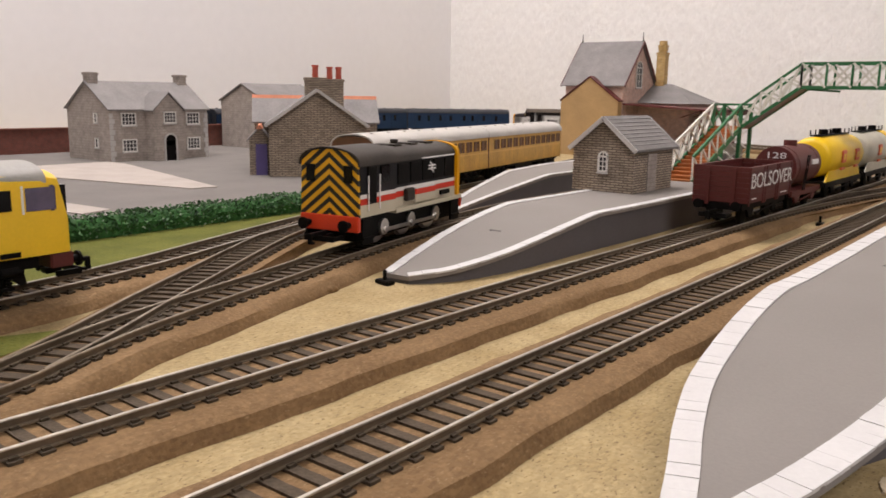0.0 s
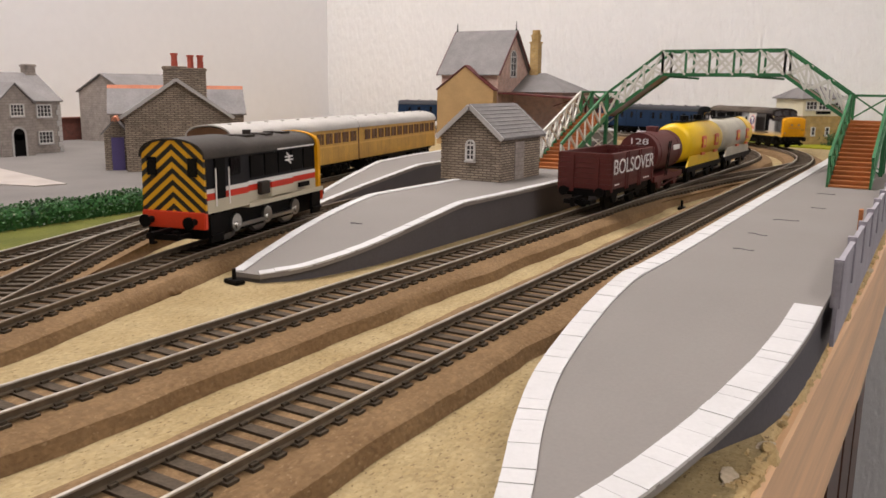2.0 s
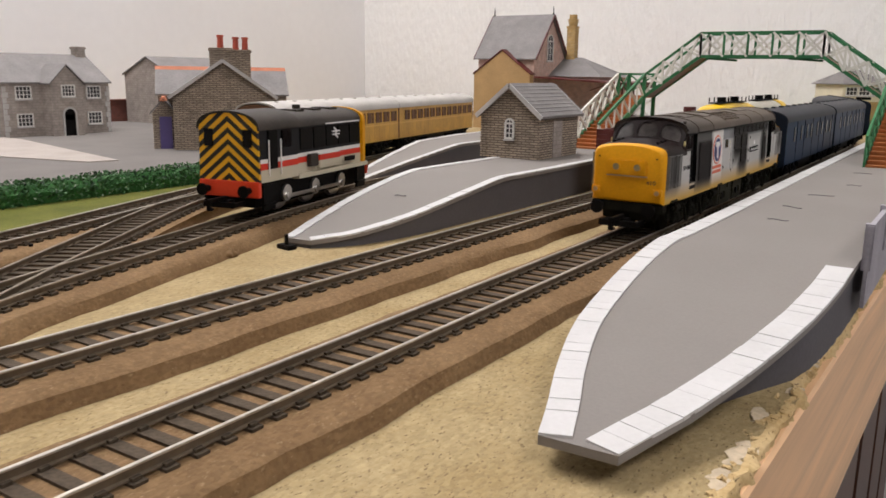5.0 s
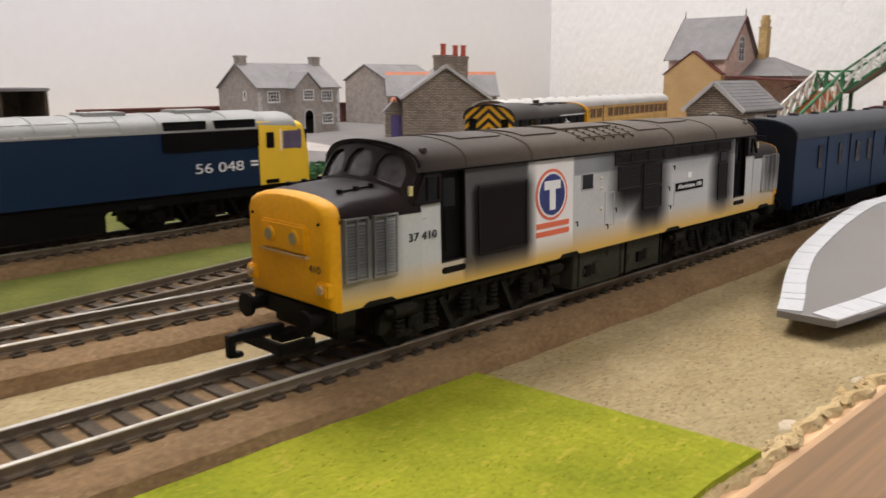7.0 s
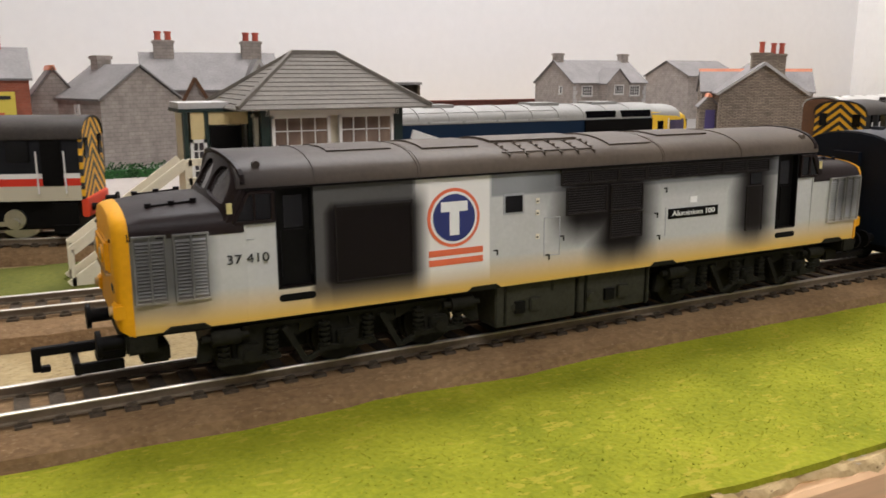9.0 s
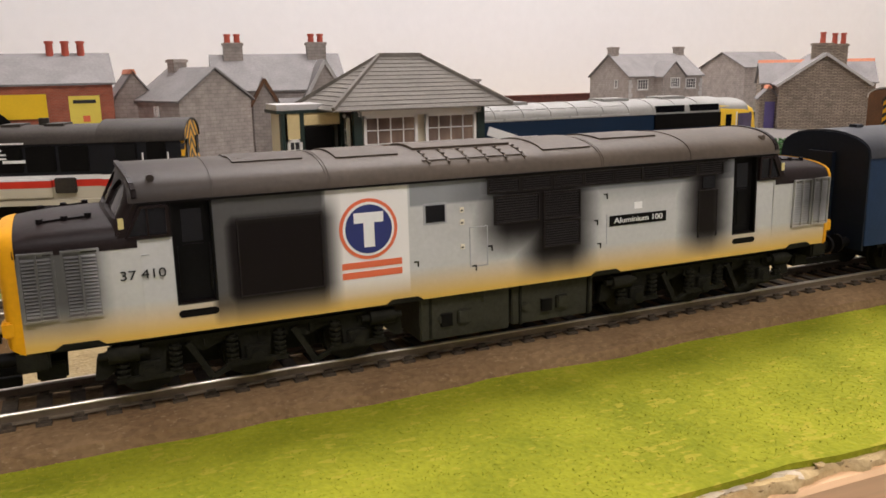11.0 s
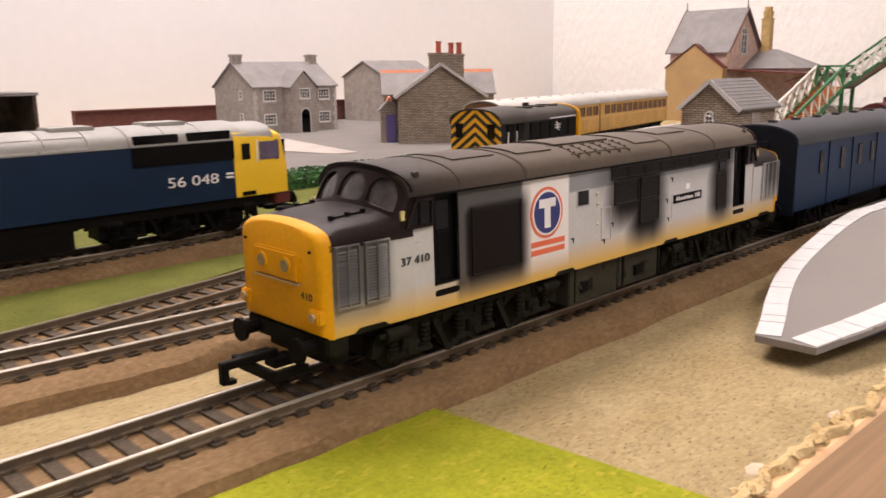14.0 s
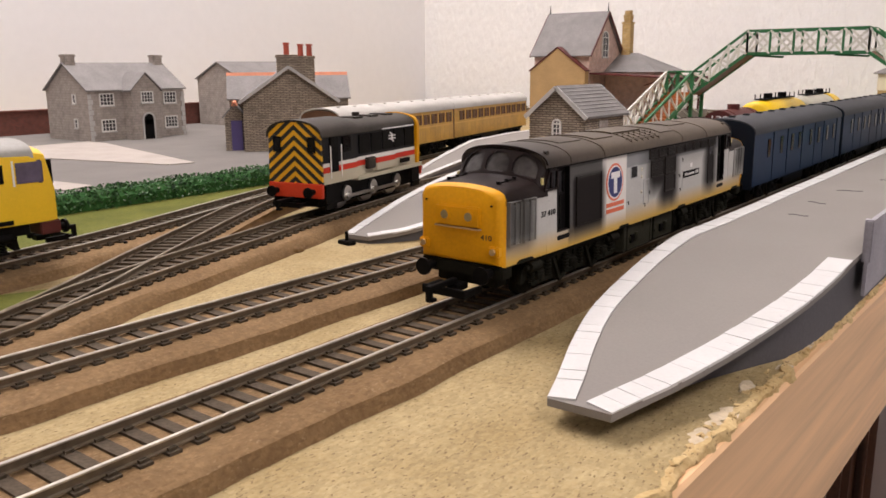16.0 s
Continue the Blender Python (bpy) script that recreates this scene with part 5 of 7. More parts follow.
def blue_coach(name_label):
    """A long blue van with plain windows and grey roof."""
    t = thing("coach", name_label, "coach", group="blue coaches")
    L = 0.1960
    bm = bmesh.new()
    prism(bm, arch(0.0176, 0.0120, 0.0400, 0.0470, lean=0.0004), 0.0005, L - 0.0005)
    part("body", bm, M["coachblue"], t, "faded blue sides")
    bm = bmesh.new()
    prism(bm, roof_arc(0.0178, 0.0398, 0.0480, 0.0010), 0, L)
    for k in range(8):
        y = 0.014 + 0.0240 * k
        box(bm, -0.0015, 0.0015, y - 0.0015, y + 0.0015, 0.0470, 0.0490)
    part("roof", bm, M["coachroof"], t, "dark slate grey roof with ventilators")
    for y in (0.0, L):
        bm = bmesh.new()
        prism(bm, arch(0.0174, 0.0105, 0.0398, 0.0474), y - 0.0004, y + 0.0004)
        box(bm, -0.005, 0.005, y - 0.0020, y + 0.0020, 0.0120, 0.0410)
        part("end_wall", bm, M["coachend"], t, "dark end wall with gangway")
        buffer_pair(t, y, 0.0126, -1 if y == 0 else 1)
    for y0, w in ((0.024, 0.0045), (0.048, 0.0045), (0.070, 0.0045), (0.086, 0.0045), (0.112, 0.0045), (0.132, 0.0045), (0.154, 0.0045), (0.172, 0.0045)):
        flat_on_side(t, "window", (y0, y0 + w, 0.0262, 0.0360), M["glassdk"], "narrow dark coach window", 0.0176, 0.0002)
    for s in (-1, 1):
        for y in (0.034, 0.062, 0.094, 0.124, 0.146, 0.182):
            cube_part("door_seam", M["coachend"], t, (*sorted((s * 0.0172, s * 0.01775)), y, y + 0.0004, 0.0125, 0.0395))
    bm = bmesh.new()
    box(bm, -0.0150, 0.0150, 0.010, L - 0.010, 0.0100, 0.0125)
    box(bm, -0.0130, 0.0130, 0.075, 0.120, 0.0050, 0.0110)
    part("underframe", bm, M["black"], t)
    bogie(t, 0.0140, 0.0560, (0.0230, 0.0470), 0.0062, M["black"])
    bogie(t, L - 0.0560, L - 0.0140, (L - 0.0470, L - 0.0230), 0.0062, M["black"])
    coupling(t, 0.002, -1)
    return t


def shunter(label, at, chevrons=True):
    t = thing("shunter", label, "locomotive", at, "shunters")
    L = 0.1150
    # cab
    bm = bmesh.new()
    prism(bm, arch(0.0170, 0.0165, 0.0420, 0.0492, lean=0.0006), 0.0012, 0.0350)
    part("cab", bm, M["shunter"], t, "charcoal cab side over a red and white line")
    bm = bmesh.new()
    prism(bm, arch(0.0168, 0.0165, 0.0420, 0.0490, lean=0.0006), -0.0002, 0.0014)
    part("cab_end", bm, M["chevron"], t, "black and yellow chevron cab end")
    bm = bmesh.new()
    prism(bm, roof_arc(0.0176, 0.0410, 0.0500, 0.0010), -0.0008, 0.0360)
    part("cab_roof", bm, M["roofdk"], t, "dark grey cab roof", 0.0002)
    for s in (-1, 1):
        cube_part("end_window", M["glassdk"], t, (*sorted((s * 0.0078, s * 0.0138)), -0.0007, 0.0010, 0.0325, 0.0420), "dark cab end window", 0.0006)
        cube_part("side_window", M["glassdk"], t, (*sorted((s * 0.0160, s * 0.0174)), 0.0195, 0.0285, 0.0320, 0.0405), "", 0.0005)
        cube_part("cab_door", M["black"], t, (*sorted((s * 0.0160, s * 0.0174)), 0.0075, 0.0155, 0.0225, 0.0410), "dark cab door", 0.0003)
        for y in (0.0065, 0.0170):
            bm = bmesh.new()
            cyl(bm, (s * 0.0181, y, 0.0280), 0.00035, 0.0170, "z", 8)
            part("handrail", bm, M["logowhite"], t)
    # bonnet
    bm = bmesh.new()
    prism(bm, arch(0.0150, 0.0165, 0.0405, 0.0475, lean=0.0004), 0.0345, 0.1090)
    part("bonnet", bm, M["shunter"], t, "charcoal bonnet with red and white line")
    bm = bmesh.new()
    prism(bm, roof_arc(0.0152, 0.0408, 0.0482, 0.0009), 0.0350, 0.1095)
    for y in (0.052, 0.070, 0.088):
        box(bm, -0.006, 0.006, y, y + 0.008, 0.0470, 0.0488)
    cyl(bm, (0, 0.062, 0.0490), 0.0022, 0.0040, "z", 14)
    part("bonnet_roof", bm, M["roofdk"], t, "dark grey bonnet top")
    bm = bmesh.new()
    prism(bm, arch(0.0166, 0.0165, 0.0408, 0.0486), 0.1080, 0.1112)
    rad = part("radiator", bm, M["yellow"], t, "yellow radiator end")
    bm = bmesh.new()
    for k in range(9):
        box(bm, -0.0105, 0.0105, 0.1108, 0.1118, 0.0205 + 0.0025 * k, 0.0213 + 0.0025 * k)
    part("slats", bm, M["black"], rad)
    for s in (-1, 1):
        for k in range(5):
            y = 0.040 + 0.0135 * k
            bm = bmesh.new()
            box(bm, *sorted((s * 0.0142, s * 0.0153)), y, y + 0.0122, 0.0290, 0.0400)
            part("bonnet_door", bm, M["black"], t, bevel=0.0003)
        cube_part("battery_box", M["shunter"], t, (*sorted((s * 0.0140, s * 0.0172)), 0.0560, 0.0790, 0.0180, 0.0262), "", 0.0004)
        cube_part("tool_box", M["roofdk"], t, (*sorted((s * 0.0150, s * 0.0176)), 0.0460, 0.0545, 0.0200, 0.0265), "", 0.0004)
        bm = bmesh.new()
        a, b = sorted((s * 0.0150, s * 0.0158))
        for z in (0.0346, 0.0363):
            box(bm, a, b, 0.0735, 0.0815, z, z + 0.0007)
        for p, q in (((0.0752, 0.0386), (0.0787, 0.0366)), ((0.0787, 0.0366), (0.0763, 0.0349)), ((0.0763, 0.0349), (0.0797, 0.0330))):
            bar(bm, (s * 0.0154, *p), (s * 0.0154, *q), 0.0006, 0.0008)
        part("arrow_mark", bm, M["logowhite"], t, "white double arrow mark")
        cube_part("name_bar", M["black"], t, (*sorted((s * 0.0165, s * 0.0176)), 0.0850, 0.0960, 0.0195, 0.0220))
        bm = bmesh.new()
        bar(bm, (s * 0.0156, 0.0660, 0.0412), (s * 0.0156, 0.1050, 0.0412), 0.0006)
        part("handrail", bm, M["logowhite"], t)
        # footplate valance and steps
        cube_part("footplate", M["shunter"], t, (*sorted((s * 0.0030, s * 0.0172)), 0.0350, 0.1130, 0.0150, 0.0172))
        for y in (0.003, 0.100):
            bm = bmesh.new()
            box(bm, *sorted((s * 0.0155, s * 0.0168)), y, y + 0.0100, 0.0030, 0.0155)
            box(bm, *sorted((s * 0.0150, s * 0.0176)), y, y + 0.0100, 0.0055, 0.0066)
            part("step", bm, M["black"], t)
        # outside frame and coupling rod
        bm = bmesh.new()
        box(bm, *sorted((s * 0.0108, s * 0.0125)), 0.012, 0.106, 0.0050, 0.0155)
        part("frame", bm, M["black"], t)
        bm = bmesh.new()
        box(bm, *sorted((s * 0.0136, s * 0.0143)), 0.0270, 0.0880, 0.0060, 0.0078)
        for y in (0.0285, 0.0570, 0.0860):
            cyl(bm, (s * 0.0134, y, 0.0086), 0.0042, 0.0014, "x", 18)
            cyl(bm, (s * 0.0140, y, 0.0072), 0.0018, 0.0022, "x", 12)
        part("coupling_rod", bm, M["steel"], t, "bright coupling rod and cranks")
    cube_part("red_beam", M["red"], t, (-0.0168, 0.0168, -0.0012, 0.0016, 0.0095, 0.0172), "red buffer beam", 0.0004)
    cube_part("red_beam", M["red"], t, (-0.0165, 0.0165, 0.1125, 0.1145, 0.0095, 0.0165), "red buffer beam", 0.0004)
    buffer_pair(t, -0.0012, 0.0130, -1)
    buffer_pair(t, 0.1145, 0.0130, 1)
    coupling(t, 0.001, -1)
    coupling(t, 0.113, 1)
    bm = bmesh.new()
    box(bm, -0.0115, 0.0115, 0.004, 0.110, 0.0040, 0.0165)
    part("chassis", bm, M["black"], t)
    for y in (0.0285, 0.0570, 0.0860):
        wheelset(t, y, 0.0088, bright=True)
    return t


def big_diesel(at):
    t = thing("diesel_locomotive", "long blue diesel locomotive with yellow cab and pale roof", "locomotive", at)
    L = 0.2540
    bm = bmesh.new()
    prism(bm, arch(0.0174, 0.0165, 0.0425, 0.0490, lean=0.0010), 0.0040, L - 0.0285)
    part("body", bm, M["blue"], t, "dark blue body side")
    bm = bmesh.new()
    prism(bm, roof_arc(0.0168, 0.0424, 0.0505, 0.0010), 0.0040, L - 0.0240)
    rf = part("roof", bm, M["roofpale"], t, "pale grey dusty roof")
    for k in range(13):
        bm = bmesh.new()
        prism(bm, roof_arc(0.0170, 0.0428, 0.0508, 0.0012), 0.012 + 0.0165 * k, 0.0127 + 0.0165 * k)
        part("roof_rib", bm, M["roofpale"], rf)
    for y in (0.05, 0.085, 0.15, 0.19):
        cube_part("roof_hatch", M["roofpale"], rf, (-0.007, 0.007, y, y + 0.018, 0.0492, 0.0515), "", 0.0005)
    for s in (-1, 1):
        for k in range(8):
            y = 0.006 + 0.0195 * k
            bm = bmesh.new()
            for j in range(5):
                box(bm, *sorted((s * (0.0163 - 0.0009 * j), s * (0.0170 - 0.0008 * j))), y, y + 0.0180, 0.0430 + 0.0011 * j, 0.0437 + 0.0011 * j)
            part("roof_louvre", bm, M["trim"], t)
        for y0, y1 in ((0.1790, 0.1990), (0.2030, 0.2240)):
            cube_part("black_grille", M["glassdk"], t, (*sorted((s * 0.0150, s * 0.0170)), y0, y1, 0.0433, 0.0470), "black cantrail grille", 0.0003)
        cube_part("black_panel", M["black"], t, (*sorted((s * 0.0165, s * 0.0177)), 0.1780, 0.2250, 0.0345, 0.0422), "black panel below the grilles")
        # white double arrow
        bm = bmesh.new()
        a, b = sorted((s * 0.0168, s * 0.0179))
        y0, y1 = 0.0655, 0.1025
        for z in (0.0262, 0.0332):
            box(bm, a, b, y0, y1, z - 0.0016, z + 0.0016)
        bar(bm, (s * 0.0177, y0 + 0.008, 0.0385), (s * 0.0177, y0 + 0.0245, 0.0332), 0.0006, 0.0044)
        bar(bm, (s * 0.01773, y0 + 0.0245, 0.0332), (s * 0.01773, y0 + 0.0125, 0.0262), 0.0006, 0.0044)
        bar(bm, (s * 0.0177, y0 + 0.0125, 0.0262), (s * 0.0177, y0 + 0.029, 0.0208), 0.0006, 0.0044)
        part("arrow_mark", bm, M["logowhite"], t, "large white double arrow mark")
        turn = pose(0, 0, 0, 90, 0, 90 if s > 0 else -90)
        words("number", "56 048", 0.0062, M["logowhite"], t, Matrix.Translation((s * 0.0177, 0.2042, 0.0262)) @ turn, "white painted number", 0.0240)
        for j in range(2):
            cube_part("data_bar", M["logowhite"], t, (*sorted((s * 0.0170, s * 0.01775)), 0.2205, 0.2240, 0.0258 + 0.0016 * j, 0.0266 + 0.0016 * j))
    # cab
    bm = bmesh.new()
    rings = []
    for y, w, zs, zt in ((L - 0.0290, 0.0176, 0.0425, 0.0488), (L - 0.0100, 0.0176, 0.0420, 0.0478), (L - 0.0032, 0.0170, 0.0405, 0.0462), (L - 0.0005, 0.0164, 0.0290, 0.0300)):
        ring = [(-w, y, 0.0165), (w, y, 0.0165), (w, y, zs)]
        for k in range(1, 8):
            a = math.pi * k / 8
            ring.append((w * math.cos(a), y, zs + (zt - zs) * math.sin(a) ** 0.75))
        rings.append(ring + [(-w, y, zs)])
    loft(bm, rings)
    c = part("cab", bm, M["yellow2"], t, "bright yellow cab")
    bm = bmesh.new()
    prism(bm, roof_arc(0.0172, 0.0424, 0.0494, 0.0012), L - 0.0290, L - 0.0080)
    part("cab_roof", bm, M["roofpale"], c, "pale grey cab roof")
    for s in (-1, 1):
        cube_part("door_window", M["glassdk"], c, (*sorted((s * 0.0168, s * 0.0179)), L - 0.0255, L - 0.0205, 0.0330, 0.0410), "", 0.0004)
        cube_part("cab_window", M["lilac"], c, (*sorted((s * 0.0168, s * 0.0179)), L - 0.0165, L - 0.0050, 0.0322, 0.0415), "lilac tinted cab side window", 0.0006)
        cube_part("window_bar", M["logowhite"], c, (*sorted((s * 0.0168, s * 0.01785)), L - 0.0174, L - 0.0166, 0.0318, 0.0418))
        cube_part("door_step", M["black"], c, (*sorted((s * 0.0168, s * 0.0180)), L - 0.0260, L - 0.0190, 0.0170, 0.0188))
        bm = bmesh.new()
        box(bm, *sorted((s * 0.0015, s * 0.0145)), L - 0.0022, L + 0.0002, 0.0310, 0.0410)
        part("windscreen", bm, M["glassdk"], c)
    for y0, y1 in ((L - 0.0080, L + 0.0006), (-0.0006, 0.006)):
        cube_part("buffer_beam", M["maroon"], t, (-0.0168, 0.0168, y0, y1, 0.0110, 0.0166), "dark red buffer beam", 0.0005)
    buffer_pair(t, L, 0.0125, 1)
    buffer_pair(t, 0.0, 0.0125, -1)
    coupling(t, L - 0.003, 1)
    bm = bmesh.new()
    box(bm, -0.0160, 0.0160, 0.010, L - 0.012, 0.0120, 0.0168)
    box(bm, -0.0155, 0.0155, 0.100, 0.152, 0.0035, 0.0150)
    part("underframe", bm, M["black"], t)
    bogie(t, 0.018, 0.092, (0.030, 0.055, 0.080), 0.0070, M["black"])
    bogie(t, 0.162, 0.238, (0.175, 0.200, 0.226), 0.0070, M["black"])
    # far end
    bm = bmesh.new()
    prism(bm, arch(0.0174, 0.0165, 0.0425, 0.0488), 0.0, 0.0042)
    part("rear_end", bm, M["yellow2"], t, "yellow rear end")
    return t


def teak_coach(at):
    t = thing("coach", "varnished teak coach with white roof", "coach", at, "teak coaches")
    L = 0.1900
    bm = bmesh.new()
    prism(bm, arch(0.0172, 0.0120, 0.0395, 0.0450, lean=0.0005), 0.0005, L - 0.0005)
    part("body", bm, M["teakp"], t, "panelled golden teak body")
    bm = bmesh.new()
    prism(bm, roof_arc(0.0180, 0.0388, 0.0480, 0.0010), -0.0004, L + 0.0004)
    for k in range(8):
        cyl(bm, (0.006, 0.015 + 0.0228 * k, 0.0470), 0.0016, 0.0024, "z", 10)
    part("roof", bm, M["coachwhite"], t, "off-white roof with ventilators")
    for k in range(12):
        y = 0.012 + 0.0148 * k
        flat_on_side(t, "window", (y, y + 0.0065, 0.0278, 0.0362), M["teakdk"], "dark coach window", 0.0170, 0.0004)
        flat_on_side(t, "window", (y + 0.0080, y + 0.0108, 0.0278, 0.0362), M["teakdk"], "dark coach window", 0.0170, 0.0004)
    for y in (0.0, L):
        bm = bmesh.new()
        prism(bm, arch(0.0170, 0.0110, 0.0392, 0.0462), y - 0.0003, y + 0.0003)
        box(bm, -0.005, 0.005, y - 0.002, y + 0.002, 0.013, 0.040)
        part("end_wall", bm, M["teakdk"], t, "dark brown end wall")
    bm = bmesh.new()
    box(bm, -0.0150, 0.0150, 0.008, L - 0.008, 0.0095, 0.0124)
    box(bm, -0.0120, 0.0120, 0.075, 0.120, 0.0050, 0.0110)
    part("underframe", bm, M["black"], t)
    bogie(t, 0.0120, 0.0480, (0.0200, 0.0400), 0.0060, M["black"])
    bogie(t, L - 0.0480, L - 0.0120, (L - 0.0400, L - 0.0200), 0.0060, M["black"])
    return t


def wagon_base(t, L, material=None):
    bm = bmesh.new()
    box(bm, -0.0140, 0.0140, 0.0, L, 0.0095, 0.0135)
    for s in (-1, 1):
        for y in (0.22 * L, 0.78 * L):
            prism(bm, [(y - 0.0065, 0.0100), (y + 0.0065, 0.0100), (y + 0.0022, 0.0042), (y - 0.0022, 0.0042)], *sorted((s * 0.0115, s * 0.0132)), "x")
        bar(bm, (s * 0.0138, 0.3 * L, 0.0060), (s * 0.0138, 0.75 * L, 0.0085), 0.0008)
    part("underframe", bm, material or M["black"], t)
    for y in (0.22 * L, 0.78 * L):
        wheelset(t, y, 0.0062)
    for y, f in ((0, -1), (L, 1)):
        buffer_pair(t, y, 0.0125, f)
        coupling(t, y, f)


def open_wagon(at):
    t = thing("open_wagon", "maroon open coal wagon with white lettering", "wagon", at)
    L = 0.0800
    wagon_base(t, L)
    for s in (-1, 1):
        sd = new("side")
        sd.parent = t
        for k in range(7):
            z = 0.0140 + 0.0031 * k
            cube_part("plank", M["maroon"], sd, (*sorted((s * 0.0154, s * 0.0170)), 0.0, L, z, z + 0.00298))
        for y in (0.0012, 0.026, 0.030, 0.050, 0.054, L - 0.0012):
            cube_part("strap", M["maroon"], sd, (*sorted((s * 0.0168, s * 0.0176)), y - 0.0007, y + 0.0007, 0.0125, 0.0356))
        turn = pose(0, 0, 0, 90, 0, 90 if s > 0 else -90)
        words("lettering", "BOLSOVER", 0.0130, M["logowhite"], sd, Matrix.Translation((s * 0.0178, L / 2, 0.0268)) @ turn, "large white lettering", 0.0765)
        cube_part("tare_bar", M["logowhite"], sd, (*sorted((s * 0.0168, s * 0.0173)), 0.006, 0.014, 0.0160, 0.0168))
        cube_part("tare_bar", M["logowhite"], sd, (*sorted((s * 0.0168, s * 0.0173)), 0.060, 0.072, 0.0160, 0.0168))
    for y in (0.0008, L - 0.0008):
        en = new("end")
        en.parent = t
        for k in range(7):
            z = 0.0140 + 0.0031 * k
            cube_part("plank", M["maroon"], en, (-0.0158, 0.0158, y - 0.0008, y + 0.0008, z, z + 0.00298))
        for x in (-0.008, 0.008):
            cube_part("stanchion", M["maroon"], en, (x - 0.0012, x + 0.0012, y - 0.0018, y + 0.0018, 0.0120, 0.0345))
    cube_part("wagon_floor", M["black"], t, (-0.0154, 0.0154, 0.001, L - 0.001, 0.0136, 0.0200), "dark inside of the wagon")
    return t


def small_tank(at):
    t = thing("tank_wagon", "small brown tank wagon with white number", "wagon", at)
    L = 0.0680
    wagon_base(t, L, M["maroon"])
    bm = bmesh.new()
    cyl(bm, (0, L / 2, 0.0290), 0.0145, L - 0.008, "y", 32)
    for y in (0.012, L - 0.012):
        cyl(bm, (0, y, 0.0290), 0.0148, 0.0010, "y", 32)
    cyl(bm, (0, L / 2, 0.0445), 0.0045, 0.0050, "z", 20)
    part("barrel", bm, M["maroon"], t, "dull brown-red barrel with filler dome")
    for s in (-1, 1):
        bm = bmesh.new()
        bar(bm, (s * 0.0150, L * 0.3, 0.0130), (s * 0.0142, L * 0.45, 0.0370), 0.0007)
        bar(bm, (s * 0.0150, L * 0.36, 0.0130), (s * 0.0142, L * 0.51, 0.0370), 0.0007)
        part("ladder", bm, M["black"], t)
        cube_part("label_plate", M["logowhite"], t, (*sorted((s * 0.0130, s * 0.0147)), L * 0.60, L * 0.82, 0.0300, 0.0335))
    words("number", "128", 0.0060, M["logowhite"], t, pose(0, 0.0036, 0.0372, 90, 0, 0), "white painted number", 0.0125)
    return t


def large_tank(at, material, word, L=0.112, far_end=None):
    t = thing("tank_wagon", word, "wagon", at, "large tank wagons")
    bm = bmesh.new()
    rings = []
    for y, r in ((0.0035, 0.0118), (0.0045, 0.0140), (0.0070, 0.0158), (L / 2, 0.0165), (L - 0.0070, 0.0158), (L - 0.0045, 0.0140), (L - 0.0035, 0.0118)):
        rings.append([(r * math.cos(2 * math.pi * k / 32), y, 0.0315 + r * math.sin(2 * math.pi * k / 32)) for k in range(32)])
    loft(bm, rings)
    part("barrel", bm, material, t)
    if far_end:
        bm = bmesh.new()
        loft(bm, [[(r * math.cos(2 * math.pi * k / 32), y, 0.0315 + r * math.sin(2 * math.pi * k / 32)) for k in range(32)] for y, r in ((L - 0.030, 0.0169), (L - 0.0070, 0.0163), (L - 0.0040, 0.0145), (L - 0.0030, 0.0122))])
        part("barrel_end", bm, far_end, t, "bright yellow barrel end")
    bm = bmesh.new()
    box(bm, -0.0040, 0.0040, 0.012, L - 0.012, 0.0478, 0.0488)
    for k in range(7):
        y = 0.014 + (L - 0.028) * k / 6
        for x in (-0.004, 0.004):
            cyl(bm, (x, y, 0.0505), 0.0005, 0.0040, "z", 8)
    for y in (0.035, 0.075):
        cyl(bm, (0, y, 0.0505), 0.0036, 0.0045, "z", 16)
    part("walkway", bm, M["black"], t, "black catwalk and filler caps")
    for s in (-1, 1):
        for y in (0.032, 0.074):
            bm = bmesh.new()
            box(bm, *sorted((s * 0.0158, s * 0.0170)), y, y + 0.0125, 0.0270, 0.0370)
            pl = part("panel", bm, M["logored"], t, "orange-red square panel", bevel=0.0006)
            cube_part("panel_shape", M["tankyellow"], pl, (*sorted((s * 0.0160, s * 0.0172)), y + 0.003, y + 0.0095, 0.0292, 0.0345), "", 0.0004)
            cube_part("word_bar", M["logored"], t, (*sorted((s * 0.0155, s * 0.0166)), y + 0.001, y + 0.0115, 0.0215, 0.0235))
        bm = bmesh.new()
        prism(bm, [(0.002, 0.0130), (L - 0.002, 0.0130), (L - 0.010, 0.0215), (0.010, 0.0215)], *sorted((s * 0.0120, s * 0.0132)), "x")
        part("cradle", bm, material, t)
    wagon_base(t, L)
    return t


MAIN = main_loco()
COACH_A = blue_coach("faded blue mail coach behind the locomotive")
COACH_B = copy_thing(COACH_A, pose(0, 0, 0))
COACH_C = copy_thing(COACH_A, pose(0, 0, 0))
shunter("charcoal shunter with chevron cab end and red stripe", pose(-0.1712, 0.2215, ZR, 0, 0, 12.2))
SHUNTER_B = shunter("dark shunter with red stripe and yellow cab end", pose(-0.1890, -0.2270, ZR, 0, 0, 161))
for k in range(2):
    cube_part("word_bar", M["logowhite"], SHUNTER_B, (-0.0158, -0.0150, 0.066 + 0.012 * k, 0.075 + 0.012 * k, 0.0330, 0.0342))
big_diesel(pose(-0.1885, -0.1600, ZR, 0, 0, 0.6))
teak_coach(pose(-0.284, 0.350, ZR, 0, 0, 11.5))
teak_coach(pose(-0.3225, 0.538, ZR, 0, 0, 11.5))
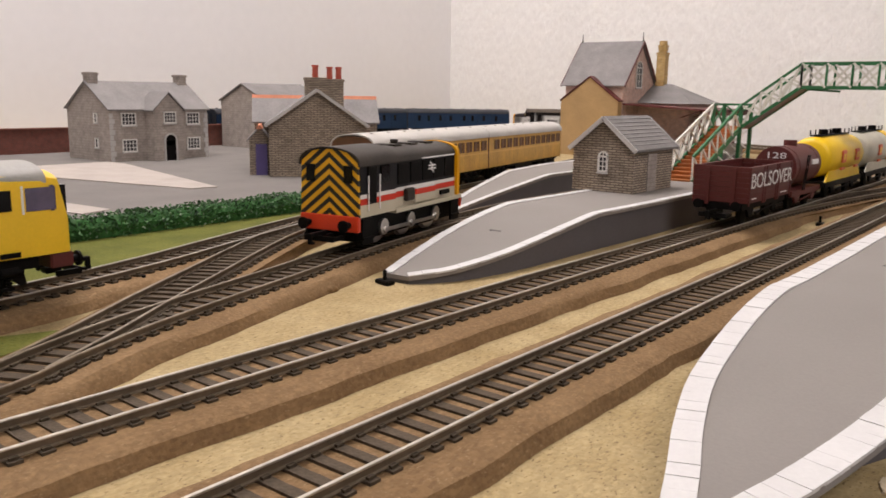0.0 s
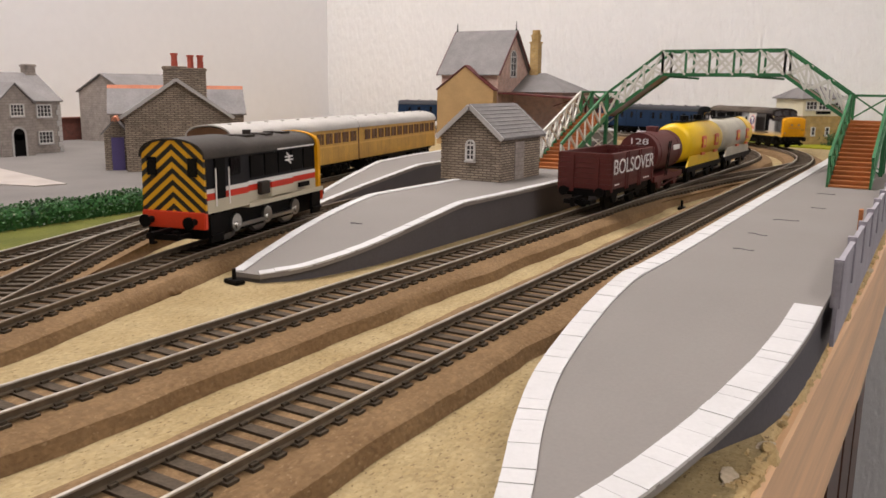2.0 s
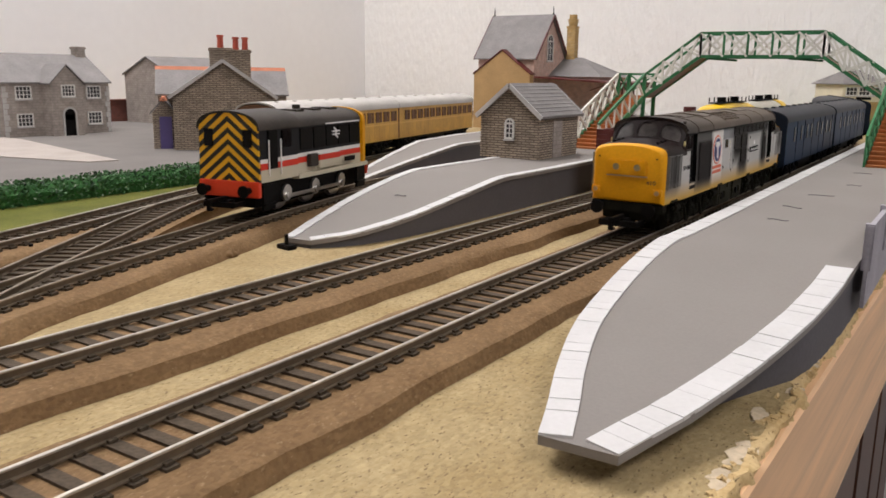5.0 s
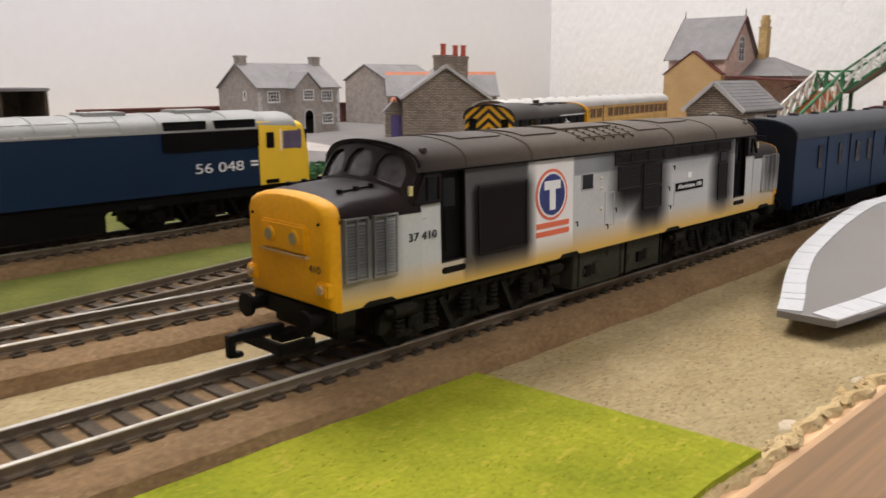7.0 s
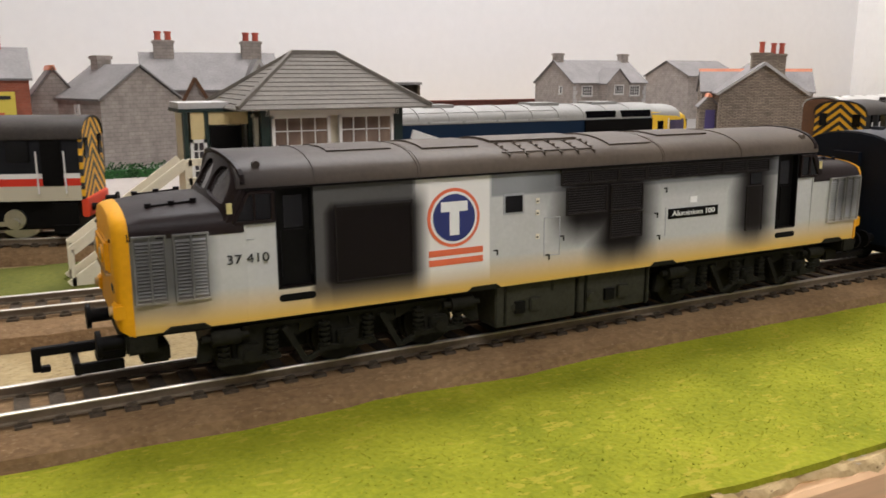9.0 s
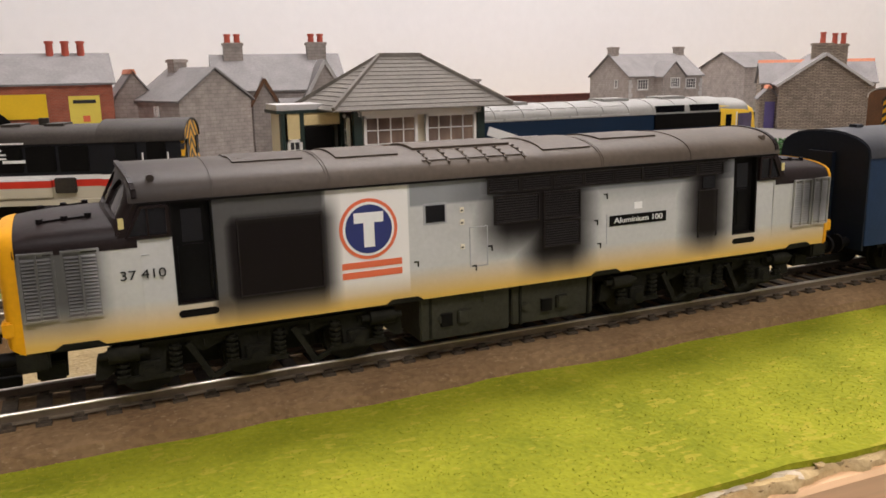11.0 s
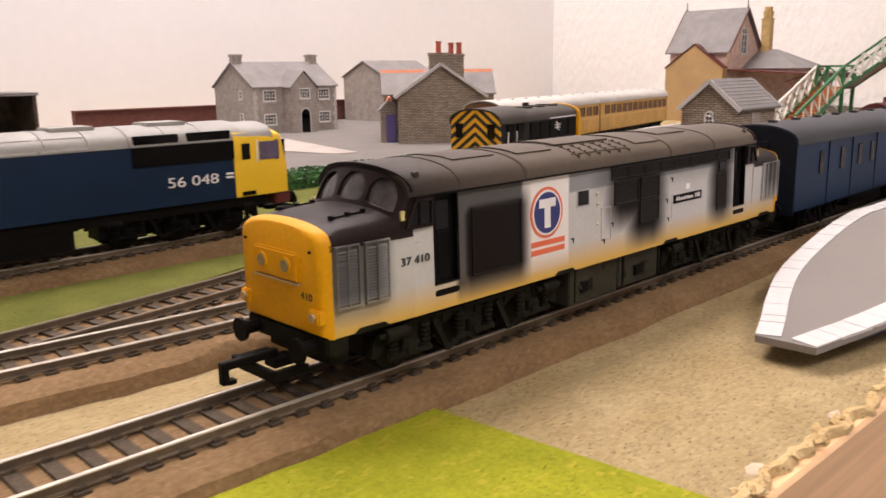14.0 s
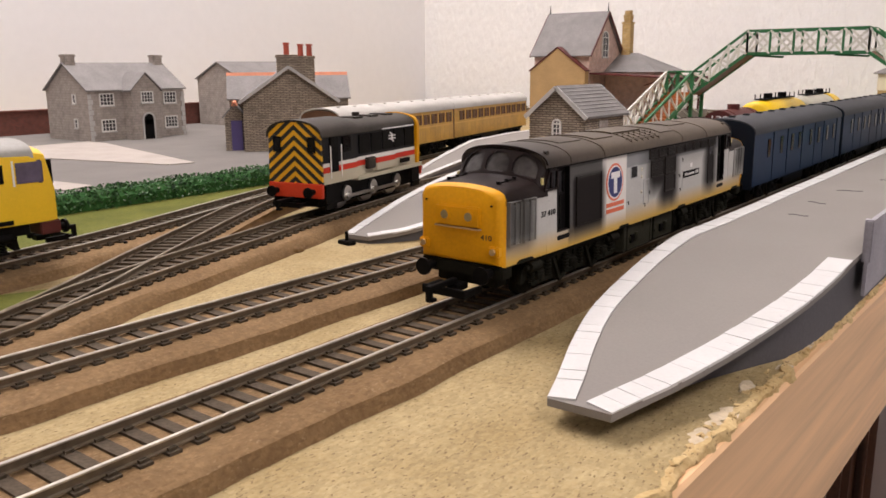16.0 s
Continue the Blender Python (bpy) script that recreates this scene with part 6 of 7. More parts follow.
open_wagon(pose(-0.0605, 0.4400, ZR, 0, 0, -0.5))
small_tank(pose(-0.0595, 0.5350, ZR, 0, 0, -0.4))
large_tank(pose(-0.0590, 0.6180, ZR, 0, 0, -0.3), M["tankyellow"], "bright yellow tank wagon with red panels")
large_tank(pose(-0.0580, 0.7450, ZR, 0, 0, 0), M["tankgrey"], "grimy grey tank wagon with red panels and yellow end", far_end=M["tankyellow"])


# buildings
def sash(parent, at, w, h, cols=2, rows=3, arched=False, deep=0.0008, white=True, pane="window", bars=0.0003):
    """A small-paned window: recessed glazing, frame and bars. at puts its centre; it faces local -y."""
    bm = bmesh.new()
    box(bm, -w / 2, w / 2, -0.0002, deep, -h / 2, h / 2)
    if arched:
        cyl(bm, (0, deep / 2 - 0.0001, h / 2), w / 2, deep, "y", 20)
    win = part("window", bm, M[pane], parent, "small-paned window", at=at)
    fm = M["winwhite"] if white else M["trim"]
    f = bmesh.new()
    b = 0.0006
    for x in (-w / 2, w / 2):
        box(f, x - b, x + b, -0.0012, 0.0002, -h / 2 - b, h / 2 + b)
    for z in (-h / 2, h / 2):
        box(f, -w / 2 - b, w / 2 + b, -0.0012, 0.0002, z - b, z + b)
    if arched:
        for k in range(10):
            a0, a1 = math.pi * k / 10, math.pi * (k + 1) / 10
            bar(f, (w / 2 * math.cos(a0), -0.0005, h / 2 + w / 2 * math.sin(a0)), (w / 2 * math.cos(a1), -0.0005, h / 2 + w / 2 * math.sin(a1)), 0.0014, 0.0010)
        bar(f, (0, -0.0004, h / 2), (0, -0.0004, h / 2 + w / 2), 0.0006)
    part("window_frame", f, fm, win)
    for k in range(1, cols):
        q = bmesh.new()
        x = -w / 2 + w * k / cols
        box(q, x - bars, x + bars, -0.0008, 0.0, -h / 2, h / 2)
        part("glazing_bar", q, fm, win)
    for k in range(1, rows):
        q = bmesh.new()
        z = -h / 2 + h * k / rows
        box(q, -w / 2, w / 2, -0.0008, 0.0, z - bars, z + bars)
        part("glazing_bar", q, fm, win)
    s = bmesh.new()
    box(s, -w / 2 - 0.001, w / 2 + 0.001, -0.0018, 0.0, -h / 2 - 0.0018, -h / 2 - 0.0006)
    part("sill", s, M["trim"], win)
    return win


def gabled(parent, x0, x1, y0, y1, z0, eave, ridge, wall, roof, along="y", over=0.0025, barge=None, tiles=None, courses=0):
    """Walls with two gables and a pitched roof whose ridge runs along x or y."""
    bm = bmesh.new()
    if along == "y":
        c = (x0 + x1) / 2
        prism(bm, [(x0, z0), (x1, z0), (x1, eave), (c, ridge), (x0, eave)], y0, y1, "y")
    else:
        c = (y0 + y1) / 2
        prism(bm, [(y0, z0), (y1, z0), (y1, eave), (c, ridge), (y0, eave)], x0, x1, "x")
    w = part("wall", bm, wall, parent)
    half = ((x1 - x0) if along == "y" else (y1 - y0)) / 2
    slope = (ridge - eave) / half
    th = 0.0016
    r = None
    for s in (-1, 1):
        e = half + over
        pts = [(c, ridge + 0.0006), (c + s * e, ridge + 0.0006 - slope * e), (c + s * e, ridge + 0.0006 + th - slope * e), (c, ridge + 0.0006 + th)]
        q = bmesh.new()
        if along == "y":
            prism(q, pts, y0 - over, y1 + over, "y")
        else:
            prism(q, pts, x0 - over, x1 + over, "x")
        r = part("roof", q, roof, parent, "pitched roof slope")
        if courses:
            q = bmesh.new()
            for k in range(1, courses):
                d = e * k / courses
                z = ridge + 0.0006 + th - slope * d
                lip = [(c + s * (d - e / courses * 0.5), z + slope * e / courses * 0.5 - 0.0001), (c + s * d, z + 0.00045), (c + s * d, z - 0.0004)]
                if along == "y":
                    prism(q, lip, y0 - over + 0.0001, y1 + over - 0.0001, "y")
                else:
                    prism(q, lip, x0 - over + 0.0001, x1 + over - 0.0001, "x")
            tagged(part("slate_course", q, roof, r), kind="stuff")
    if barge:
        for a in ((y0 - over - 0.0004, y1 + over + 0.0004) if along == "y" else (x0 - over - 0.0004, x1 + over + 0.0004)):
            q = bmesh.new()
            for s in (-1, 1):
                e = half + over
                if along == "y":
                    bar(q, (c, a, ridge + 0.0008), (c + s * e, a, ridge + 0.0008 - slope * e), 0.0010, 0.0030)
                else:
                    bar(q, (a, c, ridge + 0.0008), (a, c + s * e, ridge + 0.0008 - slope * e), 0.0010, 0.0030)
            part("bargeboard", q, barge, parent)
    if tiles:
        q = bmesh.new()
        p = [(c - 0.0030, ridge - 0.0005), (c + 0.0030, ridge - 0.0005), (c + 0.0014, ridge + 0.0034), (c - 0.0014, ridge + 0.0034)]
        if along == "y":
            prism(q, p, y0 - over, y1 + over, "y")
        else:
            prism(q, p, x0 - over, x1 + over, "x")
        part("ridge_tiles", q, tiles, parent, "orange ridge tiles")
    return w


def chimney(parent, x, y, z0, z1, sx, sy, material, pots=0, pot_h=0.012):
    bm = bmesh.new()
    box(bm, x - sx / 2, x + sx / 2, y - sy / 2, y + sy / 2, z0, z1)
    box(bm, x - sx / 2 - 0.0010, x + sx / 2 + 0.0010, y - sy / 2 - 0.0010, y + sy / 2 + 0.0010, z1 - 0.0028, z1 - 0.0006)
    c = part("chimney", bm, material, parent)
    for k in range(pots):
        yy = y + (k - (pots - 1) / 2) * sy / max(pots, 1)
        q = bmesh.new()
        cyl(q, (x, yy, z1 + pot_h / 2), 0.0030, pot_h, "z", 14, 0.0026)
        cyl(q, (x, yy, z1 + pot_h - 0.001), 0.0034, 0.0016, "z", 14)
        part("chimney_pot", q, M["pot"], c, "red clay chimney pot")


FACE_E = 90    # turns a window's front from -y to +x


def stone_house():
    t = thing("house", "grey stone two-storey model house with gabled porch", "house", pose(-0.790, 0.497, 0.004))
    gabled(t, -0.046, 0.046, -0.064, 0.064, 0, 0.0575, 0.0870, M["stone2"], M["slate"], "y")
    gabled(t, 0.030, 0.064, -0.020, 0.018, 0, 0.0575, 0.0760, M["stone2"], M["slate"], "x")
    for y in (-0.058, 0.058):
        chimney(t, 0.0, y, 0.074, 0.0985, 0.010, 0.012, M["stone2"])
    for y in (-0.041, 0.043):
        for z in (0.0175, 0.0470):
            sash(t, pose(0.0462, y, z, 0, 0, FACE_E), 0.017, 0.0130, 4, 3)
    sash(t, pose(0.0642, 0.0, 0.0490, 0, 0, FACE_E), 0.015, 0.0120, 4, 3)
    bm = bmesh.new()
    box(bm, 0.0638, 0.0650, -0.0065, 0.0065, 0.0, 0.0230)
    cyl(bm, (0.0644, 0, 0.0230), 0.0065, 0.0012, "x", 24)
    part("doorway", bm, M["black"], t, "dark arched doorway")
    bm = bmesh.new()
    for k in range(12):
        a0, a1 = math.pi * k / 12, math.pi * (k + 1) / 12
        bar(bm, (0.0650, 0.0075 * math.cos(a0), 0.0230 + 0.0075 * math.sin(a0)), (0.0650, 0.0075 * math.cos(a1), 0.0230 + 0.0075 * math.sin(a1)), 0.0012, 0.0020)
    for s in (-1, 1):
        box(bm, 0.0640, 0.0654, s * 0.0075 - 0.0010, s * 0.0075 + 0.0010, 0, 0.0230)
    part("door_arch", bm, M["trim"], t)
    for z in (0.020, 0.048):
        sash(t, pose(0.018, -0.0642, z, 0, 0, 0), 0.006, 0.010, 1, 2)
    bm = bmesh.new()
    for y in (-0.064, 0.064):
        for k in range(9):
            w = 0.0060 if k % 2 else 0.0040
            box(bm, 0.0455, 0.0468, y - (w if y > 0 else 0), y + (0 if y > 0 else w), 0.0060 * k, 0.0060 * k + 0.0055)
    tagged(part("quoin_work", bm, M["trim"], t), kind="stuff")
    return t


def brick_gable_house():
    t = thing("house", "stone gabled cottage with orange ridge tiles and red pots", "house", pose(-0.5046, 0.5187, 0.004, 0, 0, -40))
    gabled(t, -0.080, 0.040, -0.0455, 0.0455, 0, 0.0500, 0.0815, M["stone"], M["slate"], "x", barge=M["trim"], over=0.004)
    gabled(t, -0.075, -0.015, -0.060, 0.064, 0, 0.0500, 0.0735, M["stone"], M["slate"], "y", tiles=M["orange"])
    gabled(t, -0.014, 0.022, -0.0645, -0.0445, 0, 0.0340, 0.0450, M["stone"], M["slate"], "x", tiles=M["orange"])
    cube_part("door", M["purple"], t, (0.0215, 0.0232, -0.0585, -0.0475, 0.0, 0.0300), "purple plank door")
    chimney(t, 0.010, 0.0, 0.060, 0.0945, 0.014, 0.021, M["stone"], 1, 0.012)
    chimney(t, -0.006, 0.0195, 0.060, 0.0935, 0.014, 0.018, M["stone"], 2, 0.012)
    return t


def grey_barn():
    t = thing("house", "plain grey stone house with slate roof and green door", "house", pose(-0.855, 0.725, 0.004))
    gabled(t, -0.05, 0.05, -0.024, 0.085, 0, 0.0660, 0.0890, M["stone2"], M["slate"], "y")
    cube_part("door", M["doorgreen"], t, (0.0495, 0.0510, 0.002, 0.026, 0, 0.032), "green double door")
    sash(t, pose(0.0502, 0.045, 0.045, 0, 0, FACE_E), 0.010, 0.010, 2, 2)
    return t


def stone_hut():
    t = thing("hut", "small grey stone platform hut with slate roof", "hut", pose(-0.1480, 0.4860, 0.0205))
    gabled(t, -0.0225, 0.0225, -0.0310, 0.0310, 0, 0.0300, 0.0490, M["stone"], M["slate"], "y", barge=M["trim"], over=0.003, courses=9)
    sash(t, pose(0.0, -0.0313, 0.0190), 0.0062, 0.0100, 2, 3, arched=True)
    bm = bmesh.new()
    for x in (-0.0225, 0.0225):
        for k in range(6):
            w = 0.0052 if k % 2 else 0.0034
            box(bm, x - (w if x > 0 else 0.0006), x + (0.0006 if x > 0 else w), -0.0316, -0.0300, 0.0050 * k + 0.0002, 0.0050 * k + 0.0046)
    tagged(part("quoin_work", bm, M["stone"], t), kind="stuff")
    bm = bmesh.new()
    box(bm, 0.0215, 0.0232, -0.010, 0.004, 0, 0.026)
    part("door", bm, M["stone2"], t, "blocked grey doorway")
    return t


def station():
    t = thing("station_building", "tall pink brick station house with ochre wing and canopy", "station", pose(-0.469, 1.075, 0.0))
    gabled(t, -0.046, 0.046, -0.050, 0.050, 0, 0.1040, 0.1620, M["pink"], M["slate"], "x", barge=M["maroon"], over=0.005)
    gabled(t, -0.046, 0.046, -0.062, -0.051, 0, 0.0780, 0.1110, M["ochre"], M["maroon"], "y", over=0.0015)
    sash(t, pose(0.0465, -0.002, 0.112, 0, 0, FACE_E), 0.018, 0.028, 2, 3, arched=True)
    bm = bmesh.new()
    for x in (-0.049, 0.049):
        cyl(bm, (x, 0, 0.169), 0.0012, 0.014, "z", 8, 0.0004)
    part("finial", bm, M["black"], t)
    bm = bmesh.new()
    box(bm, 0.047, 0.125, 0.000, 0.105, 0, 0.0760)
    part("wing", bm, M["pink"], t, "low pink brick wing")
    bm = bmesh.new()
    loft(bm, [[(0.044, -0.004, 0.0762), (0.130, -0.004, 0.0762), (0.130, 0.109, 0.0762), (0.044, 0.109, 0.0762)], [(0.044, 0.051, 0.1040), (0.075, 0.051, 0.1040), (0.075, 0.054, 0.1040), (0.044, 0.054, 0.1040)]])
    part("wing_roof", bm, M["slate"], t, "pale grey hipped slate roof", smooth=False)
    chimney(t, 0.057, 0.052, 0.095, 0.1500, 0.013, 0.013, M["buff"])
    bm = bmesh.new()
    cyl(bm, (0.057, 0.052, 0.1550), 0.0065, 0.0100, "z", 8, 0.0085)
    cyl(bm, (0.057, 0.052, 0.1630), 0.0062, 0.0070, "z", 8)
    part("chimney_cap", bm, M["buff"], t)
    bm = bmesh.new()
    loft(bm, [[(x, -0.050, z), (x, 0.090, z), (x, 0.090, z + 0.0022), (x, -0.050, z + 0.0022)] for x, z in ((0.047, 0.0735), (0.178, 0.0668))])
    for k in range(12):
        box(bm, 0.172, 0.178, -0.050 + 0.0118 * k, -0.050 + 0.0118 * k + 0.0100, 0.0615, 0.0685)
    part("canopy", bm, M["maroon"], t, "dark maroon platform canopy with toothed edge")
    for y in (-0.045, 0.0, 0.045, 0.085):
        bm = bmesh.new()
        cyl(bm, (0.160, y, 0.0452), 0.0016, 0.0496, "z", 10)
        part("canopy_post", bm, M["maroon"], t)
        bm = bmesh.new()
        bar(bm, (0.131, y, 0.058), (0.160, y, 0.0675), 0.0014)
        part("bracket", bm, M["maroon"], t)
    for y in (0.012, 0.035, 0.060):
        sash(t, pose(0.1305, y, 0.042, 0, 0, FACE_E), 0.010, 0.026, 2, 4)
    bm = bmesh.new()
    box(bm, 0.047, 0.172, -0.050, 0.092, 0.0, 0.0205)
    part("plinth", bm, M["plat"], t)
    return t


def signal_box():
    """The near cabin: clapboard base, glazed upper floor, hipped roof of lapped boards, side stair."""
    t = thing("signal_box", "cream and green signal box with grey hipped board roof", "signal box", pose(-0.1430, -0.1440, 0.0))
    x0, x1, y0, y1 = -0.021, 0.021, -0.0275, 0.0275
    bm = bmesh.new()
    box(bm, x0, x1, y0, y1, 0.0, 0.0300)
    base = part("base", bm, M["cream"], t, "cream clapboard base")
    for k in range(20):
        z = 0.0012 + 0.00143 * k
        q = bmesh.new()
        prism(q, [(x1, z), (x1 + 0.0009, z), (x1 + 0.0003, z + 0.00143), (x1, z + 0.00143)], y0, y1, "y")
        part("clapboard", q, M["cream"], base)
    bm = bmesh.new()
    for x in (x0, x1):
        for y in (y0, y1):
            bm = bmesh.new()
            box(bm, x - 0.0013, x + 0.0013, y - 0.0017, y + 0.0017, 0, 0.0630)
            part("corner_post", bm, M["postgreen"], t, "dark green corner post")
    bm = bmesh.new()
    box(bm, x0, x1, y0, y1, 0.0300, 0.0425)
    part("waist_panel", bm, M["cream"], t, "cream panel below the windows")
    cube_part("nameboard", M["black"], t, (x1, x1 + 0.0012, -0.0180, 0.0110, 0.0362, 0.0400), "dark nameboard with unreadable writing")
    cube_part("name_bar", M["trim"], t, (x1 + 0.0010, x1 + 0.0015, -0.0150, 0.0080, 0.0376, 0.0386))
    bm = bmesh.new()
    box(bm, x0 + 0.002, x1 - 0.002, y0 + 0.002, y1 - 0.002, 0.0425, 0.0625)
    part("interior", bm, M["cream"], t, "cream interior behind the glazing")
    for yc in (-0.0135, 0.0135):
        sash(t, pose(x1 + 0.0002, yc, 0.0515, 0, 0, FACE_E), 0.0222, 0.0165, 4, 3, pane="boxpane", bars=0.0002)
    bm = bmesh.new()
    box(bm, x1 - 0.001, x1 + 0.0013, y0, y1, 0.0418, 0.0432)
    box(bm, x1 - 0.001, x1 + 0.0013, y0, y1, 0.0600, 0.0622)
    part("window_rail", bm, M["winwhite"], t)
    for xc in (-0.011, 0.006):
        sash(t, pose(xc, y0 - 0.0002, 0.0515), 0.0105, 0.0165, 2, 3)
    for xc in (-0.009, 0.009):
        sash(t, pose(xc, y1 + 0.0002, 0.0515, 0, 0, 180), 0.0150, 0.0165, 3, 3)
    # hipped roof with lapped courses
    n = 13
    ex, ey, rz, ez, ry = 0.0285, 0.0395, 0.0835, 0.0625, 0.0095
    for k in range(n):
        f0, f1 = k / n, (k + 1) / n
        q = bmesh.new()
        a = lambda f: (ex * (1 - f), ey + (ry - ey) * f, ez + (rz - ez) * f)
        X0, Y0, Z0 = a(f0)
        X1, Y1, Z1 = a(f1)
        X1 = max(X1, 0.0003)
        up = 0.0006
        loft(q, [[(-X0, -Y0, Z0), (X0, -Y0, Z0), (X0, Y0, Z0), (-X0, Y0, Z0)], [(-X0, -Y0, Z0 + up), (X0, -Y0, Z0 + up), (X0, Y0, Z0 + up), (-X0, Y0, Z0 + up)], [(-X1, -Y1, Z1 + 0.0003), (X1, -Y1, Z1 + 0.0003), (X1, Y1, Z1 + 0.0003), (-X1, Y1, Z1 + 0.0003)]])
        part("roof_board", q, M["boardroof"], t, smooth=False)
    bm = bmesh.new()
    for sx in (-1, 1):
        for sy in (-1, 1):
            bar(bm, (sx * ex, sy * ey, ez + 0.0012), (0, sy * ry, rz + 0.0006), 0.0014)
    bar(bm, (0, -ry, rz + 0.0008), (0, ry, rz + 0.0008), 0.0016)
    part("hip_tiles", bm, M["boardroof"], t)
    # porch, landing and stair at the end
    bm = bmesh.new()
    box(bm, -0.014, 0.006, -0.0560, -0.0285, 0.0628, 0.0650)
    part("porch_roof", bm, M["trim"], t, "pale flat porch roof")
    bm = bmesh.new()
    box(bm, -0.014, 0.006, -0.0540, -0.0520, 0.0300, 0.0628)
    box(bm, -0.014, -0.0125, -0.0540, -0.0285, 0.0300, 0.0628)
    part("porch_wall", bm, M["cream"], t, "cream porch wall")
    # the doorway is open: a black slab stands in for its shaded inside
    cube_part("porch_shade_panel", M["black"], t, (0.0055, 0.0068, -0.0450, -0.0330, 0.0305, 0.0560), "black panel standing in for the shade inside the open porch doorway")
    cube_part("porch_panel", M["porch"], t, (0.0040, 0.0060, -0.0530, -0.0462, 0.0302, 0.0626), "cream porch front panel")
    cube_part("porch_lintel", M["porch"], t, (0.0040, 0.0060, -0.0461, -0.0290, 0.0565, 0.0626))
    sash(t, pose(0.0062, -0.0496, 0.0430, 0, 0, FACE_E), 0.0050, 0.0150, 2, 4, bars=0.0002)
    for y in (-0.0540, -0.0461, -0.0292):
        cube_part("porch_post", M["postgreen"], t, (0.0036, 0.0068, y - 0.0008, y + 0.0008, 0.0302, 0.0627))
    cube_part("porch_fascia", M["postgreen"], t, (-0.0145, 0.0066, -0.0564, -0.0284, 0.0614, 0.0627), "dark trim under the porch roof")
    cube_part("landing", M["cream"], t, (-0.014, 0.021, -0.0570, -0.0285, 0.0285, 0.0302))
    for a, b in (((0.020, -0.0565, 0.0440), (0.020, -0.0290, 0.0440)), ((0.020, -0.0565, 0.0370), (0.020, -0.0290, 0.0370)), ((0.020, -0.0565, 0.0295), (0.020, -0.0565, 0.0450)), ((0.020, -0.0295, 0.0295), (0.020, -0.0295, 0.0450))):
        q = bmesh.new()
        bar(q, a, b, 0.0016, 0.0026)
        part("landing_rail", q, M["cream"], t)
    for k in range(9):
        f = k / 9
        cube_part("stair_tread", M["cream"], t, (0.006, 0.020, -0.0610 - 0.0042 * k, -0.0565 - 0.0042 * k, 0.0268 - 0.0030 * k, 0.0280 - 0.0030 * k))
    for x in (0.006, 0.020):
        q = bmesh.new()
        bar(q, (x, -0.0570, 0.0290), (x, -0.0980, 0.0010), 0.0014, 0.0075)
        part("stringer", q, M["cream"], t)
        q = bmesh.new()
        bar(q, (x, -0.0570, 0.0440), (x, -0.0980, 0.0150), 0.0014, 0.0034)
        bar(q, (x, -0.0980, 0.0), (x, -0.0980, 0.0155), 0.0014)
        part("handrail", q, M["cream"], t)
    for y in (-0.0560, -0.0300):
        q = bmesh.new()
        box(q, 0.0175, 0.0195, y - 0.001, y + 0.001, 0.0, 0.0286)
        part("landing_post", q, M["doorgreen"], t)
    return t


def far_signal_box():
    t = thing("signal_box", "buff stone signal box with grey roof by the curve", "signal box", pose(-0.058, 1.378, 0.0, 0, 0, 42))
    h = 0.034
    bm = bmesh.new()
    box(bm, -h, h, -h, h, 0, 0.0450)
    part("base", bm, M["buff"], t, "buff stone base")
    bm = bmesh.new()
    box(bm, -h - 0.001, h + 0.001, -h - 0.001, h + 0.001, 0.0450, 0.0700)
    part("upper_floor", bm, M["cream"], t, "cream boarded upper floor")
    for k in (-1, 0, 1):
        sash(t, pose(0.021 * k, -h - 0.0012, 0.0605), 0.018, 0.012, 3, 2)
        sash(t, pose(h + 0.0012, 0.021 * k, 0.0605, 0, 0, FACE_E), 0.018, 0.012, 4, 3)
    for x in (-0.014, 0.010):
        sash(t, pose(x, -h - 0.0002, 0.022), 0.006, 0.012, 1, 2)
    cube_part("nameboard", M["black"], t, (-0.012, 0.012, -h - 0.0020, -h - 0.0010, 0.0480, 0.0520), "dark nameboard")
    cube_part("door", M["black"], t, (h, h + 0.0012, -0.022, -0.008, 0, 0.030), "dark blue door")
    bm = bmesh.new()
    e = h + 0.006
    loft(bm, [[(-e, -e, 0.0700), (e, -e, 0.0700), (e, e, 0.0700), (-e, e, 0.0700)], [(-e, -e, 0.0715), (e, -e, 0.0715), (e, e, 0.0715), (-e, e, 0.0715)], [(-0.012, -0.001, 0.0920), (0.012, -0.001, 0.0920), (0.012, 0.001, 0.0920), (-0.012, 0.001, 0.0920)]])
    part("roof", bm, M["slate"], t, "grey hipped roof", smooth=False)
    return t


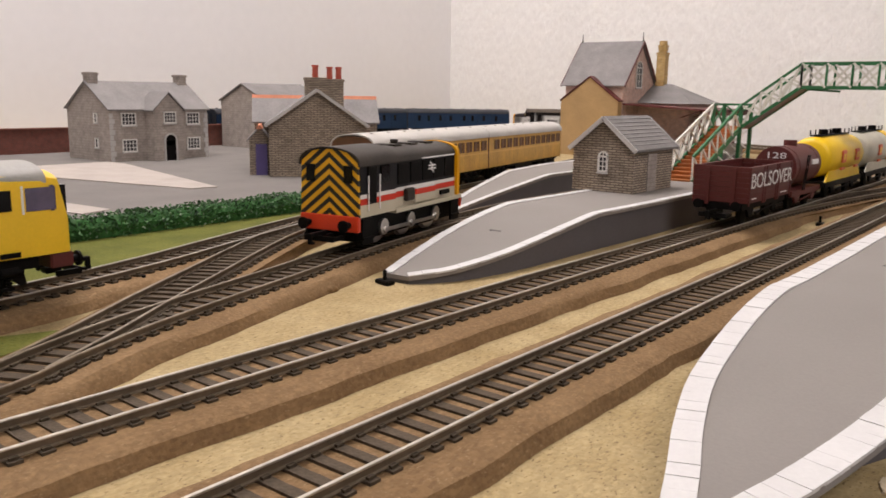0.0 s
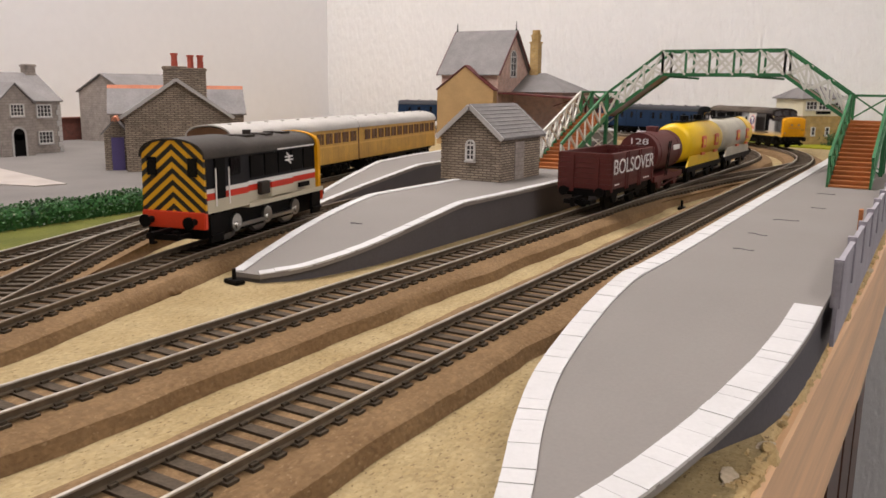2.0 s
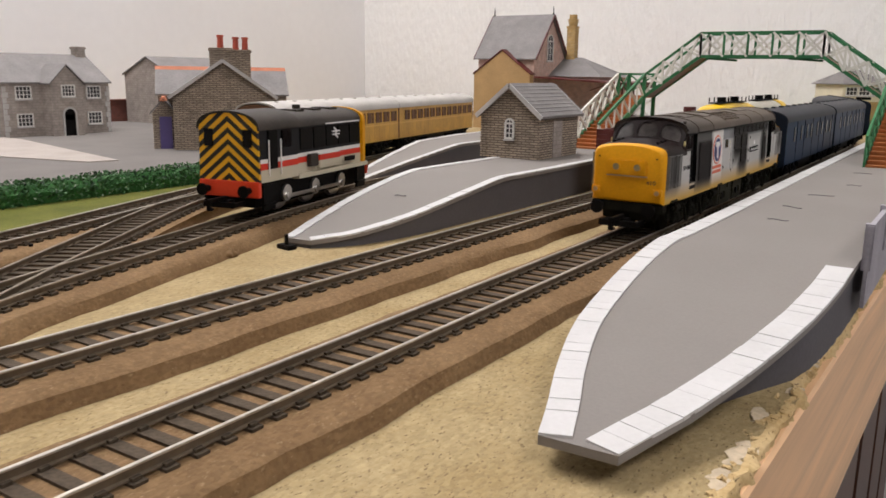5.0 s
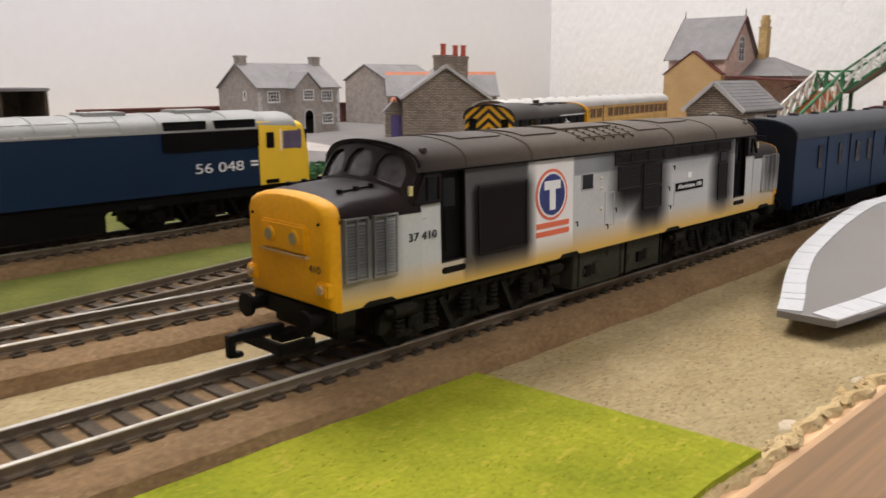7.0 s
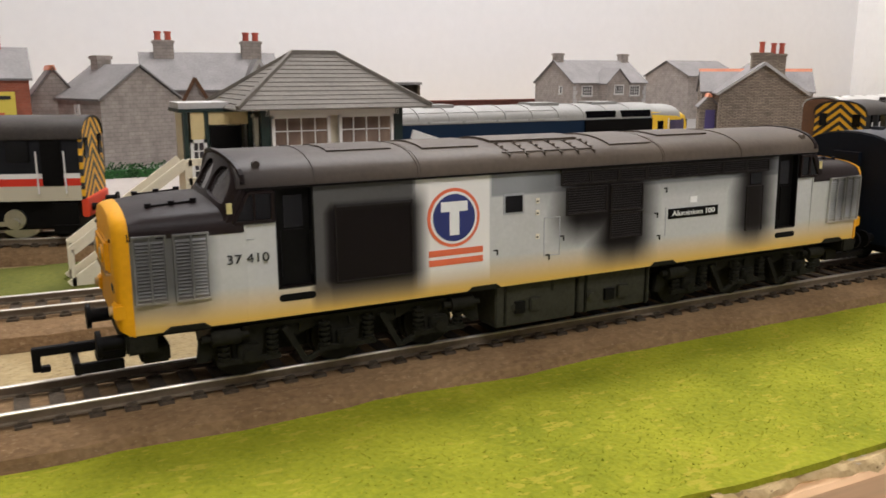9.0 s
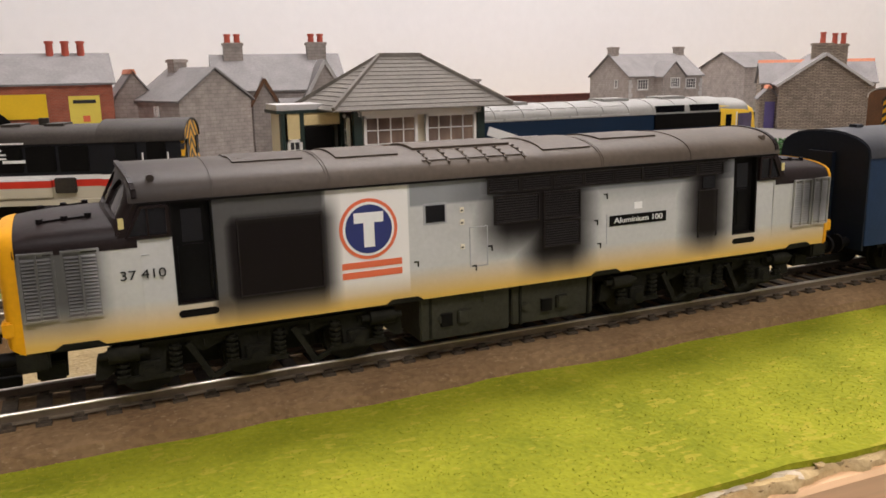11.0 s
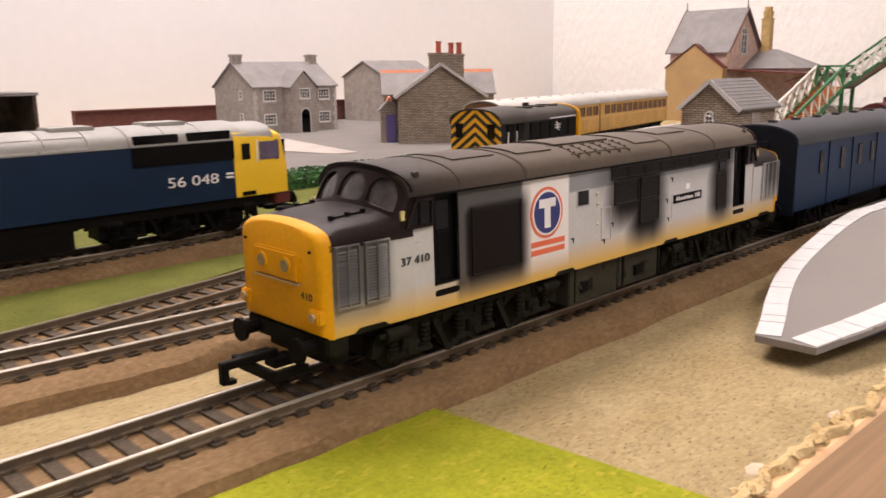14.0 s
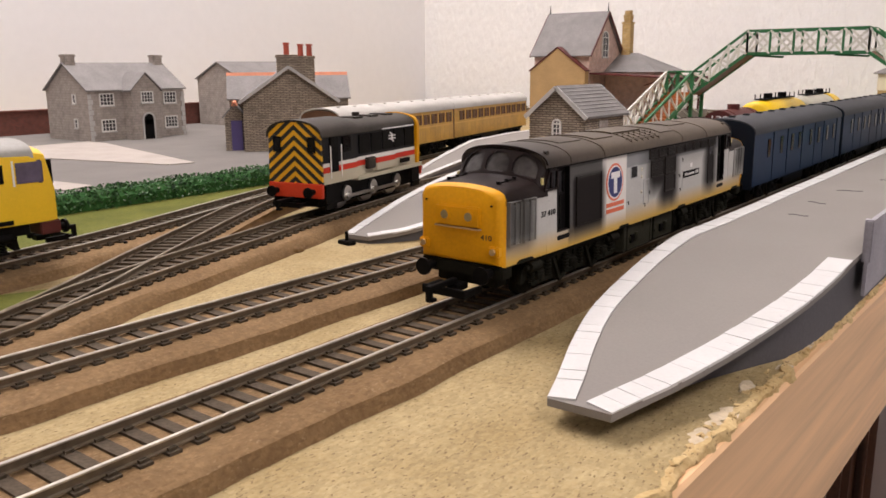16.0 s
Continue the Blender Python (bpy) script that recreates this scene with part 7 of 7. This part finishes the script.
def far_group():
    """The row behind the near signal box: a twin-chimney house, a cottage, a brick shop and a shed."""
    t = thing("house", "grey stone house with two red-potted chimneys", "house", pose(-0.625, -0.080, 0.004, 0, 0, -8))
    gabled(t, -0.050, 0.045, -0.062, 0.058, 0, 0.0560, 0.0880, M["stone2"], M["slate"], "y")
    gabled(t, 0.020, 0.060, 0.020, 0.054, 0, 0.0520, 0.0820, M["stone2"], M["slate"], "x", barge=M["trim"])
    gabled(t, 0.030, 0.058, -0.030, -0.008, 0, 0.0460, 0.0660, M["stone2"], M["slate"], "x", barge=M["teakdk"])
    for y in (-0.042, 0.038):
        chimney(t, 0.0, y, 0.075, 0.1010, 0.013, 0.018, M["stone2"], 2, 0.008)
    sash(t, pose(0.046, -0.045, 0.04, 0, 0, FACE_E), 0.012, 0.014, 3, 3)
    t = thing("cottage", "plain pale grey cottage with one chimney", "house", pose(-0.525, -0.178, 0.004, 0, 0, 25))
    gabled(t, -0.030, 0.034, -0.034, 0.034, 0, 0.0520, 0.0760, M["stone2"], M["slate"], "x")
    chimney(t, -0.018, 0.0, 0.066, 0.0850, 0.010, 0.012, M["stone2"])
    sash(t, pose(0.002, -0.0342, 0.044), 0.005, 0.007, 2, 2)
    sash(t, pose(0.002, -0.0342, 0.022), 0.005, 0.007, 2, 2)
    t = thing("outhouse", "small pale grey outhouse beside the stone house", "outhouse", pose(-0.545, -0.068, 0.004))
    gabled(t, -0.016, 0.016, -0.030, 0.030, 0, 0.030, 0.0480, M["trim"], M["slate"], "y")
    cube_part("door", M["cream"], t, (0.0158, 0.0170, -0.0270, -0.0190, 0, 0.026), "cream door")
    t = thing("shop", "red brick shop with grey roof and yellow poster", "shop", pose(-0.545, -0.315, 0.004))
    gabled(t, -0.050, 0.045, -0.095, 0.075, 0, 0.0665, 0.0885, M["redbrick"], M["slate"], "y")
    chimney(t, 0.0, 0.045, 0.074, 0.0850, 0.014, 0.034, M["stone2"], 3, 0.015)
    po = cube_part("poster", M["poster"], t, (0.0448, 0.0458, 0.043, 0.065, 0.0370, 0.0580), "yellow poster")
    cube_part("poster_bar", M["lettering"], po, (0.0456, 0.0462, 0.046, 0.062, 0.0525, 0.0550))
    cube_part("poster_bar", M["logored"], po, (0.0456, 0.0462, 0.052, 0.057, 0.0385, 0.0430))
    ar = cube_part("shop_arch", M["tankyellow"], t, (0.0448, 0.0470, -0.080, 0.028, 0.0420, 0.0600), "bright yellow arched shop front")
    bm = bmesh.new()
    cyl(bm, (0.0466, -0.020, 0.0250), 0.0270, 0.0030, "x", 32)
    part("arch_opening", bm, M["black"], ar)
    gabled(t, -0.070, 0.010, 0.076, 0.110, 0, 0.0520, 0.0740, M["stone2"], M["slate"], "x", tiles=M["orange"])
    t = thing("shed", "dark open-fronted shed with sloping grey roof", "shed", pose(-0.630, 0.070, 0.004))
    bm = bmesh.new()
    prism(bm, [(-0.070, 0.036), (-0.010, 0.0595), (0.060, 0.0595), (0.060, 0.0620), (-0.010, 0.0620), (-0.070, 0.0385)], -0.035, 0.033, "x")
    part("roof", bm, M["slate"], t, "sloping grey roof")
    bm = bmesh.new()
    box(bm, -0.033, -0.030, -0.066, 0.058, 0, 0.0590)
    box(bm, -0.033, 0.030, 0.056, 0.059, 0, 0.0594)
    box(bm, -0.033, 0.030, -0.068, -0.065, 0, 0.0365)
    for y in (-0.010, 0.020):
        box(bm, 0.026, 0.030, y - 0.002, y + 0.002, 0, 0.0594)
    part("wall", bm, M["sleeper"], t, "dark timber walls and posts")


def red_wall():
    t = tagged(cube_part("boundary_wall", M["redwall"], None, (-0.925, -0.915, 0.28, 0.84, 0.0, 0.0330)), "low red-brown brick wall along the back track", "wall", kind="structure")
    cube_part("coping", M["redwall"], t, (-0.927, -0.913, 0.28, 0.84, 0.0331, 0.0350))


def footbridge():
    t = thing("footbridge", "green and white lattice footbridge with orange stairs", "footbridge", pose(0, 0.660, 0))
    W0 = 0.026
    xs = [-0.1280, -0.0815, 0.0135, 0.0615]
    zt = [0.0790, 0.1135, 0.1135, 0.0800]
    zb = [0.0600, 0.0945, 0.0945, 0.0615]
    cuts = [(0, 3), (1, 5), (2, 3)]
    for y in (0.0, W0):
        for i in range(3):
            for zz, h in ((zt, 0.0020), (zb, 0.0026)):
                g = bmesh.new()
                bar(g, (xs[i], y, zz[i]), (xs[i + 1], y, zz[i + 1]), 0.0014, h)
                part("chord", g, M["green"], t, "green chord")
        for i, n in cuts:
            P = lambda k, top: Vector((xs[i] + (xs[i + 1] - xs[i]) * k / n, y, (zt if top else zb)[i] + ((zt if top else zb)[i + 1] - (zt if top else zb)[i]) * k / n))
            for k in range(n + 1):
                q = bmesh.new()
                bar(q, P(k, 0), P(k, 1), 0.0016, 0.0017)
                part("upright", q, M["green"] if i == 1 and k in (1, 2, 3, 4) else M["offwhite"], t)
            for k in range(n):
                q = bmesh.new()
                bar(q, P(k, 0) + Vector((0, 0.0003, 0)), P(k + 1, 1) + Vector((0, 0.0003, 0)), 0.0012, 0.0017)
                bar(q, P(k, 1) - Vector((0, 0.0003, 0)), P(k + 1, 0) - Vector((0, 0.0003, 0)), 0.0012, 0.0017)
                part("lattice", q, M["offwhite"], t, "off-white crossed lattice")
    d = bmesh.new()
    for i in range(3):
        a, b = Vector((xs[i], W0 / 2, zb[i] - 0.0005)), Vector((xs[i + 1], W0 / 2, zb[i + 1] - 0.0005))
        loft(d, [[(a.x, 0.001, a.z), (a.x, W0 - 0.001, a.z), (a.x, W0 - 0.001, a.z + 0.0014), (a.x, 0.001, a.z + 0.0014)], [(b.x, 0.001, b.z), (b.x, W0 - 0.001, b.z), (b.x, W0 - 0.001, b.z + 0.0014), (b.x, 0.001, b.z + 0.0014)]])
    part("deck", d, M["teakdk"], t, "brown footway")
    for x in (-0.066, 0.000):
        g = bmesh.new()
        bar(g, (x - 0.012, 0.004, zb[1] - 0.0015), (x + 0.012, 0.012, zb[1] - 0.003), 0.0040, 0.0016)
        part("soffit_brace", g, M["green"], t)
    for side, xa, xb in ((-1, -0.1520, -0.1280), (1, 0.0615, 0.0870)):
        for x in (xa, xb):
            for y in (0.0, W0):
                q = bmesh.new()
                box(q, x - 0.0014, x + 0.0014, y - 0.0014, y + 0.0014, 0.0205, 0.0805)
                part("tower_post", q, M["green"], t, "green tower post")
        q = bmesh.new()
        box(q, xa, xb, 0, W0, 0.0590, 0.0608)
        part("landing", q, M["stair"], t)
        for y in (W0,):
            q = bmesh.new()
            bar(q, (xa, y, 0.0795), (xb, y, 0.0795), 0.0016, 0.0018)
            bar(q, (xa, y, 0.0620), (xb, y, 0.0795), 0.0012)
            bar(q, (xa, y, 0.0795), (xb, y, 0.0620), 0.0012)
            part("landing_rail", q, M["green"], t)
        outer = xa if side < 0 else xb
        q = bmesh.new()
        bar(q, (outer, 0, 0.0795), (outer, W0, 0.0795), 0.0016, 0.0018)
        bar(q, (outer, 0, 0.0620), (outer, W0, 0.0795), 0.0012)
        bar(q, (outer, 0, 0.0795), (outer, W0, 0.0620), 0.0012)
        part("landing_rail", q, M["green"], t)
        for z0, z1 in ((0.0215, 0.040), (0.040, 0.0585)):
            for y in (0.0, W0):
                q = bmesh.new()
                bar(q, (xa, y, z0), (xb, y, z1), 0.0010)
                bar(q, (xa, y, z1), (xb, y, z0), 0.0010)
                part("tower_brace", q, M["green"] if side > 0 else M["offwhite"], t)
        n = 15
        run, rise = 0.098, 0.0395
        for k in range(n):
            y = -run * (k + 0.5) / n
            z = 0.0600 - rise * (k + 0.5) / n
            q = bmesh.new()
            box(q, xa + 0.001, xb - 0.001, y - 0.0042, y + 0.0038, z - 0.0010, z + 0.0002)
            box(q, xa + 0.001, xb - 0.001, y - 0.0004 + 0.0032, y + 0.0008 + 0.0032, z, z + rise / n)
            part("stair_tread", q, M["stair"], t, "orange-brown stair tread")
        for x in (xa, xb):
            q = bmesh.new()
            bar(q, (x, 0, 0.0595), (x, -run, 0.0595 - rise), 0.0012, 0.0046)
            part("stringer", q, M["green"], t, "green stair stringer")
            paint = M["green"] if side > 0 else M["offwhite"]
            open_side = side < 0 and x == xb
            q = bmesh.new()
            bar(q, (x, 0, 0.0795), (x, -run, 0.0795 - rise), 0.0018, 0.0024)
            part("handrail", q, M["green"] if open_side else paint, t)
            for k in range(7):
                f = k / 6
                q = bmesh.new()
                bar(q, (x, -run * f, 0.0600 - rise * f), (x, -run * f, 0.0795 - rise * f), 0.0012)
                part("baluster", q, paint, t)
                if k < 6:
                    f2 = (k + 1) / 6
                    for z0, z1 in ((0.0600, 0.0795),) if open_side else ((0.0600, 0.0795), (0.0795, 0.0600)):
                        q = bmesh.new()
                        bar(q, (x, -run * f, z0 - rise * f), (x, -run * f2, z1 - rise * f2), 0.0014)
                        part("lattice_bar", q, paint, t)
    return t


stone_house()
brick_gable_house()
grey_barn()
stone_hut()
station()
signal_box()
far_signal_box()
far_group()
red_wall()
footbridge()


# small things
def hedge(pts, half, height, seed, label):
    """Clumped foliage on a low core: many small tilted leaves with an uneven top."""
    t = thing("hedge", label, "hedge", group="hedges")
    line = smooth_line(pts, 0.006)
    bm = bmesh.new()
    sweep(bm, line, [(-half * 0.7, 0.0), (half * 0.7, 0.0), (half * 0.75, height * 0.6), (half * 0.4, height * 0.88), (-half * 0.4, height * 0.88), (-half * 0.75, height * 0.6)])
    part("core", bm, M["hedge"], t)
    rnd = random.Random(seed)
    verts, faces = [], []
    for q in line:
        top = height * (1 + 0.14 * noise.noise(Vector((q.x * 40, q.y * 40, seed))))
        for _ in range(130):
            a = rnd.uniform(-0.25, math.pi + 0.25)
            rr = rnd.uniform(0.85, 1.08)
            c = Vector((q.x + rnd.uniform(-0.003, 0.003) + half * math.cos(a) * rr, q.y + rnd.uniform(-0.004, 0.004), max(0.0008, top * (0.42 + 0.58 * math.sin(a)) * rr if math.sin(a) > 0 else rnd.uniform(0.001, top * 0.4))))
            u = Vector((rnd.uniform(-1, 1), rnd.uniform(-1, 1), rnd.uniform(-1, 1))).normalized()
            v = u.orthogonal().normalized()
            s = rnd.uniform(0.0006, 0.0014)
            i = len(verts)
            verts += [tuple(c - u * s), tuple(c + v * s * 0.6), tuple(c + u * s), tuple(c - v * s * 0.6)]
            faces.append((i, i + 1, i + 2, i + 3))
    me = bpy.data.meshes.new("leaves")
    me.from_pydata(verts, [], faces)
    me.materials.append(M["leaf"])
    o = new("leaves", me)
    o.parent = t
    tagged(o, "dense dark green leaf scatter", kind="stuff")


def leaf_mat():
    m = mat("leaf_scatter", (0.04, 0.14, 0.035), 0.6, 0, 0.4, 200, 900, 0.0, 0.4)
    nt = m.node_tree
    b = nt.nodes["Principled BSDF"]
    g = nt.nodes.new("ShaderNodeNewGeometry")
    r = nt.nodes.new("ShaderNodeValToRGB")
    r.color_ramp.elements[0].color, r.color_ramp.elements[1].color = (0.009, 0.036, 0.012, 1), (0.045, 0.135, 0.036, 1)
    e = r.color_ramp.elements.new(0.97)
    e.color = (0.08, 0.20, 0.06, 1)
    e = r.color_ramp.elements.new(0.985)
    e.color = (0.45, 0.52, 0.40, 1)
    nt.links.new(g.outputs["Random Per Island"], r.inputs[0])
    nt.links.new(r.outputs[0], b.inputs["Base Color"])
    return m


M["leaf"] = leaf_mat()
hedge([(-0.318, -0.03), (-0.318, 0.10), (-0.318, 0.22), (-0.320, 0.37)], 0.0095, 0.0150, 3, "long dark green model hedge beside the yard")
hedge([(-0.325, -0.60), (-0.325, -0.35), (-0.325, -0.17)], 0.0070, 0.0230, 5, "low dark green hedge behind the raised pavement")


def fence():
    t = thing("platform_fence", "grey-lilac platform fence with posts and a brown board", "fence")
    panel = bmesh.new()
    box(panel, 0.1000, 0.1012, 0.236, 0.575, 0.0060, 0.0315)
    part("fence_panel", panel, M["fence"], t, "pale lilac grey fence panel")
    for k in range(9):
        y = 0.238 + 0.040 * k
        q = bmesh.new()
        box(q, 0.0990, 0.1018, y - 0.0014, y + 0.0014, 0.0180, 0.0340 if k else 0.0330)
        part("post", q, M["fence"], t)
    q = bmesh.new()
    box(q, 0.0998, 0.1014, 0.236, 0.575, 0.0315, 0.0325)
    part("top_rail", q, M["fence"], t)
    for k in range(8):
        y = 0.252 + 0.040 * k
        q = bmesh.new()
        bar(q, (0.0998, y, 0.021), (0.0998, y + 0.012, 0.030), 0.0006, 0.0014)
        part("scuff", q, M["roofgrey"], t)
    q = bmesh.new()
    box(q, 0.0975, 0.0990, 0.335, 0.339, 0.0205, 0.0360)
    part("brown_board", q, M["stair"], t, "small brown upright board")


M["fence"] = mat("fence_grey_lilac", (0.36, 0.34, 0.37), 0.7, 0, 0.2, 60, 700, 0.1)
fence()


def deck_scuffs():
    """Thin scuffed scratches on the near platform."""
    bm = bmesh.new()
    for x, y, l, a in ((0.062, 0.395, 0.012, 20), (0.070, 0.450, 0.007, 10), (0.058, 0.345, 0.009, -15), (0.066, 0.520, 0.010, 15), (0.060, 0.305, 0.008, 5), (-0.128, 0.300, 0.006, 20)):
        z = 0.0206 if x > 0 else 0.0140
        m = pose(x, y, z, 0, 0, a)
        for k in range(6):
            p, q = m @ Vector((l * (k / 6 - 0.5), 0.0012 * math.sin(k), 0)), m @ Vector((l * ((k + 1) / 6 - 0.5), 0.0012 * math.sin(k + 1), 0))
            bar(bm, p, q, 0.0004, 0.0003)
    tagged(part("deck_scuffs", bm, M["platside"], None), "fine dark scratches on the platform deck", "scratches", kind="stuff")


deck_scuffs()


def point_lever(x, y, rz, z=0.0):
    t = thing("point_motor", "small dark point lever beside the track", "lever", pose(x, y, z, 0, 0, rz), "point levers")
    bm = bmesh.new()
    box(bm, -0.0025, 0.0025, -0.0045, 0.0045, 0, 0.0020)
    part("base", bm, M["black"], t, bevel=0.0004)
    bm = bmesh.new()
    cyl(bm, (0, 0, 0.0040), 0.0009, 0.0050, "z", 10)
    part("lever", bm, M["black"], t)


point_lever(-0.028, 0.545, 10)
point_lever(-0.1270, 0.2130, 80)
point_lever(-0.195, 0.135, 25)


def lump(x, y, r, seed):
    bm = bmesh.new()
    v = bmesh.ops.create_icosphere(bm, subdivisions=3, radius=1, matrix=pose(x, y, r * 0.3) @ Matrix.Diagonal((r * 1.3, r * 1.8, r * 0.9, 1)))["verts"]
    for q in v:
        q.co += Vector((noise.noise(q.co * 300), noise.noise(q.co * 300 + Vector((5, 1, seed))), noise.noise(q.co * 300 + Vector((9, 2, seed))))) * r * 0.5
    tagged(part("ballast_lump", bm, M["foam"], None), "torn brown lump of trackbed foam", "lump", group="foam lumps")


lump(-0.155, 0.168, 0.004, 2)
lump(-0.135, 0.185, 0.003, 7)


def shrub():
    t = thing("shrub", "small dark green climbing shrub by the far signal box", "shrub", pose(-0.015, 1.338, 0))
    rnd = random.Random(11)
    verts, faces = [], []
    for _ in range(500):
        c = Vector((rnd.gauss(0, 0.007), rnd.gauss(0, 0.004), abs(rnd.gauss(0.008, 0.006))))
        u = Vector((rnd.uniform(-1, 1), rnd.uniform(-1, 1), rnd.uniform(-1, 1))).normalized() * 0.0014
        v = u.orthogonal() * 0.6
        i = len(verts)
        verts += [tuple(c - u), tuple(c + v), tuple(c + u), tuple(c - v)]
        faces.append((i, i + 1, i + 2, i + 3))
    me = bpy.data.meshes.new("leaves")
    me.from_pydata(verts, [], faces)
    me.materials.append(M["leaf"])
    o = new("leaves", me)
    o.parent = t
    bm = bmesh.new()
    bar(bm, (0, 0, 0), (0.001, 0, 0.012), 0.0008)
    part("stem", bm, M["teakdk"], t)


shrub()
mat_sheet("grass_far", [(-0.13, 1.31), (-0.02, 1.27), (0.09, 1.22), (0.095, 1.46), (-0.2, 1.46)], 0.0, 0.002, M["grass"], "bright green grass round the far signal box", "grass")


# below the board: a cupboard and a box on the floor of the room
def cupboard():
    t = thing("cupboard", "dark brown timber cupboard standing below the baseboard", "cupboard", pose(-0.10, 0.65, -0.9))
    cube_part("body", M["cabinet"], t, (-0.15, 0.170, -0.22, 0.35, 0.0, 0.82), "", 0.004)
    for k in range(3):
        cube_part("drawer", M["cabinet"], t, (-0.14, 0.160, -0.232, -0.2205, 0.05 + 0.255 * k, 0.285 + 0.255 * k), "", 0.004)
    for k in range(4):
        cube_part("side_panel", M["cabinet"], t, (0.1705, 0.180, -0.205 + 0.137 * k, -0.085 + 0.137 * k, 0.03, 0.79), "", 0.004)


M["cabinet"] = mat("dark_cabinet_wood", (0.085, 0.035, 0.018), 0.4, 0, 0.35, 12, 300, 0.1)
cupboard()


# the train's way along the running line: (seconds, place of the loco's front)
RUN = [(0.0, 1.745), (0.5, 1.570), (1.0, 1.408), (1.5, 1.260), (2.0, 1.115), (2.5, 0.962), (3.0, 0.803), (3.5, 0.653), (4.0, 0.517), (4.5, 0.396), (5.0, 0.291),
       (5.5, 0.2001), (6, 0.1103), (6.5, 0.0311), (7, -0.0392), (7.5, -0.1001), (8, -0.1566), (8.5, -0.2035), (9, -0.2407), (9.5, -0.2680), (10, -0.2850), (10.5, -0.2930),
       (11, -0.2920), (11.5, -0.2801), (12, -0.2511), (12.5, -0.1965), (13, -0.1398), (13.5, -0.0822), (14, -0.0264), (14.5, 0.0260), (15, 0.0751), (15.5, 0.1144), (16, 0.1355)]


def run_at(t):
    for (t0, a), (t1, b) in zip(RUN, RUN[1:]):
        if t <= t1:
            return a + (b - a) * (t - t0) / (t1 - t0)
    return RUN[-1][1]


def on_line(front, first, second):
    """The pose of a vehicle whose front is at this place, carried at two pivots."""
    a, _ = line_at(front + first)
    b, _ = line_at(front + second)
    d = (b - a).normalized()
    p = a - d * first
    return pose(p.x, p.y, ZR, 0, 0, math.degrees(math.atan2(-d.x, d.y)))


def motions():
    times = [t for t, _ in RUN]
    for ob, back, first, second in ((MAIN, 0.0, 0.049, 0.177), (COACH_A, 0.2400, 0.035, 0.161), (COACH_B, 0.4440, 0.035, 0.161), (COACH_C, 0.6480, 0.035, 0.161)):
        walk(ob, [(t, on_line(run_at(t) + back, first, second)) for t in times])


motions()
